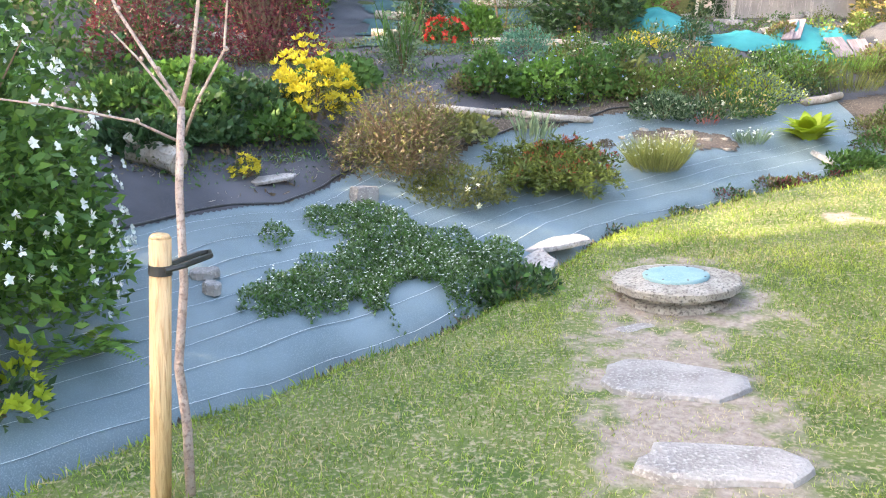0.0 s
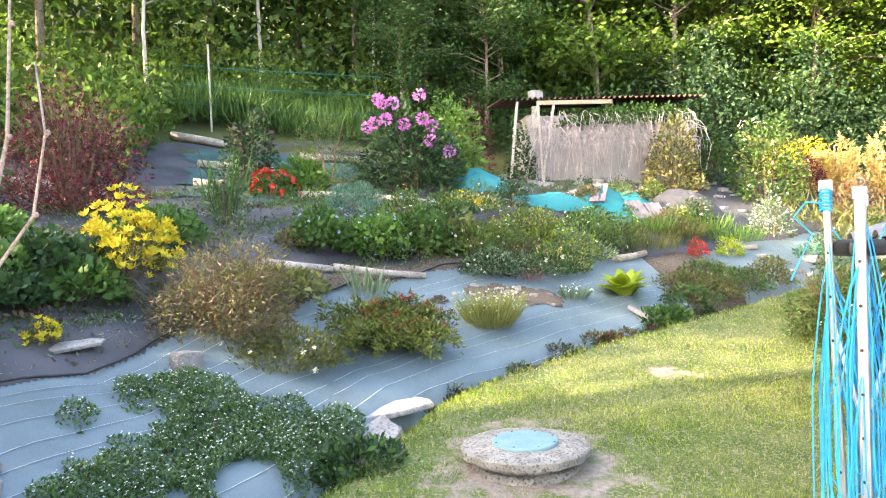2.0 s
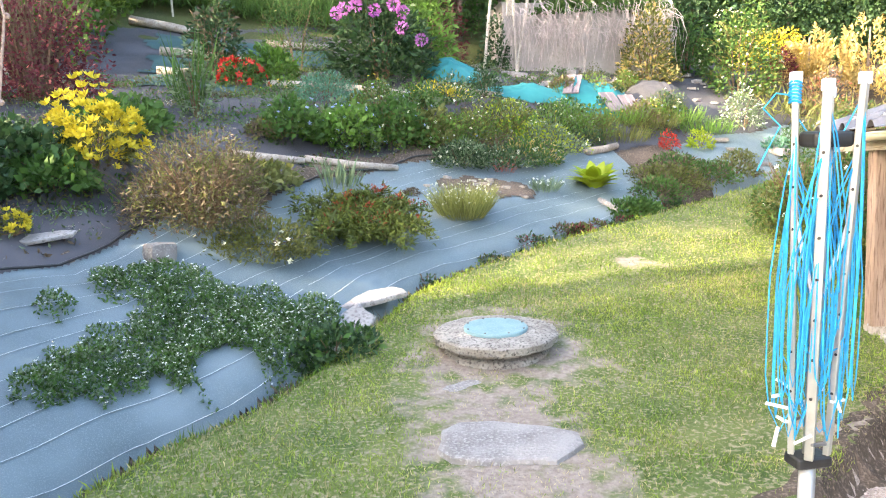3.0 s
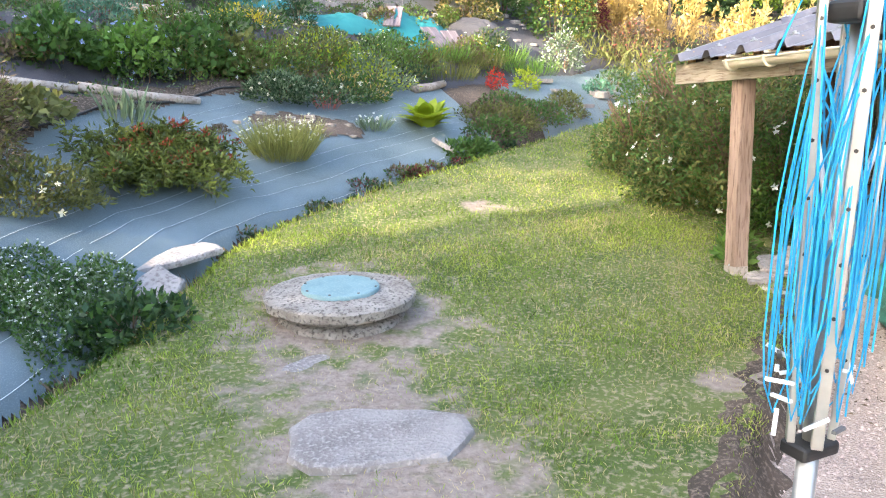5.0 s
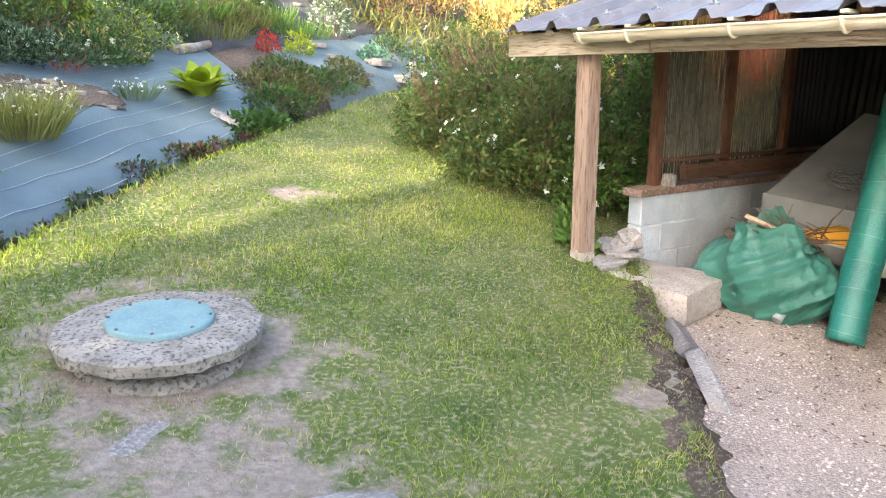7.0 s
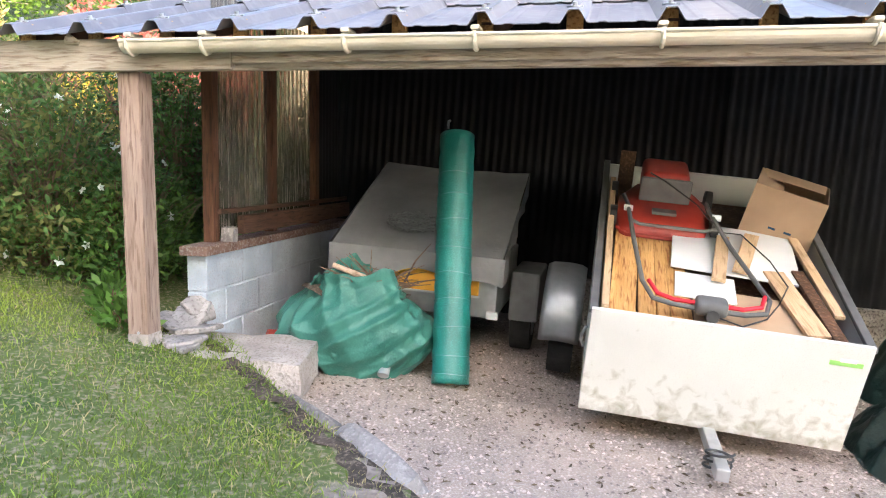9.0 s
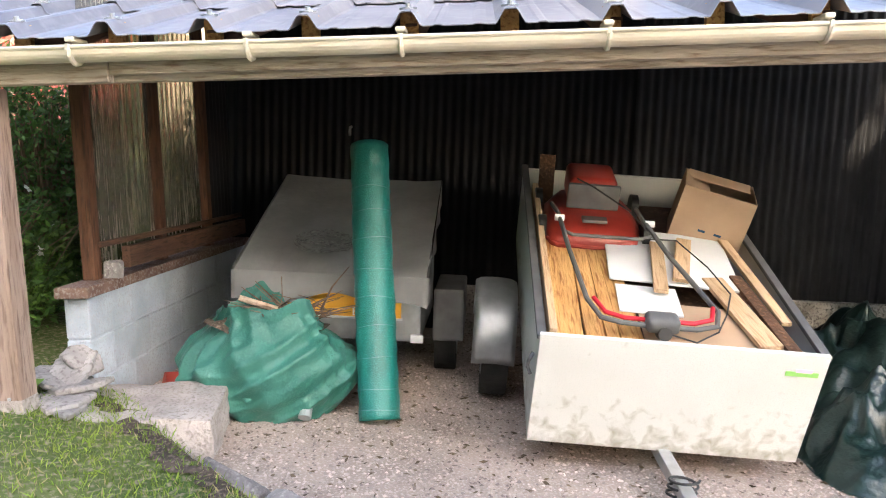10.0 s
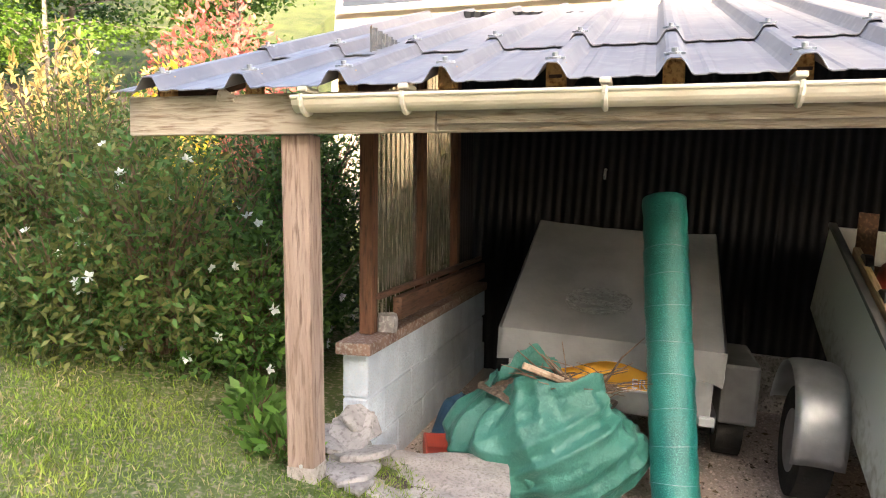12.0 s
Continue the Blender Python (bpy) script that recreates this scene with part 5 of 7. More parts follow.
def juniper(x, y, seed):
    t = thing("juniper", pose(x, y, gz(x, y)), "spreading olive juniper with rusty shoot tips on the fabric", "shrub")
    g = np.random.default_rng(seed)
    P, Wy, T, TW = [], [], [], []
    bm = BM()
    for i in range(56):
        a = g.uniform(0, 6.28)
        ln = g.uniform(0.30, 0.68) * (1.0 if abs(math.cos(a - 0.2)) > 0.6 else 0.55)
        ex, ey = math.cos(a) * ln, math.sin(a) * ln
        zt = gz(x + ex, y + ey) - gz(x, y) + g.uniform(0.10, 0.30)
        e = np.array([ex, ey, zt])
        c = np.array([ex * 0.45, ey * 0.45, 0.5 * zt + 0.24])
        s = np.linspace(0.15, 1, 60)[:, None]
        pts = 2 * s * (1 - s) * c + s * s * e
        P.append(pts + g.normal(size=pts.shape) * 0.018)
        Wy.append(unit((e - c)[None, :] * 0.8 + g.normal(size=pts.shape) * 0.5 + np.array([0, 0, 0.2])))
        tube(bm, [(0, 0, 0), c * 0.7, e * 0.95], 0.008, 5, 0.002)
        if g.uniform() < 0.2:
            T.append(pts[30:52] + g.normal(size=(22, 3)) * 0.02 + np.array([0, 0, 0.055]))
    P, Wy, T = np.concatenate(P), np.concatenate(Wy), np.concatenate(T)
    P, Wy = np.repeat(P, 3, 0) + g.normal(size=(len(P) * 3, 3)) * 0.02, unit(np.repeat(Wy, 3, 0) + 0.4 * g.normal(size=(len(Wy) * 3, 3)))
    v, f = leaf_arrays(P, Wy, g.uniform(0.04, 0.085, len(P)), 0.28)
    fast_mesh("foliage", v, f, LM["juniper"], t)
    v, f = leaf_arrays(T, unit(g.normal(size=T.shape) + np.array([0, 0, 1])), g.uniform(0.03, 0.05, len(T)), 0.4)
    fast_mesh("rusty_growth", v, f, LM["rusty"], t)
    part("branch_framework", bm, M["stem"], t)


juniper(0.25, 7.18, 21)
juniper(0.52, 7.27, 22)
blades("everlasting", 1.51, 7.90, 0.22, 0.18, 0.44, 900, "pale_tuft", "silvery yellow-green tuft with small cream flower heads", "perennial", 0.012, 0.7, seed=24, flowers=("cream", 110, 0.02))
blades("everlasting", 2.72, 8.75, 0.14, 0.12, 0.24, 160, "grey", "small grey tuft with white flower heads", "perennial", 0.012, 0.8, seed=25, flowers=("white", 30, 0.022))
blades("iris", 0.17, 8.22, 0.20, 0.12, 0.36, 70, "grey", "grey-green sword-leaved iris clump", "perennial", 0.03, 0.4, seed=26)
shrub("cushion_plant", 0.98, 8.37, 0.12, 0.11, 0.10, 400, 0.03, "brown", "small dry cushion plant on the fabric", "perennial", seed=27)


def hosta(x, y, r, n, material, label, seed):
    t = thing("hosta", pose(x, y, gz(x, y)), label, "perennial")
    g = np.random.default_rng(seed)
    bm = BM()
    for i in range(n):
        a = i * 2.4 + g.uniform(-0.4, 0.4)
        k = 0.35 + 0.65 * i / n
        ln, w = r * g.uniform(0.36, 0.6), r * 0.27
        tilt = 1.45 - 0.6 * k + g.uniform(-0.25, 0.25)
        m = pose(0, 0, 0.05 + 0.16 * (1 - k), 0, 0, math.degrees(a)) @ pose(r * 0.15, 0, 0, 0, -math.degrees(tilt) + 4, 0)
        rows = []
        for j in range(6):
            s = j / 5
            ww = w * math.sin(math.pi * min(1, 0.08 + 0.92 * s)) ** 0.8 * 0.5
            x0, z0 = ln * s, -0.55 * ln * s * s
            rows.append([bm.verts.new(m @ Vector((x0, q * ww, z0 + 0.18 * ww * abs(q)))) for q in (-1, 0, 1)])
        for u, v in zip(rows, rows[1:]):
            bm.faces.new((u[0], u[1], v[1], v[0]))
            bm.faces.new((u[1], u[2], v[2], v[1]))
    part("leaves", bm, LM[material], t, smooth=True)


hosta(3.42, 8.86, 0.52, 64, "lime", "bright lime green hosta with broad leaves", 31)
shrub("ditch_plant", 3.72, 8.40, 0.38, 0.22, 0.22, 900, 0.07, "green", "low leafy weeds in the ditch below the fabric", "weeds", seed=33, low=0.2)
shrub("ditch_plant", 2.85, 7.86, 0.34, 0.18, 0.20, 800, 0.05, "red", "low purple-brown plant at the fabric's edge", "weeds", seed=34, second=("olive", 0.5))
for i, (x, y, r) in enumerate(((4.25, 8.85, 0.5), (4.75, 9.2, 0.55), (5.3, 9.45, 0.5), (4.45, 9.35, 0.45), (5.0, 9.75, 0.5), (5.9, 9.8, 0.45))):
    shrub("bank_herb", x, y, r, r * 0.8, 0.30, 1300, 0.055, "olive" if i % 2 else "green", "dense low olive herbs covering the ditch bank", "herbs", seed=40 + i, ratio=0.35, second=("brown", 0.2), group="bank herbs")
shrub("ditch_fern", -0.02, 5.22, 0.40, 0.30, 0.34, 1200, 0.07, "dark", "dark leafy weeds hanging into the ditch", "weeds", seed=52, low=0.2, second=("green", 0.3))


# ground cover with white flowers, creeping over the fabric
def creeper():
    t = thing("ground_cover", pose(0, 0, 0), "creeping green ground cover with tiny white flowers on the fabric", "ground cover")
    g = np.random.default_rng(60)
    blobs = [(-1.34, 5.72, 0.40), (-1.05, 5.45, 0.5), (-0.7, 5.25, 0.55), (-0.45, 5.42, 0.5), (-0.2, 5.4, 0.36), (-1.2, 4.95, 0.52), (-1.5, 4.6, 0.42), (-1.68, 4.35, 0.24), (-1.9, 5.2, 0.16), (-0.9, 4.85, 0.4), (-1.65, 5.65, 0.2), (-0.1, 5.7, 0.25), (-0.62, 4.95, 0.22)]
    P = []
    for x, y, r in blobs:
        n = int(10000 * r * r)
        a, q = g.uniform(0, 6.28, n), np.sqrt(g.uniform(0, 1, n)) * r
        q *= 0.8 + 0.35 * np.sin(a * 5 + x * 9) * np.sin(a * 3 + y * 7)
        P.append(np.column_stack([x + q * np.cos(a), y + q * np.sin(a), (1 - (q / r) ** 2) * 0.10]))
    P = np.concatenate(P)
    hole = np.hypot((P[:, 0] + 0.72) / 0.22, (P[:, 1] - 4.78) / 0.30) > 1
    P = P[hole]
    z = ground_z(P[:, 0], P[:, 1]) + 0.03 + np.clip(P[:, 2], 0, 1) * g.uniform(0.2, 1.1, len(P))
    P[:, 2] = z
    way = unit(g.normal(size=P.shape) + np.array([0, 0, 0.7]))
    v, f = leaf_arrays(P, way, g.uniform(0.02, 0.04, len(P)), 0.5)
    fast_mesh("foliage", v, f, LM["green"], t)
    k = g.uniform(size=len(P)) < 0.48
    v, f = leaf_arrays(P[k] + np.array([0, 0, 0.012]), way[k], g.uniform(0.018, 0.036, k.sum()), 0.5)
    fast_mesh("young_foliage", v, f, LM["grey"], t)
    k = g.uniform(size=len(P)) < 0.05
    q = P[k] + np.array([0, 0, 0.035])
    v, f = leaf_arrays(np.repeat(q, 4, 0), unit(g.normal(size=(len(q) * 4, 3)) * np.array([1, 1, 0.3]) + np.array([0, 0, 0.4])), np.full(len(q) * 4, 0.0125), 0.8, 0.05)
    fast_mesh("bloom", v, f, LM["white"], t)


creeper()

# upper terraces
shrub("smoke_bush", -3.2, 9.2, 1.0, 0.85, 1.85, 5600, 0.055, "red", "loose dark red-leaved shrub with bare twigs", seed=70, ratio=0.5, wild=1.0, stems=70, inner=0.1, second=("pinkred", 0.07), low=0.1)
shrub("smoke_bush", -4.6, 8.6, 0.8, 0.8, 1.1, 3600, 0.055, "red", "low dark red-leaved shrub", seed=71, ratio=0.5, wild=1.0, stems=24, inner=0.25, second=("brown", 0.3))
shrub("dark_shrub", -1.50, 12.1, 0.45, 0.4, 1.35, 1500, 0.10, "dark", "upright dark green shrub behind red flowers", seed=72, stems=10, second=("brown", 0.2))
shrub("azalea", -1.12, 11.6, 0.42, 0.32, 0.50, 700, 0.07, "green", "low azalea covered in bright red flowers", seed=73, flowers=("redfl", 70, 0.06, 5))
shrub("leafy_shrub", -0.70, 12.2, 0.42, 0.36, 0.58, 900, 0.11, "fresh", "fresh green leafy shrub", seed=74)
shrub("round_shrub", -0.30, 13.3, 0.72, 0.7, 1.30, 3600, 0.06, "green", "rounded feathery green shrub", seed=75, ratio=0.25, up=0.5, second=("olive", 0.35))
shrub("rhododendron", 1.10, 12.6, 0.88, 0.8, 1.55, 2600, 0.14, "dark", "dark rhododendron bush with pink-purple flower trusses", seed=76, ratio=0.35, low=0.2, stems=8)
t = thing("flower_truss", pose(0, 0, 0), "pink-purple flower trusses on the dark bush", "flowers", kind="stuff")
g = np.random.default_rng(5)
Pq, Wq = [], []
for fx_, fz_ in ((655, 158), (640, 190), (672, 160), (718, 148), (738, 198), (722, 186), (735, 222), (690, 195), (628, 196), (660, 186), (770, 240), (648, 152)):
    ang = (fx_ - 705) / 85
    c = np.array([1.10 + ang * 0.80, 12.6 - 0.72 * math.sqrt(max(0.05, 1 - ang * ang * 0.8)), gz(1.1, 12.6) + 1.58 - (fz_ - 140) * 0.0098])
    for k in range(60):
        d = unit(g.normal(size=(1, 3)))[0]
        Pq.append(c + d * 0.07)
        Wq.append(d + 0.5 * g.normal(size=3))
v, f = leaf_arrays(np.array(Pq), np.array(Wq), np.full(len(Pq), 0.055), 0.8, 0.1)
fast_mesh("petals", v, f, LM["purple"], t)
shrub("leafy_shrub", 1.95, 13.4, 0.6, 0.5, 1.75, 1500, 0.13, "fresh", "tall fresh green shrub behind the rhododendron", seed=77, ratio=0.35)
shrub("red_stem_shrub", 2.55, 14.4, 0.42, 0.4, 1.5, 700, 0.09, "red", "dark red-stemmed upright shrub beside the shed", seed=78, stems=34, ratio=0.3)
shrub("spurge", 0.13, 10.8, 0.48, 0.4, 0.46, 2400, 0.05, "blue", "rounded blue-green spurge mound", "perennial", seed=80, up=0.6, ratio=0.3)
for i, (x, y, r, hh, mm, fl) in enumerate(((-0.35, 9.2, 0.5, 0.48, "green", "bluefl"), (0.25, 9.4, 0.55, 0.55, "fresh", "bluefl"), (0.85, 9.6, 0.55, 0.58, "green", "bluefl"), (1.4, 9.75, 0.45, 0.5, "olive", "cream"))):
    shrub("cranesbill", x, y, r, r * 0.75, hh, 1500, 0.085, mm, "leafy cranesbill clump dotted with pale flowers", "perennial", seed=82 + i, flowers=(fl, 22, 0.03, 5), ratio=0.6, low=0.2, group="cranesbills")
shrub("goldenrod", 1.81, 11.4, 0.55, 0.3, 0.30, 1100, 0.05, "yellow", "strip of low bright yellow flowers", "perennial", seed=88)
shrub("dark_conifer", 2.63, 11.6, 0.28, 0.26, 0.52, 900, 0.05, "dark", "small dark upright shrub", seed=89, up=0.5)
for i, (x, y, rx, ry, hh, mm, sec, lab) in enumerate((
        (1.85, 9.9, 0.6, 0.4, 0.55, "olive", ("fresh", 0.4), "yellow-green bushy herbs"),
        (2.2, 9.35, 0.75, 0.42, 0.32, "dark", ("grey", 0.3), "low dark evergreen ground cover with pale tips"),
        (1.75, 9.2, 0.4, 0.3, 0.34, "grey", ("dark", 0.5), "variegated cream and green ground cover"),
        (2.75, 9.55, 0.6, 0.36, 0.36, "green", ("gold", 0.2), "low ground cover with straw coloured tips"),
        (3.1, 9.85, 0.6, 0.4, 0.5, "grey", ("lime", 0.3), "pale yellow-green herbs"),
        (2.5, 10.3, 0.7, 0.5, 0.55, "olive", ("lime", 0.25), "tall yellow-green herbs"),
        (3.5, 10.6, 0.6, 0.5, 0.5, "fresh", ("grey", 0.3), "leafy green herbs"))):
    shrub("herb_clump", x, y, rx, ry, hh, 1900, 0.055, mm, lab + " on the bank", "herbs", seed=90 + i, flowers=("cream", 26, 0.022, 4), second=sec, up=0.3, ratio=0.35, group="herbs on the bank", low=0.1)
blades("red_cordyline", 2.35, 9.25, 0.10, 0.08, 0.28, 60, "pinkred", "small tuft of reddish strap leaves", "perennial", 0.012, 0.8, seed=99)
for i, (x, y) in enumerate(((4.1, 10.9), (4.7, 11.2), (5.3, 11.3), (5.9, 11.6), (4.5, 10.6), (6.3, 11.3))):
    blades("tall_grass", x, y, 0.42, 0.36, 0.36, 300, "fresh" if i % 2 else "olive", "tall loose green grass on the far bank", "grass clump", 0.012, 0.6, seed=100 + i, group="tall grass clumps")
shrub("red_flower", 5.25, 10.55, 0.17, 0.15, 0.30, 240, 0.05, "redfl", "small plant with a dense head of bright red flowers", "flower", seed=110)
shrub("lime_plant", 5.87, 10.75, 0.24, 0.2, 0.30, 400, 0.06, "lime", "small lime green leafy plant", "perennial", seed=111)
shrub("variegated_shrub", 7.3, 11.9, 0.42, 0.4, 0.75, 1200, 0.06, "grey", "airy pale variegated shrub", seed=112, stems=6, inner=0.5, second=("white", 0.15))
shrub("green_shrub", 6.3, 13.6, 0.70, 0.6, 1.45, 2200, 0.09, "olive", "open olive green shrub with pale tips", seed=113, second=("gold", 0.22), up=0.3)
shrub("snowball_shrub", 8.1, 13.4, 0.85, 0.8, 1.75, 2800, 0.09, "green", "tall leafy shrub with flat white flower heads", seed=114, flowers=("cream", 110, 0.032, 5), second=("olive", 0.3))
shrub("green_shrub", 7.6, 14.6, 0.6, 0.5, 1.2, 1300, 0.1, "green", "leafy green shrub beside the wood", seed=115)
shrub("yellow_shrub", 9.9, 15.2, 0.9, 0.7, 1.0, 1500, 0.09, "yellow", "broad bright yellow shrub", seed=116)


def golden_conifer(x, y, r, h, seed):
    t = thing("golden_conifer", pose(x, y, gz(x, y)), "straw-gold conifer with upright feathery plumes", "conifer", "golden conifers")
    g = np.random.default_rng(seed)
    P, Wy = [], []
    for i in range(26):
        a, q = g.uniform(0, 6.28), math.sqrt(g.uniform()) * r
        tip = h * (1 - 0.55 * (q / r) ** 1.5) * g.uniform(0.8, 1.05)
        n = 90
        s = g.uniform(0.05, 1, n)
        P.append(np.column_stack([q * math.cos(a) * (0.5 + 0.5 * s), q * math.sin(a) * (0.5 + 0.5 * s), tip * s]) + g.normal(size=(n, 3)) * 0.10 * (1.1 - s)[:, None] * r)
        Wy.append(unit(g.normal(size=(n, 3)) * 0.6 + np.array([math.cos(a) * 0.4, math.sin(a) * 0.4, 1.0])))
    P, Wy = np.concatenate(P), np.concatenate(Wy)
    v, f = leaf_arrays(P, Wy, g.uniform(0.07, 0.15, len(P)), 0.35)
    fast_mesh("foliage", v, f, LM["gold"], t)
    part("trunk", cyl(BM(), (0, 0, -0.05), (0, 0, h * 0.8), 0.05, 0.015, 8), M["bark"], t)


golden_conifer(10.0, 14.0, 0.75, 1.3, 1)
golden_conifer(11.3, 13.9, 1.0, 1.75, 2)
golden_conifer(12.6, 13.2, 1.0, 1.5, 3)
shrub("dead_shrub", 9.3, 12.75, 0.85, 0.6, 0.85, 1500, 0.06, "brown", "dry brown shrub with pinkish tips", seed=117, stems=30, second=("pinkred", 0.15))
shrub("dark_red_shrub", 9.35, 13.9, 0.35, 0.3, 0.8, 700, 0.08, "red", "small dark maroon shrub", seed=118)
shrub("blue_plant", 7.3, 10.9, 0.3, 0.25, 0.24, 500, 0.06, "blue", "small blue-green plant on the far fabric", "perennial", seed=119)
shrub("dark_heath", 7.9, 11.2, 0.45, 0.35, 0.4, 900, 0.05, "dark", "low dark green shrub on the far bank", seed=120)
shrub("cushion_plant", 6.4, 10.5, 0.3, 0.22, 0.14, 500, 0.04, "olive", "low olive cushion plant on the far fabric", "perennial", seed=121)
for i, (x, y, r, hh, mm) in enumerate(((-3.2, 6.6, 0.6, 0.34, "green"), (-2.7, 7.0, 0.5, 0.36, "dark"), (-3.9, 6.9, 0.6, 0.4, "green"), (-2.9, 6.4, 0.4, 0.25, "dark"), (-3.6, 7.6, 0.5, 0.3, "fresh"), (-2.35, 6.82, 0.42, 0.32, "green"), (-3.35, 5.95, 0.45, 0.3, "dark"), (-2.1, 8.3, 0.6, 0.35, "green"), (-0.9, 7.9, 0.6, 0.32, "olive"))):
    shrub("strawberry_patch", x, y, r, r * 0.8, hh, 1100, 0.085, mm, "patch of low leafy green strawberry plants", "perennial", seed=130 + i, ratio=0.7, group="strawberry patches", low=0.1)
blades("bush_stalk", -1.55, 9.6, 0.12, 0.1, 1.1, 40, "green", "thin upright leafy green stalk", "perennial", 0.03, 0.3, seed=140)
shrub("bush_stalk", -1.5, 9.6, 0.28, 0.25, 1.0, 420, 0.08, "grey", "airy upright grey-green plant", "perennial", seed=141, inner=0.2)

# big dark shrub beside the carport, with white flowers on its skirt
for i, (x, y, rx, ry, hh, n) in enumerate(((5.25, 5.95, 0.85, 0.70, 1.25, 5200), (5.9, 6.9, 1.1, 0.9, 1.55, 5200), (5.35, 5.42, 0.62, 0.42, 0.95, 2600), (6.6, 5.7, 1.0, 0.8, 2.1, 5000), (7.2, 7.4, 1.2, 1.0, 1.8, 4800), (4.95, 6.35, 0.6, 0.5, 0.75, 2000), (5.2, 7.25, 0.6, 0.5, 0.95, 2000), (6.3, 8.0, 0.8, 0.7, 1.3, 2800), (6.25, 5.42, 0.75, 0.42, 1.75, 4200), (7.45, 4.78, 0.8, 0.42, 1.85, 5200))):
    shrub("rose_shrub", x, y, rx, ry, hh, int(n * 1.8), 0.058, ("olive", "olive", "green", "dark", "olive", "olive", "olive", "green", "green", "dark")[i], "dense rambling green shrub with scattered white flowers", seed=150 + i, ratio=0.38, wild=1.1, stems=60, low=0.3, second=("green", 0.45) if i != 2 else ("fresh", 0.35), flowers=("white", 22 if i in (0, 2, 5) else 4, 0.034, 5), group="rambling shrubs", inner=0.25)
    if i not in (3, 8, 9):
        blades("arching_stem", x, y, rx * 0.5, ry * 0.5, hh * 1.2, 18, "brown", "thin arching brown stems of the rambling shrub", "stems", 0.006, 1.0, seed=250 + i)
shrub("leafy_weed", 4.50, 5.12, 0.16, 0.13, 0.26, 130, 0.08, "fresh", "fresh lime weeds at the foot of the post", "weeds", seed=160, up=0.6)
shrub("leafy_weed", 4.25, 4.92, 0.16, 0.14, 0.16, 140, 0.08, "fresh", "fresh weeds at the foot of the post", "weeds", seed=161, up=0.6)
# shrubs behind the carport roof
shrub("maple", 12.6, 8.6, 1.5, 1.3, 3.2, 5200, 0.12, "pinkred", "pinkish red-leaved maple beyond the carport roof", "tree", seed=170, low=0.3, z=0.6)
shrub("golden_bush", 10.9, 8.5, 0.8, 0.7, 2.0, 2200, 0.12, "yellow", "sunlit golden yellow bush beyond the carport", seed=171, low=0.2, z=0.6, second=("gold", 0.4))


golden_conifer(9.6, 9.4, 0.9, 2.3, 6)
rnd = random.Random(31)
for i in range(26):
    x = 0.75 + 3.9 * i / 25 + rnd.uniform(-0.05, 0.05)
    y = float(np.interp(x, TOE_X, TOE_Y)) + rnd.uniform(0.10, 0.24)
    r = rnd.uniform(0.11, 0.20)
    shrub("ditch_weed", x, y, r, r * 0.7, rnd.uniform(0.09, 0.17), 260, 0.04, rnd.choice(["dark", "brown", "olive", "dark"]), "low dark weeds along the ditch under the fabric", "weeds", seed=700 + i, second=(rnd.choice(["green", "red", "brown"]), 0.3), low=0.2, group="ditch weeds", stems=0)
rnd = random.Random(23)
fillers = [("olive", ("fresh", 0.4)), ("green", ("grey", 0.25)), ("dark", ("olive", 0.3)), ("grey", ("green", 0.5)), ("fresh", ("olive", 0.4)), ("brown", ("olive", 0.5))]
for i in range(40):
    x = rnd.uniform(-0.9, 6.0)
    y = np.interp(x, [-1, 1.5, 3.5, 6.0], [8.9, 9.6, 10.3, 11.6]) + rnd.uniform(-0.15, 1.5)
    mm, sec = fillers[rnd.randrange(6)]
    r = rnd.uniform(0.25, 0.45)
    shrub("herb_clump", x, float(y), r, r * 0.8, rnd.uniform(0.2, 0.55), 620, rnd.uniform(0.045, 0.08), mm, "bushy mixed herbs growing on the upper bank", "herbs", seed=500 + i, second=sec, up=rnd.uniform(0.1, 0.6), ratio=rnd.uniform(0.25, 0.55), group="herbs on the bank", low=0.1, stems=3, flowers=(rnd.choice(["cream", "bluefl", "white", "yellow"]), 9, 0.025, 4))
for i in range(34):
    x = rnd.uniform(-4.0, 5.0)
    d0 = rnd.uniform(0.0, 0.14)
    y = float(np.interp(x, TOE_X, TOE_Y)) + d0
    blades("ditch_grass", x, y, 0.10, 0.05, rnd.uniform(0.08, 0.18), 36, rnd.choice(["grass", "drygrass", "green", "brown"]), "tuft of grass and weeds hanging in the ditch", "grass tuft", 0.007, 0.9, seed=600 + i, group="ditch tufts")


def black_hose():
    pts = []
    for x in np.arange(-3.3, 1.4, 0.09):
        y = np.linspace(np.interp(x, TOE_X, TOE_Y), np.interp(x, TOE_X, TOE_Y) + 5, 400)
        d, _ = side(np.full(400, x), y, TOE_X, TOE_Y)
        k = np.argmin(np.abs(d - EDGE_W(x) - 0.02 * math.sin(x * 7)))
        pts.append((float(x), float(y[k]), gz(float(x), float(y[k])) + 0.045))
    tagged(part("drip_hose", tube(BM(), pts, 0.012, 6), M["black"], smooth=True), "thin black hose lying along the seam of the weed fabrics", "hose")


black_hose()


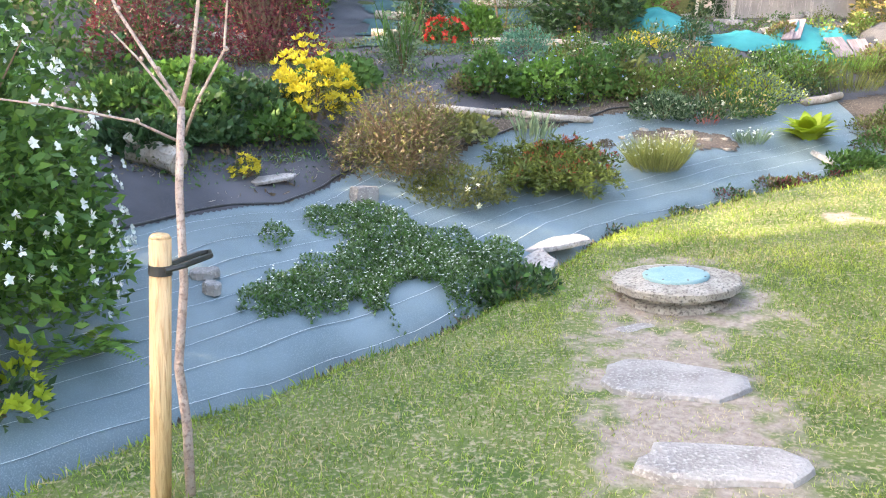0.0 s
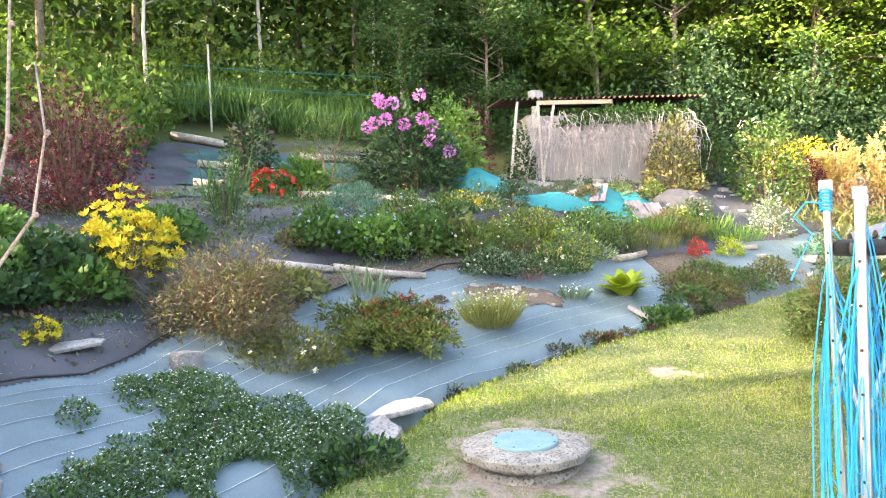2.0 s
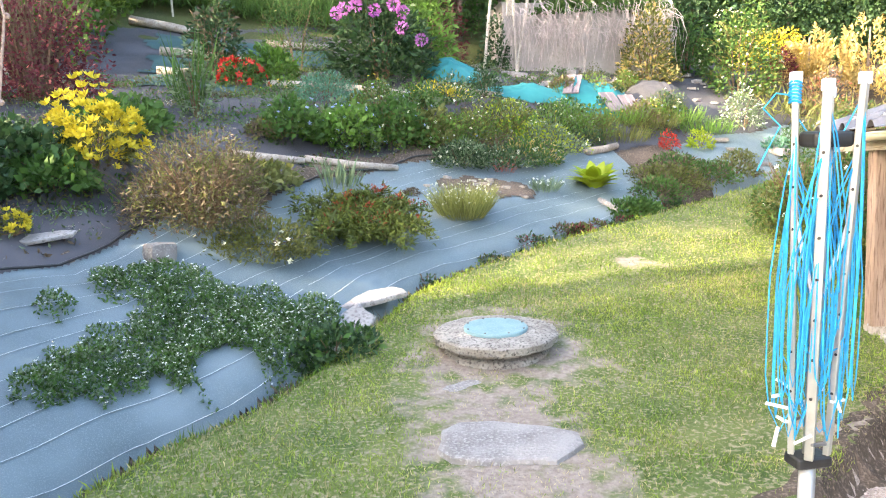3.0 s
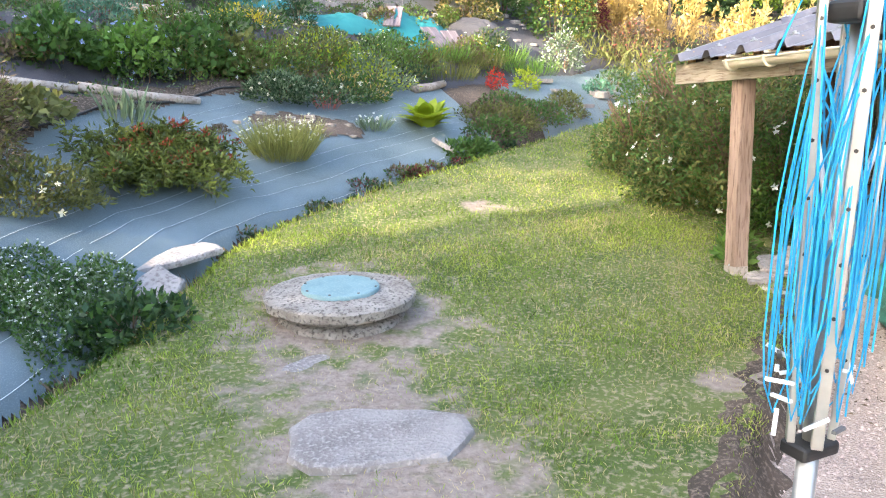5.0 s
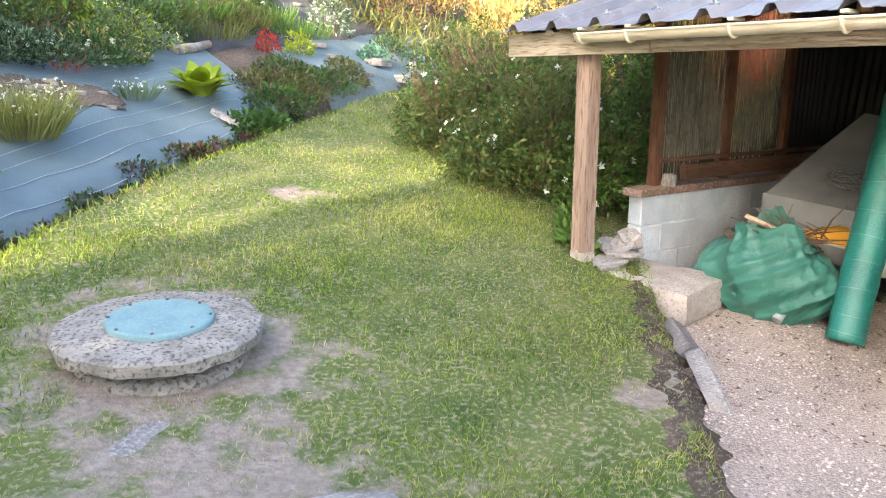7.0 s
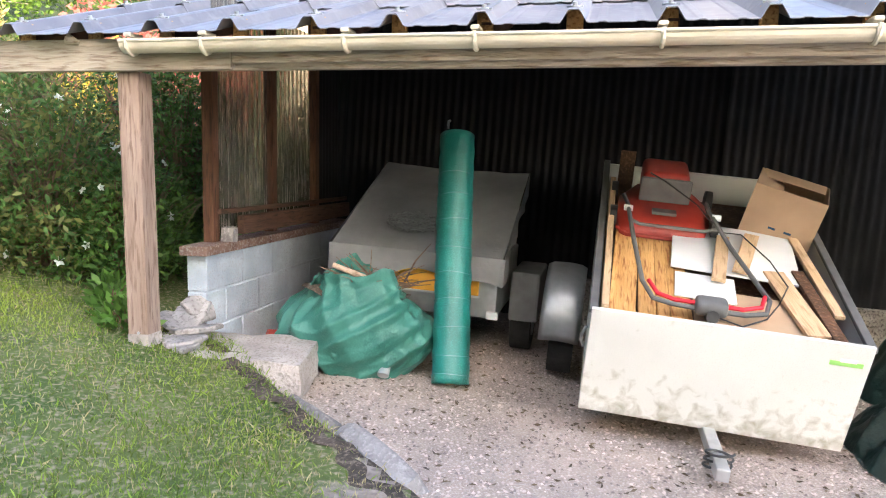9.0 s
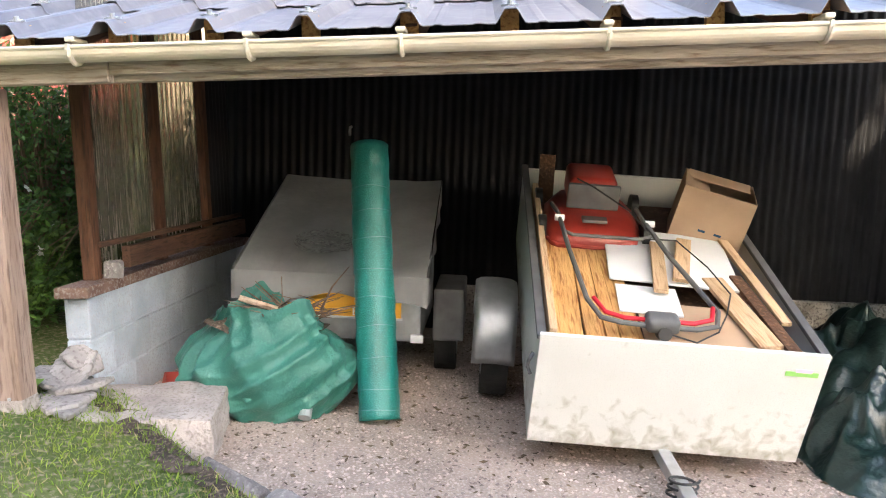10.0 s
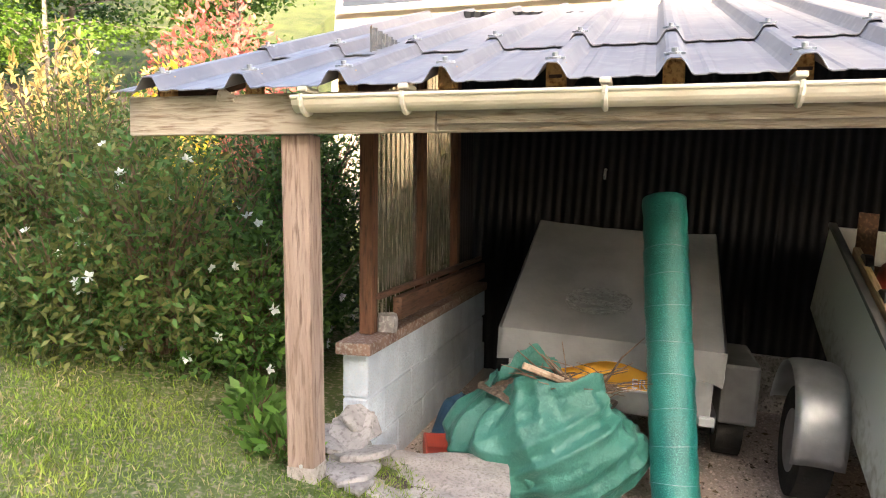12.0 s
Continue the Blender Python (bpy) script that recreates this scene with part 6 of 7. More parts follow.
def terrace_weeds(name, n, material, leaf, hmax, keep, seed, label, ratio=0.4, up=0.6):
    """Low weeds and litter scattered in patches over the upper fabric."""
    g = np.random.default_rng(seed)
    x, y = g.uniform(-5.0, 6.5, n), g.uniform(5.5, 15.0, n)
    d, _ = side(x, y, TOE_X, TOE_Y)
    c = np.sin(x * 2.9 + seed) * np.sin(y * 3.7 + 1.3 * seed) + 0.6 * np.sin(x * 7.3 - y * 5.1 + seed)
    k = (d > EDGE_W(x) + 0.12) & (d < 6.5) & (c > keep)
    x, y, c = x[k], y[k], c[k]
    z = ground_z(x, y) + 0.015 + hmax * np.clip(c - keep, 0, 1) * g.uniform(0, 1, len(x))
    v, f = leaf_arrays(np.column_stack([x, y, z]), unit(g.normal(size=(len(x), 3)) + np.array([0, 0, up])), leaf * g.uniform(0.5, 1.3, len(x)), ratio)
    tagged(fast_mesh(name, v, f, LM[material]), label, "weeds", kind="stuff")


terrace_weeds("terrace_weeds", 60000, "green", 0.05, 0.16, 0.25, 1, "low green weeds in patches on the terraces")
terrace_weeds("terrace_weeds", 50000, "olive", 0.045, 0.2, 0.3, 2, "low olive weeds in patches on the terraces")
terrace_weeds("terrace_weeds", 34000, "grey", 0.05, 0.14, 0.5, 5, "low grey-green weeds in patches on the terraces")
terrace_weeds("terrace_litter", 45000, "brown", 0.05, 0.03, 0.2, 3, "dry brown leaf litter on the black fabric", 0.5, 0.1)
terrace_weeds("terrace_litter", 14000, "straw", 0.06, 0.03, 0.3, 4, "bleached straw and twigs on the black fabric", 0.1, 0.05)


# ---- young tree and stake ----
def young_tree():
    t = thing("young_tree", pose(-1.38, 2.34, gz(-1.38, 2.34)), "bare young tree with thin budding branches", "tree")
    F = Vector((0.02, 0.31, 1.64))
    part("trunk", tube(BM(), [(0, 0, -0.05), (0.0, 0.05, 0.3), (-0.03, 0.10, 0.55), (0.01, 0.16, 0.9), (0.0, 0.24, 1.3), F], 0.022, 10, 0.016), M["young_bark"], t, smooth=True)
    for pts, r in (([F, F + Vector((-0.10, 0.02, 0.16)), F + Vector((-0.26, 0.05, 0.42)), F + Vector((-0.36, 0.06, 0.75)), F + Vector((-0.40, 0.08, 1.2))], 0.011),
                   ([F, F + Vector((0.06, 0.02, 0.18)), F + Vector((0.13, 0.03, 0.5)), F + Vector((0.15, 0.04, 0.9)), F + Vector((0.17, 0.04, 1.3))], 0.011),
                   ([F - Vector((0, 0, 0.12)), F + Vector((0.09, -0.04, 0.02)), F + Vector((0.24, -0.06, 0.22)), F + Vector((0.29, -0.06, 0.5)), F + Vector((0.26, -0.04, 0.75))], 0.008),
                   ([F - Vector((0, 0, 0.03)), F + Vector((-0.05, -0.02, 0.06)), F + Vector((-0.14, -0.04, 0.2)), F + Vector((-0.24, -0.05, 0.32))], 0.008),
                   ([F - Vector((0, 0, 0.16)), F + Vector((-0.16, -0.1, -0.05)), F + Vector((-0.42, -0.25, 0.03)), F + Vector((-0.85, -0.45, 0.12))], 0.007)):
        part("branch", tube(BM(), pts, r, 7, 0.0035), M["young_bark"], t, smooth=True)
        for k in range(1, len(pts) - 1):
            bmesh_b = BM()
            bmesh.ops.create_uvsphere(bmesh_b, u_segments=6, v_segments=4, radius=0.011, matrix=Matrix.Translation(pts[k] + Vector((0.008, 0, 0.004))))
            part("bud", bmesh_b, M["young_bark"], t)
    s = thing("tree_stake", pose(-1.47, 2.25, gz(-1.50, 2.25), 0, 6, 0), "round pale timber stake beside the young tree", "stake")
    bm = cyl(BM(), (0, 0, -0.1), (0.03, 0.0, 1.16), 0.042, 0.042, 20)
    cyl(bm, (0.03, 0, 1.16), (0.0305, 0, 1.175), 0.042, 0.032, 20)
    part("shaft", bm, M["stake_wood"], s, smooth=True)
    tie = thing("tree_tie", pose(-1.47, 2.25, gz(-1.50, 2.25), 0, 6, 0), "black rubber tie binding the tree to the stake", "tree tie")
    part("band", cyl(BM(), (0.027, 0, 1.015), (0.028, 0, 1.055), 0.046, n=20), M["black"], tie)
    part("strap", tube(BM(), [(0.06, -0.03, 1.04), (0.10, 0.04, 1.045), (0.13, 0.24, 1.045), (0.10, 0.30, 1.045), (0.07, 0.26, 1.045), (0.03, 0.05, 1.04)], 0.012, 6), M["black"], tie)


M["stake_wood"] = wood_mat("peeled_stake_wood", (0.52, 0.34, 0.17), (0.66, 0.46, 0.27), (0.42, 0.25, 0.12), 2)
young_tree()


# ---- folded rotary clothes airer ----
def airer():
    X, Y = 1.62, 2.12
    g0 = gz(X, Y)
    t = thing("rotary_airer", pose(X, Y, g0), "folded rotary clothes airer hung with bright blue cord", "clothes airer")
    b = 0.45 - g0
    part("ground_pole", cyl(BM(), (0, 0, -0.05), (0, 0, b + 0.02), 0.029, n=16), M["galv"], t, smooth=True)
    part("pole", cyl(BM(), (0, 0, b), (0.01, 0.01, 1.58 - g0), 0.021, n=16), M["galv"], t, smooth=True)
    hub = part("head_hub", box(BM(), -0.075, 0.075, -0.05, 0.05, 1.575 - g0, 1.63 - g0, 0.02, segs=3), M["black"], t, "black plastic head")
    bs = part("runner_clamp", box(BM(), -0.07, 0.07, -0.045, 0.045, b - 0.022, b + 0.022, 0.016, segs=3), M["black"], t, "black plastic runner")
    rnd = random.Random(3)
    arms = []
    for i, (ax, ay, tx, ty, top) in enumerate(((-0.055, 0.02, -0.09, 0.05, 1.80), (0.06, -0.02, 0.085, -0.06, 1.79), (-0.03, -0.045, -0.06, -0.075, 1.77), (0.035, 0.05, 0.07, 0.09, 1.75))):
        p, q = Vector((ax, ay, b + 0.02)), Vector((tx, ty, top - g0))
        a = part("arm", box(BM(), -0.0155, 0.0155, -0.011, 0.011, 0, (q - p).length, 0.004, m=Matrix.Translation(p) @ (q - p).to_track_quat('Z', 'Y').to_matrix().to_4x4()), M["alu"], t, "pale aluminium arm")
        part("arm_tip", box(BM(), q.x - 0.018, q.x + 0.018, q.y - 0.014, q.y + 0.014, q.z - 0.01, q.z + 0.03, 0.005), M["white_board"], a)
        for k in range(7):
            h = p + (q - p) * (0.18 + 0.11 * k)
            part("eyelet", cyl(BM(), h + Vector((-0.013, -0.01, 0)), h + Vector((0.013, 0.01, 0)), 0.0055, n=6), M["black"], a)
        arms.append((p, q))
    for i in range(4):
        p, q = arms[i]
        m = p + (q - p) * 0.66
        part("strut", tube(BM(), [(0, 0, b + 0.55), m], 0.008, 6), M["white_board"], t, "white folding strut")
    # loops of cord between the arms, hanging down
    for i in range(46):
        a, c = arms[rnd.randrange(4)], arms[rnd.randrange(4)]
        s = rnd.uniform(0.45, 0.98)
        p0, p1 = a[0] + (a[1] - a[0]) * s, c[0] + (c[1] - c[0]) * (s + rnd.uniform(-0.03, 0.02))
        ang = rnd.uniform(0, 6.28) if i % 3 else (math.pi + rnd.uniform(-0.5, 0.5) if i % 2 else rnd.uniform(-0.5, 0.5))
        out = Vector((math.cos(ang), math.sin(ang), 0)) * rnd.uniform(0.045, 0.125)
        low = b + rnd.uniform(0.08, 0.42)
        sa = Vector((p0.x * 0.8 + out.x * 0.5, p0.y * 0.8 + out.y * 0.5, 0))
        sb = Vector((p1.x * 0.5 + out.x, p1.y * 0.5 + out.y, 0)) + Vector((rnd.uniform(-0.02, 0.02), rnd.uniform(-0.02, 0.02), 0))
        pts = []
        for k in range(19):
            u = k / 18
            h = abs(2 * u - 1)
            e, sd = (p0, sa) if u < 0.5 else (p1, sb)
            drop = min(1.0, (1 - h) * 2.2) ** 0.7
            turn = (sa + sb) / 2
            c = Vector((e.x, e.y, 0)).lerp(sd, drop).lerp(turn, max(0.0, 1 - h * 4.0) ** 2)
            pts.append(Vector((c.x + 0.0015 * math.sin(9 * u + i), c.y, low + (e.z - low) * max(0.0, h * 1.04 - 0.04) ** 0.92)))
        part("cord", tube(BM(), pts, 0.0027, 5), M["cord"], t)
    top = arms[0][1]
    for i in range(7):
        pts = [top + Vector((0.018 * math.cos(a), 0.018 * math.sin(a), -0.07 + 0.011 * i + 0.003 * math.sin(2 * a))) for a in np.linspace(0, 6.28, 12)]
        part("cord_wrap", tube(BM(), pts, 0.0045, 5), M["cord"], t)
    part("loose_end", tube(BM(), [top + Vector((0, 0, -0.05)), top + Vector((-0.07, 0.0, -0.04)), top + Vector((-0.11, 0.01, -0.09)), top + Vector((-0.05, 0.0, -0.15)), top + Vector((-0.10, 0.0, -0.24)), top + Vector((-0.13, 0.0, -0.30))], 0.0032, 5), M["cord"], t)
    for i in range(15):
        a = rnd.uniform(0, 6.28)
        c = Vector((math.cos(a) * rnd.uniform(0.05, 0.15), math.sin(a) * rnd.uniform(0.05, 0.13), b + rnd.uniform(0.08, 0.34)))
        d = Vector((rnd.uniform(-1, 1), rnd.uniform(-1, 1), rnd.uniform(-0.8, 0.3))).normalized()
        part("peg", box(BM(), -0.006, 0.006, -0.005, 0.005, -0.037, 0.037, 0.002, m=Matrix.Translation(c) @ d.to_track_quat('Z', 'Y').to_matrix().to_4x4()), M["white_board"] if i % 4 else M["dark_grey"], t)


M["alu"] = mat("aluminium", (0.38, 0.385, 0.36), (0.52, 0.52, 0.48), 12, 0.40, 0.5)
M["cord"] = mat("blue_cord", (0.015, 0.30, 0.58), (0.04, 0.43, 0.72), 30, 0.5)
airer()


# ---- terraces, tarps and shed above the bank ----
M["log"] = mat("silvered_log", (0.30, 0.25, 0.21), (0.46, 0.41, 0.36), 9, 0.9, bump=0.6, fine=40, c3=(0.22, 0.18, 0.14), rnd=0.12)
M["teal_cloth"] = mat("teal_ground_cloth", (0.025, 0.065, 0.07), (0.05, 0.105, 0.11), 2.0, 0.6, bump=0.15)
M["teal_tarp"] = mat("turquoise_tarp", (0.012, 0.15, 0.165), (0.035, 0.225, 0.235), 2.2, 0.5, bump=0.15)
M["old_board"] = wood_mat("grey_board", (0.16, 0.135, 0.15), (0.25, 0.21, 0.23), (0.11, 0.09, 0.10), 0)
M["rust"] = mat("rusty_corrugated", (0.07, 0.04, 0.035), (0.14, 0.08, 0.06), 4, 0.7, bump=0.2)
M["render"] = mat("old_render", (0.30, 0.275, 0.27), (0.44, 0.41, 0.40), 2.4, 0.92, bump=0.4, fine=30, c3=(0.33, 0.31, 0.29))


def log(x0, y0, x1, y1, r, label="silvery old log edging a terrace"):
    t = tube(BM(), [(x0, y0, gz(x0, y0) + r), ((x0 + x1) / 2 + 0.03, (y0 + y1) / 2, gz((x0 + x1) / 2, (y0 + y1) / 2) + r * 1.1), (x1, y1, gz(x1, y1) + r)], r, 9, r * 0.8)
    tagged(part("log", t, M["log"], smooth=True), label, "log", "terrace logs")


for a in ((-0.75, 11.65, 0.35, 11.7, 0.06), (0.35, 11.55, 1.6, 11.35, 0.06), (-2.4, 12.1, -1.4, 12.2, 0.07), (-3.4, 15.3, -2.0, 15.1, 0.09), (-2.6, 13.6, -1.2, 13.7, 0.08), (-1.05, 8.5, -0.2, 8.55, 0.05), (-0.2, 8.6, 0.9, 8.9, 0.05), (3.75, 10.05, 4.35, 10.4, 0.06), (-4.4, 7.4, -3.0, 7.55, 0.06), (1.9, 11.9, 3.2, 11.6, 0.05), (-5.5, 10.6, -3.8, 10.9, 0.07), (-0.9, 15.0, 0.4, 15.1, 0.08)):
    log(*a)
for i, (x0, x1, y0, y1) in enumerate(((-2.6, -0.9, 11.0, 12.0), (-2.7, -1.0, 12.35, 13.5), (-2.9, 0.3, 13.8, 14.95), (0.2, 1.5, 10.5, 11.25))):
    sheet("teal_cloth_" + "abcd"[i], lambda x, y, d, x0=x0, x1=x1, y0=y0, y1=y1: (x > x0 + 0.1 * np.sin(y * 7)) & (x < x1 + 0.1 * np.sin(y * 5)) & (y > y0) & (y < y1), 0.03, M["teal_cloth"], "dark teal ground cloth on a terrace", 0.08, x0 - 0.3, x1 + 0.3, y0 - 0.2, y1 + 0.2)


def tarp(name, x, y, rx, ry, h, seed, material, label):
    z0 = gz(x, y)

    def f(u, v):
        a = 2 * math.pi * u
        r = v
        px, py = rx * r * math.cos(a), ry * r * math.sin(a)
        k = 1 + 0.2 * noise.noise(Vector((math.cos(a) * 1.4 + seed, math.sin(a) * 1.4, 2)))
        n = noise.noise(Vector((px * 3 + seed, py * 3, seed)))
        z = h * (1 - r * r) * (1 + 0.25 * n) + 0.04 * abs(noise.noise(Vector((px * 7, py * 7, seed))))
        return (px * k, py * k, gz(x + px * k, y + py * k) - z0 + 0.03 + max(0, z))
    tagged(part(name, cloth_grid(f, 44, 14), material, at=pose(x, y, z0), smooth=True), label, "tarpaulin", "tarpaulins")


tarp("turquoise_tarp", 2.35, 12.9, 0.55, 0.5, 0.34, 2, M["teal_tarp"], "turquoise tarpaulin folded over a mound")
tarp("turquoise_tarp", 3.3, 11.9, 0.7, 0.4, 0.16, 4, M["teal_tarp"], "turquoise tarpaulin lying on the black fabric")
tarp("turquoise_tarp", 4.75, 12.0, 0.95, 0.55, 0.28, 6, M["teal_tarp"], "turquoise tarpaulin over a heap, held by boards")
tarp("dark_sheet", 6.0, 12.3, 0.7, 0.5, 0.35, 9, M["fabric_black"], "dark sheet over a heap of stones")
for i, (x, y, l, rz, ry) in enumerate(((4.05, 11.75, 0.55, 62, -34), (4.75, 11.45, 0.5, 100, -38), (5.05, 11.45, 0.5, 95, -40), (5.3, 11.5, 0.45, 92, -36), (5.55, 11.55, 0.42, 88, -30))):
    for k in range(2):
        tagged(part("old_board", box(BM(), 0, l, -0.075, 0.075, 0, 0.025, 0.004), M["old_board"], at=pose(x + 0.12 * k, y, gz(x, y) + 0.14, 0, ry, rz)), "weathered grey board leaning on the turquoise tarpaulin", "board", "old boards")
rnd = random.Random(11)
for i in range(70):
    x, y = rnd.uniform(2.6, 7.5), rnd.uniform(12.6, 14.6)
    s = rnd.uniform(0.1, 0.3)
    slab("shed_stone", 200 + i, s, s * 0.7, s * 0.3, on_ground(x, y, 0.0, rnd.uniform(-8, 8), rnd.uniform(-8, 8), rnd.uniform(0, 180)), M["stone"], "flat grey stone weighing down black fabric", "stone", "stones by the shed", n=8)
for i in range(26):
    x, y = rnd.uniform(1.2, 2.4), rnd.uniform(8.45, 8.85)
    s = rnd.uniform(0.05, 0.13)
    slab("bark_bit", 300 + i, s, s * 0.6, s * 0.3, on_ground(x, y, 0.02, 0, 0, rnd.uniform(0, 180)), M["log"] if i % 3 else M["stone"], "small bit of bark or stone in a planting hole", "debris", "planting debris", n=7)
for i in range(12):
    x, y = rnd.uniform(6, 8.2), rnd.uniform(10.2, 11.2)
    s = rnd.uniform(0.15, 0.4)
    slab("far_stone", 340 + i, s, s * 0.5, s * 0.25, on_ground(x, y, 0.02, 0, 0, rnd.uniform(0, 180)), M["stone"], "flat pale stone on the far fabric", "stone", "far stones", n=8)
tagged(sheet("soil_strip", lambda x, y, d: (np.abs(d - EDGE_W(x) - 0.12) < 0.16 + 0.05 * np.sin(x * 6)) & (x > -0.9) & (x < 1.7), 0.03, M["dark_soil"], "strip of bare brown soil above the fabric"), category="soil")
tagged(sheet("planting_hole", lambda x, y, d: (np.hypot((x - 1.95) / 0.62, (y - 8.62) / 0.24) < 1 + 0.15 * np.sin(x * 19)), 0.036, M["dark_soil"], "patch of brown bark mulch in the fabric"), category="soil")


def shed():
    bx, by = 3.25, 14.05
    z = 2.72
    rz = -4
    t = thing("garden_shed", pose(bx, by, z, 0, 0, rz), "old low shed with rusty corrugated roof, overhung by dry stems", "shed")
    Wd, H, D = 3.75, 1.42, 2.2
    part("front_wall", box(BM(), 0.35, Wd, 0.25, 0.40, -0.25, H - 0.2, 0.02), M["render"], t)
    part("end_wall", box(BM(), 0.35, 0.5, 0.40, D, -0.25, H - 0.15, 0.02), M["render"], t)
    part("end_wall", box(BM(), Wd - 0.15, Wd, 0.40, D, -0.25, H - 0.15, 0.02), M["render"], t)
    part("back_wall", box(BM(), 0.5, Wd - 0.15, D - 0.15, D, -0.25, H, 0.02), M["render"], t)
    n = 260
    v, f = [], []
    for y, zz in ((0.0, H + 0.10), (D + 0.15, H + 0.30)):
        for i in range(n + 1):
            x = -0.2 + (Wd + 0.25) * i / n
            v.append((x, y, zz + 0.028 * math.sin(i * 2 * math.pi / 7)))
    o = pydata("roof_sheet", v, [(i, i + 1, n + 2 + i, n + 1 + i) for i in range(n)], [M["rust"]], t, smooth=True, label="rusty corrugated roof")
    part("fascia", box(BM(), 0.5, 2.0, 0.02, 0.06, H - 0.02, H + 0.06, 0.005), M["post_wood"], t)
    for x, lean in ((0.02, 0.06), (0.42, 0.32), (0.75, -0.05)):
        part("prop", tube(BM(), [(x + lean - 0.15, 0.0, -0.2), (x + 0.1, 0.05, H + 0.05)], 0.028, 8), M["birch"], t, "thin pale prop")
    part("white_post", box(BM(), 0.42, 0.58, 0.14, 0.22, H - 0.45, H - 0.02, 0.01), M["birch"], t)
    g = np.random.default_rng(33)
    bm = BM()
    for i in range(430):
        x = g.uniform(0.45, Wd - 0.1)
        z0, z1 = H * g.uniform(0.42, 0.92), g.uniform(-0.1, 0.75)
        if z1 > z0 - 0.2:
            z1 = z0 - 0.3
        y = -g.uniform(0.0, 0.22)
        w = g.uniform(-0.12, 0.12, 4)
        tube(bm, [(x, 0.14 + y * 0.3, z0), (x + w[0], y, z0 - (z0 - z1) * 0.15), (x + w[0] + w[1], y - 0.05, (z0 + z1) / 2), (x + w[0] + w[1] + w[2], y, z1)], 0.007, 4, 0.003)
    o = part("dry_stem_curtain", bm, M["dry_stem"], t, "curtain of whitish dry climber stems")
    p, d = mound(2600, 1.75, 0.35, 0.42, 5, 0.3)
    p = p + np.array([2.1, 0.12, H - 0.42])
    vv, ff = leaf_arrays(p, unit(d + g.normal(size=p.shape)), g.uniform(0.05, 0.11, len(p)), 0.5)
    fast_mesh("ivy", vv, ff, LM["green"], t, "green climber leaves under the eaves")
    p, d = mound(700, 0.35, 0.35, 1.3, 6, 0.3)
    vv, ff = leaf_arrays(p + np.array([0.2, 0.1, -0.1]), unit(d + g.normal(size=p.shape)), g.uniform(0.05, 0.1, len(p)), 0.5)
    fast_mesh("ivy", vv, ff, LM["dark"], t)


M["dry_stem"] = mat("pale_dry_stem", (0.36, 0.31, 0.31), (0.54, 0.48, 0.47), 8, 0.9, rnd=-0.2)
shed()
slab("roof_rock", 400, 0.28, 0.22, 0.16, pose(3.78, 14.25, 4.26, 0, 0, 20), M["stone"], "pale rock holding down the shed roof", "rock", n=9)
tagged(part("net_pole", cyl(BM(), (-2.81, 16.5, gz(-2.81, 16.5) - 0.05), (-2.83, 16.5, gz(-2.81, 16.5) + 1.85), 0.022, n=8), M["birch"]), "thin pale upright pole for netting", "pole")
for k in range(3):
    tagged(part("net_line", tube(BM(), [(-3.4, 16.5, gz(-2.81, 16.5) + 0.6 + 0.4 * k), (-1.5, 16.6, gz(-2.81, 16.5) + 0.45 + 0.42 * k), (0.9, 16.8, gz(-2.81, 16.5) + 0.35 + 0.42 * k)], 0.008, 4), M["teal_tarp"]), "thin teal netting line strung between poles", "netting line", "netting lines")
st_ = thing("tree_stump", on_ground(-3.1, 5.75), "weathered grey hollow stump at the terrace edge", "stump")
part("wood", tube(BM(), [(0.2, 0, 0.05), (0, 0.02, 0.12), (-0.25, 0.02, 0.16)], 0.13, 11, 0.10), M["log"], st_)
part("stub", tube(BM(), [(-0.15, -0.02, 0.2), (-0.2, -0.1, 0.3)], 0.05, 8, 0.04), M["log"], st_)


# ---- woodland beyond the garden ----
def forest_tree(name, h, r, n, leaf, material, label, seed, trunk=0.11, base=0.25, pale=False):
    t = thing(name, pose(0, 0, -100), label, "tree", "woodland trees")
    g = np.random.default_rng(seed)
    bm = tube(BM(), [(0, 0, -0.4), (0.05, 0.03, h * 0.3), (0.12 * g.normal(), 0.1, h * 0.6), (0.15 * g.normal(), 0.1 * g.normal(), h * 0.95)], trunk, 9, 0.02)
    part("trunk", bm, M["birch"] if pale else M["bark"], t, smooth=True)
    bm = BM()
    P, Wy = [], []
    for i in range(46):
        a, s = g.uniform(0, 6.28), base + (1 - base) * g.uniform() ** 0.8
        reach = r * (1.05 - 0.75 * abs(s - 0.45)) * g.uniform(0.5, 1.1)
        p0 = np.array([0.1 * s, 0.05, h * s * 0.9])
        e = np.array([math.cos(a) * reach, math.sin(a) * reach, h * s + 0.25 * reach * g.uniform(-0.3, 0.8)])
        tube(bm, [p0, (p0 + e) / 2 + np.array([0, 0, 0.12 * reach]), e], 0.03, 5, 0.006)
        m = n // 46
        c = p0 + (e - p0) * g.uniform(0.45, 1.05, (m, 1))
        P.append(c + g.normal(size=(m, 3)) * np.array([0.30, 0.30, 0.14]) * (0.5 + 0.3 * r))
        Wy.append(unit(g.normal(size=(m, 3)) * np.array([1, 1, 0.5]) + np.array([0, 0, -0.15])))
    part("limb_framework", bm, M["bark"], t)
    P, Wy = np.concatenate(P), np.concatenate(Wy)
    v, f = leaf_arrays(P, Wy, leaf * g.uniform(0.6, 1.3, len(P)), 0.55)
    fast_mesh("crown", v, f, LM[material], t)
    return t


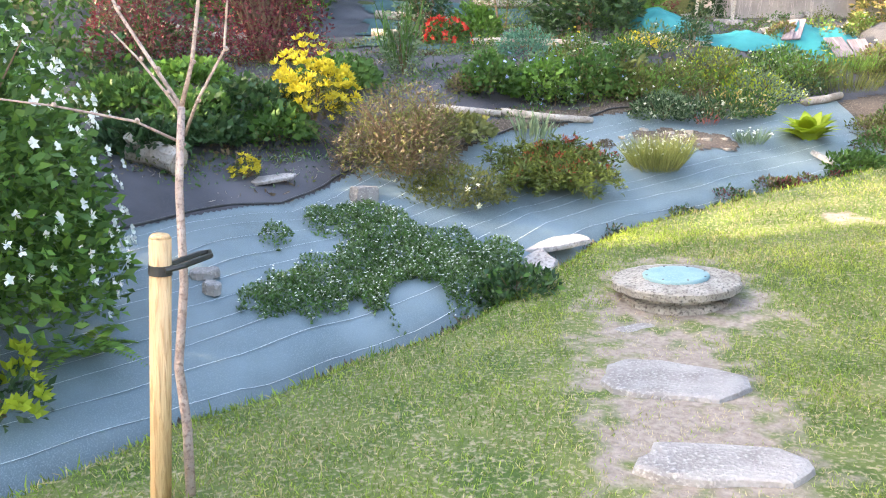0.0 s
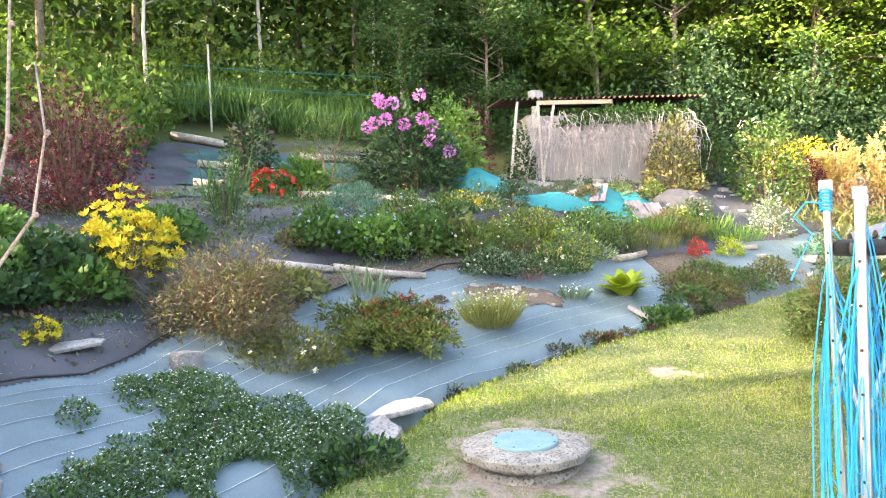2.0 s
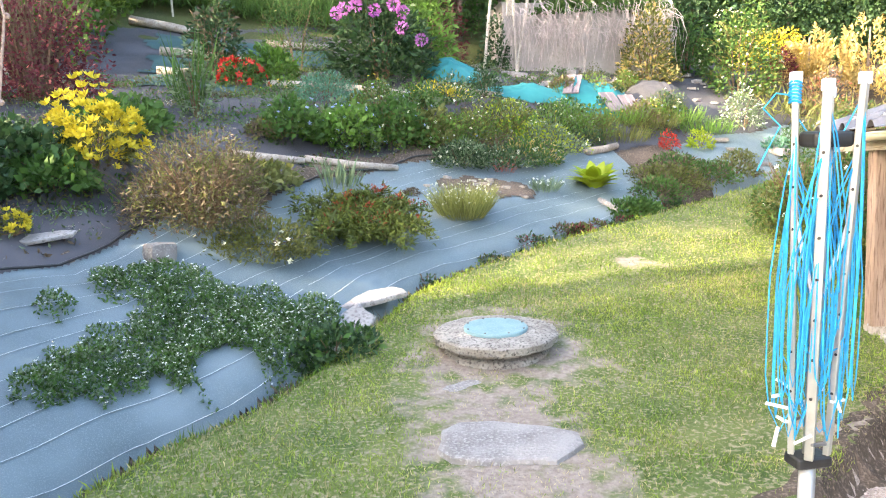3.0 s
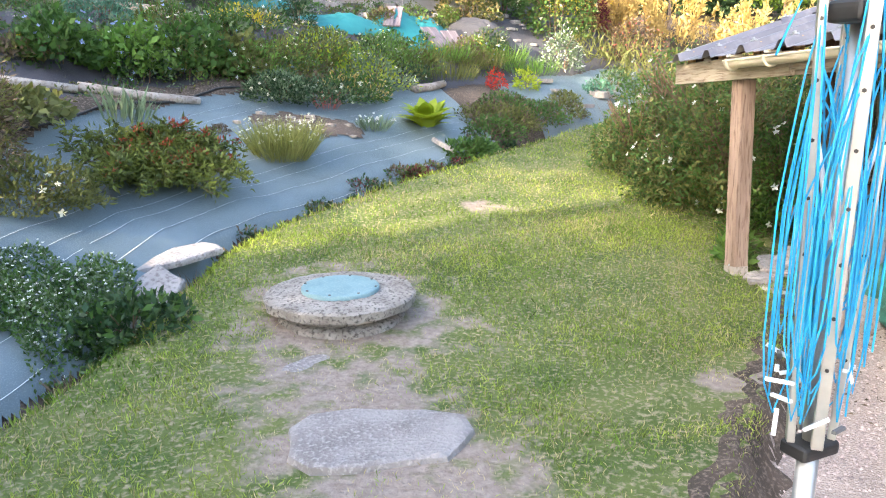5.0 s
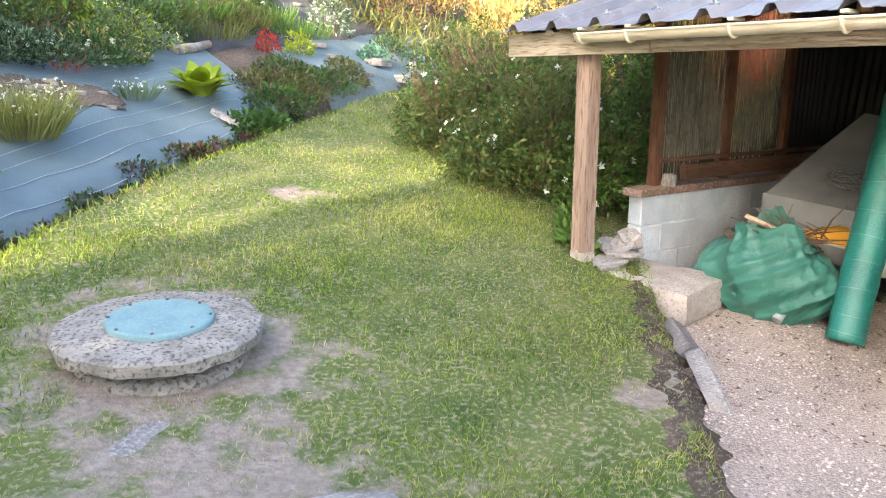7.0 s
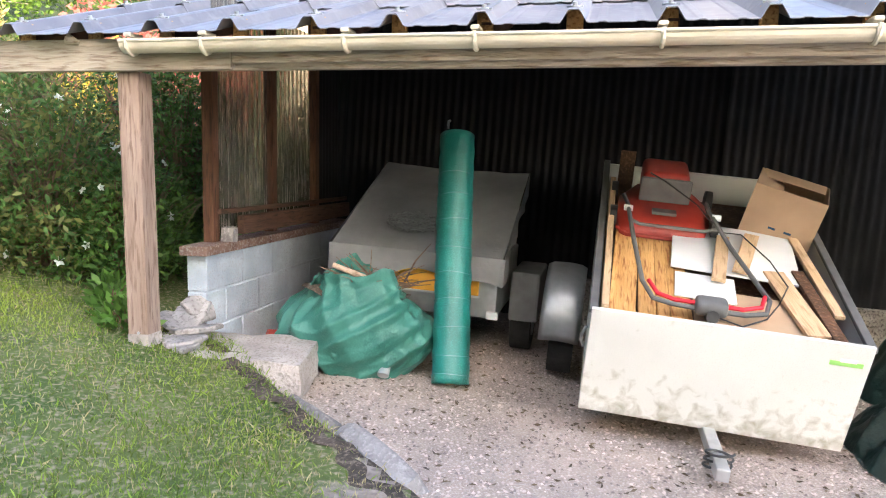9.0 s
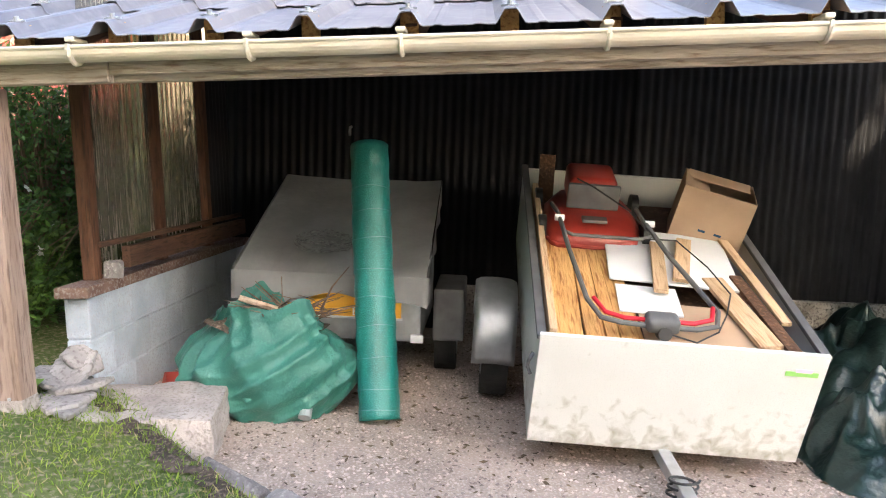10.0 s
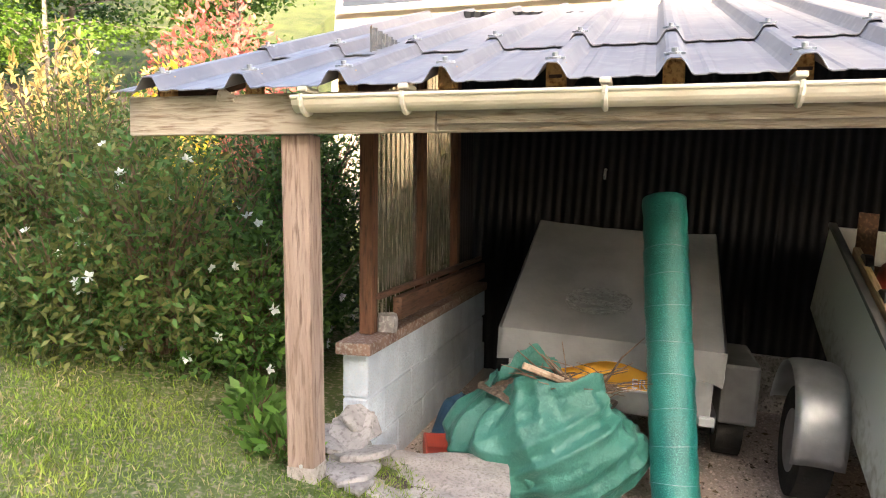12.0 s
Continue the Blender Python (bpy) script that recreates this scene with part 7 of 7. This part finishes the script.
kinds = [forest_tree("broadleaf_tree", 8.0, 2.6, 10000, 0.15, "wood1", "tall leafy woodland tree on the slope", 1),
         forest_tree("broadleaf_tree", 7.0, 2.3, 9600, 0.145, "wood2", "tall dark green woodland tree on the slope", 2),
         forest_tree("broadleaf_tree", 6.5, 2.5, 10400, 0.145, "wood3", "woodland tree on the slope with leaves coloured a sunlit yellow-green", 3),
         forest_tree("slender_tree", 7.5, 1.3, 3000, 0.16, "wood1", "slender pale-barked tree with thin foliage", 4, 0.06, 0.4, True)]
spots = [(0, -9.5, 15.5, 1.0), (1, -7.2, 13.6, 0.9), (0, -6.6, 17.5, 1.0), (1, -5.2, 20, 1.1), (3, -4.2, 16.9, 0.85), (0, -3.6, 21.5, 1.15), (3, -2.0, 19.5, 1.0), (1, -1.2, 22.5, 1.2), (0, 0.4, 21.0, 1.05), (3, 0.9, 19.2, 0.8),
         (1, 2.1, 18.6, 0.72), (2, 2.9, 21.6, 1.1), (1, 4.2, 19.2, 0.95), (2, 5.2, 21.0, 1.1), (2, 7.0, 19.6, 1.05), (0, 7.9, 22.3, 1.2), (2, 9.2, 19.6, 1.0), (0, 10.8, 20.4, 1.1), (2, 12.6, 18.6, 1.0), (1, 13.6, 21.3, 1.2),
         (0, 15.5, 17.6, 1.05), (2, 17.5, 18.8, 1.1), (1, 19.0, 15.0, 1.0), (0, 20.5, 11.5, 1.1), (2, 16.5, 14.0, 0.8), (1, -11.5, 12.0, 1.0), (1, 6.2, 25.0, 1.4), (0, 11.0, 25.0, 1.4), (0, 0.6, 26.0, 1.4), (1, -7.0, 24.0, 1.4), (1, 16.0, 24.0, 1.5),
         (1, 3.4, 17.4, 0.6), (1, 1.4, 17.2, 0.55), (1, 20.5, 20.0, 1.3),
         ]
# an unseen line of trees added to the west, whose tops shade the garden
for x, y, top in ((-13.5, -7.5, 10.2), (-13.0, -5.0, 11.6), (-14.5, -2.6, 12.2), (-13.2, -0.6, 11.2), (-14.0, 1.3, 12.2), (-12.9, 3.9, 6.45), (-14.2, 6.45, 12.0), (-13.6, 8.8, 10.8), (-15.5, -0.2, 10.6), (-16.2, 1.3, 12.4), (-16.0, 7.0, 12.0)):
    spots.append((0 if len(spots) % 2 else 1, x, y, max(0.3, (top - gz(x, y)) / 8.0)))
# one more unseen tree: below its added crown a slit lets sun patches through
kinds.append(forest_tree("broadleaf_tree", 1.0, 0.52, 12000, 0.026, "wood1", "unseen tall tree added so its high leafy crown breaks the sun into patches", 9, 0.03, 0.02))
HIGH = (-13.6, 3.75, 9.35)
used = set()
for i, (k, x, y, s) in enumerate(spots):
    m = pose(x, y, gz(x, y), 0, 0, (i * 137) % 360) @ Matrix.Diagonal((s, s, s, 1))
    if k not in used:
        kinds[k].matrix_world = m
        used.add(k)
    else:
        o = copy_thing(kinds[k], Matrix.Identity(4))
        o.matrix_world = m
high = kinds[4]
high.matrix_world = pose(*HIGH) @ Matrix.Diagonal((5.2, 5.2, 5.2, 1))
part("bole", tube(BM(), [(0, 0, (gz(HIGH[0], HIGH[1]) - HIGH[2] - 0.3) / 5.2), (0.02, 0.01, -0.3), (0, 0, 0.05)], 0.032, 9, 0.03), M["bark"], high)
# undergrowth along the wood's edge
g = np.random.default_rng(77)


def stuff_leaves(name, n, area, hmin, hmax, leaf, material, label, up=0.4, ratio=0.5, cat="undergrowth"):
    x = g.uniform(area[0], area[1], n)
    y = g.uniform(area[2], area[3], n)
    c = np.sin(x * 1.7 + y * 0.9) * np.sin(y * 2.1 - x * 0.6)
    h = hmin + (hmax - hmin) * np.clip(0.5 + 0.5 * c + 0.25 * g.normal(size=n), 0, 1)
    z = ground_z(x, y) + h * g.uniform(0.05, 1, n) ** 0.7
    v, f = leaf_arrays(np.column_stack([x, y, z]), unit(g.normal(size=(n, 3)) + np.array([0, 0, up])), leaf * g.uniform(0.6, 1.3, n), ratio)
    o = fast_mesh(name, v, f, LM[material])
    return tagged(o, label, cat, kind="stuff")


stuff_leaves("undergrowth", 22000, (-13, -3.4, 12.0, 19), 0.3, 1.5, 0.17, "wood1", "dark leafy undergrowth at the edge of the wood")
stuff_leaves("undergrowth", 8000, (-4.5, 3.0, 16.8, 20), 0.5, 1.9, 0.12, "wood1", "leafy green undergrowth at the edge of the wood")
# the dark leaf colour here paints the shaded recess under the trees
stuff_leaves("undergrowth", 22000, (7.5, 19, 16.0, 19.5), 0.4, 3.4, 0.13, "dark", "leafy undergrowth behind the shrubs, coloured dark as in shade")
stuff_leaves("undergrowth", 5000, (3.0, 8.5, 16.6, 19), 0.5, 2.0, 0.13, "wood2", "dark leafy undergrowth behind the shed")
stuff_leaves("rough_grass", 9000, (-4.6, 0.8, 16.4, 18.6), 0.2, 0.7, 0.55, "green", "tall rough green grass below the wood", 3.0, 0.035, "grass")
stuff_leaves("rough_grass", 7000, (8.0, 17, 8.5, 13), 0.1, 0.5, 0.25, "olive", "rough grass and weeds beyond the carport", 1.5, 0.12, "grass")
stuff_leaves("undergrowth", 7000, (-9.5, -4.2, 6, 13), 0.2, 0.9, 0.11, "wood2", "dark leafy plants on the upper bank")

# distant foliage whose leaf colours already hold the wood's shade and sun
stuff_leaves("wood_canopy", 15000, (-16, 22, 21, 31), 1.0, 9.5, 0.42, "wood2", "foliage of the wood coloured a deep shaded green", 0.0, 0.6, "woodland")
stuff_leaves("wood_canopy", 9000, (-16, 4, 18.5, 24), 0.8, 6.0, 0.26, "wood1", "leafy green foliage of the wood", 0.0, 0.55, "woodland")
stuff_leaves("wood_canopy", 11000, (4, 22, 19, 24), 1.5, 8.0, 0.26, "wood3", "foliage of the wood coloured a sunlit yellow-green", 0.0, 0.55, "woodland")
# house beyond the carport
M["cream_wall"] = mat("cream_wall_paint", (0.40, 0.35, 0.28), (0.48, 0.43, 0.35), 2, 0.85, bump=0.2, fine=40)
# the blue-grey reflection of the sky is put into the pane colour
M["house_glass"] = mat("sky_coloured_glass", (0.045, 0.055, 0.08), (0.065, 0.075, 0.10), 1.2, 0.4, spec=0.3)
hs = thing("house", pose(15.2, 7.28, 0.9, 0, 0, -26), "cream house wall with a wide window beyond the carport", "house")
part("wall", box(BM(), 0, 0.3, -9, 0.3, -1.5, 6.5), M["cream_wall"], hs)
wn_ = part("window", box(BM(), -0.05, -0.004, -8.2, 0.15, 3.36, 5.6, 0.01), M["white_board"], hs, "white window frame")
for y0, y1 in ((-2.65, 0.08), (-5.4, -2.72), (-8.1, -5.47)):
    part("pane", box(BM(), -0.064, -0.053, y0, y1, 3.44, 5.5), M["house_glass"], wn_)
part("sill", box(BM(), -0.14, -0.053, -8.25, 0.2, 3.30, 3.355, 0.01), M["white_board"], wn_)
part("roof", box(BM(), -0.6, 1.2, -9.3, 0.6, 6.5, 6.8, 0.02), M["rust"], hs)

# ---- threads on the fabric ----
def thread(d0, xa, xb, wob):
    """A white thread that keeps its distance from the foot of the bank."""
    pts = []
    for x in np.arange(xa, xb, 0.06):
        y = np.linspace(np.interp(x, TOE_X, TOE_Y), np.interp(x, TOE_X, TOE_Y) + 4.5, 160)
        d, _ = side(np.full(160, x), y, TOE_X, TOE_Y)
        k = np.argmin(np.abs(d - d0 - wob * math.sin(x * 1.9 + d0 * 3)))
        pts.append((x, y[k]))
    p = np.array(pts)
    for _ in range(2):
        p[1:-1] = (p[:-2] + 2 * p[1:-1] + p[2:]) / 4
    q = np.gradient(p, axis=0)
    nrm = np.column_stack([-q[:, 1], q[:, 0]]) / np.linalg.norm(q, axis=1, keepdims=True) * 0.0032
    a, b = p + nrm, p - nrm
    z = lambda r: ground_z(r[:, 0], r[:, 1]) + 0.029 + 0.008 * np.sin(7 * r[:, 0] + 3 * r[:, 1]) * np.sin(4 * r[:, 1] - 2 * r[:, 0])
    zz = np.maximum(z(a), z(b))
    v = np.concatenate([np.column_stack([a, zz]), np.column_stack([b, zz])])
    n = len(p)
    f = np.column_stack([np.arange(n - 1), np.arange(1, n), n + np.arange(1, n), n + np.arange(n - 1)])
    return v, f


V, F, off = [], [], 0
for i, d0 in enumerate(np.arange(0.22, 2.0, 0.18)):
    for xa, xb in ((-4.2, -0.2), (-0.2, 4.1)):
        v, f = thread(d0 + 0.02 * (i % 3), xa, xb, 0.03)
        V.append(v)
        F.append(f + off)
        off += len(v)
o = fast_mesh("fabric_threads", np.concatenate(V), np.concatenate(F), M["white_line"])
tagged(o, "thin white marker threads woven along the weed fabric", "threads", kind="stuff")


# ---- grass and gravel ----
def bare(x, y):
    """How bare the lawn is, from 0 to 1: the worn path by the stones and a few patches."""
    v = np.zeros_like(x)
    for cx, cy, rx, ry in ((0.85, 3.3, 0.55, 1.5), (0.75, 4.4, 0.5, 0.5), (1.2, 4.6, 0.6, 0.30), (1.2, 5.05, 0.62, 0.62), (2.95, 6.6, 0.24, 0.16), (3.0, 3.45, 0.35, 0.25), (2.2, 3.4, 0.4, 0.3), (0.9, 2.2, 0.5, 1.0), (1.9, 2.7, 0.7, 0.35), (2.6, 3.3, 0.6, 0.25)):
        q = np.hypot((x - cx) / rx, (y - cy) / ry)
        v = np.maximum(v, smooth01((1.15 - q) / 0.5))
    n = np.sin(x * 9.1 + 2 * np.sin(y * 5.3)) * np.sin(y * 8.3 + 2 * np.sin(x * 4.1))
    return np.clip(v * (0.9 + 0.45 * n) + 0.12 * (n > 0.5), 0, 1)


def turf(name, n, x0, x1, y0, y1, h, w, seed, label):
    g = np.random.default_rng(seed)
    x, y = g.uniform(x0, x1, n), g.uniform(y0, y1, n)
    d, _ = side(x, y, TOE_X, TOE_Y)
    e, _ = side(x, y, EDGE_X, EDGE_Y)
    keep = (d < 0.05) & (e > 0.03) & (g.uniform(size=n) > 0.80 * bare(x, y)) & (np.hypot(x - 1.17, y - 5.06) > 0.43)
    patch = np.sin(x * 2.3 + 1.2 * np.sin(y * 1.9)) * np.sin(y * 2.9 + x)
    keep &= g.uniform(size=n) < 0.66 + 0.34 * patch
    keep &= ~((np.abs(x - 4.15) < 0.07) & (np.abs(y - 4.8) < 0.07))
    x, y = x[keep], y[keep]
    b = bare(x, y)
    p = np.column_stack([x, y, ground_z(x, y) - 0.004])
    way = unit(g.normal(size=p.shape) * 0.55 + np.array([0, 0, 1]))
    L = h * g.uniform(0.4, 1.15, len(x)) * (1 - 0.4 * b)
    dd, _ = side(x, y, TOE_X, TOE_Y)
    L *= 1 + 0.9 * smooth01((dd + 0.22) / 0.22) * g.uniform(0, 1, len(x))
    dry = g.uniform(size=len(x)) < np.clip(0.16 + 0.5 * b + 0.22 * np.sin(x * 1.3 + y * 2.1) * np.sin(y * 3.1 - x * 2.2) + 0.16 * smooth01((3.6 - y) / 2.0), 0.04, 0.9)
    for m, k, nm in (("grass", ~dry, name), ("drygrass", dry, name + "_dry")):
        v, f = leaf_arrays(p[k], way[k], L[k], w / h, 0.3)
        o = fast_mesh(nm, v, f, LM[m])
        tagged(o, label if m == "grass" else "dry straw-coloured blades among the lawn grass", "grass", kind="stuff")


turf("lawn_grass", 190000, -2.4, 4.6, 1.6, 6.4, 0.040, 0.0048, 1, "short mown green lawn grass with thin patches")
turf("lawn_grass_far", 110000, -0.6, 9.0, 5.4, 10.5, 0.045, 0.008, 2, "mown green lawn grass further up the slope")
turf("lawn_grass_tufts", 30000, -2.4, 4.9, 0.2, 7.4, 0.062, 0.006, 3, "longer tufts of green lawn grass")

# gravel pebbles in the yard
g = np.random.default_rng(9)
n = 26000
x, y = g.uniform(2.0, 6.6, n), g.uniform(0.2, 4.8, n)
e, _ = side(x, y, EDGE_X, EDGE_Y)
k = e < 0.0
x, y = x[k], y[k]
n = len(x)
s = g.uniform(0.0045, 0.0125, n)[:, None]
a = g.uniform(0, 6.28, n)
c = np.column_stack([x, y, np.full(n, -0.239)])
ca, sa = np.cos(a)[:, None], np.sin(a)[:, None]
ux, uy, uz = np.array([[1.0, 0, 0]]), np.array([[0, 1.0, 0]]), np.array([[0, 0, 1.0]])
e1, e2 = ca * ux + sa * uy, -sa * ux + ca * uy
q = np.stack([c + s * e1 * 1.2, c + s * e2 * 0.8, c - s * e1, c - s * e2 * 0.9, c + s * uz * g.uniform(0.5, 1.0, (n, 1)) + 0.3 * s * e1], 1).reshape(-1, 3)
i0 = np.arange(n)[:, None] * 5
f = np.concatenate([i0 + np.array([[0, 1, 4]]), i0 + np.array([[1, 2, 4]]), i0 + np.array([[2, 3, 4]]), i0 + np.array([[3, 0, 4]])])
M["pebble"] = mat("pebble", (0.34, 0.27, 0.235), (0.56, 0.47, 0.42), 3, 0.85, rnd=-0.5)
tagged(fast_mesh("gravel", q, f, M["pebble"]), "loose pinkish grey gravel over the yard", "gravel", kind="stuff")
# dead leaves and bits of twig on the gravel
P = np.column_stack([g.uniform(3.2, 6.4, 1500), g.uniform(1.0, 4.5, 1500), np.full(1500, -0.228)])
e, _ = side(P[:, 0], P[:, 1], EDGE_X, EDGE_Y)
P = P[e < -0.05]
v, f = leaf_arrays(P, unit(g.normal(size=P.shape) * np.array([1, 1, 0.12])), g.uniform(0.015, 0.05, len(P)), 0.35, 0.15)
tagged(fast_mesh("leaf_litter", v, f, LM["brown"]), "dry brown leaves and twigs scattered on the gravel", "leaf litter", kind="stuff")
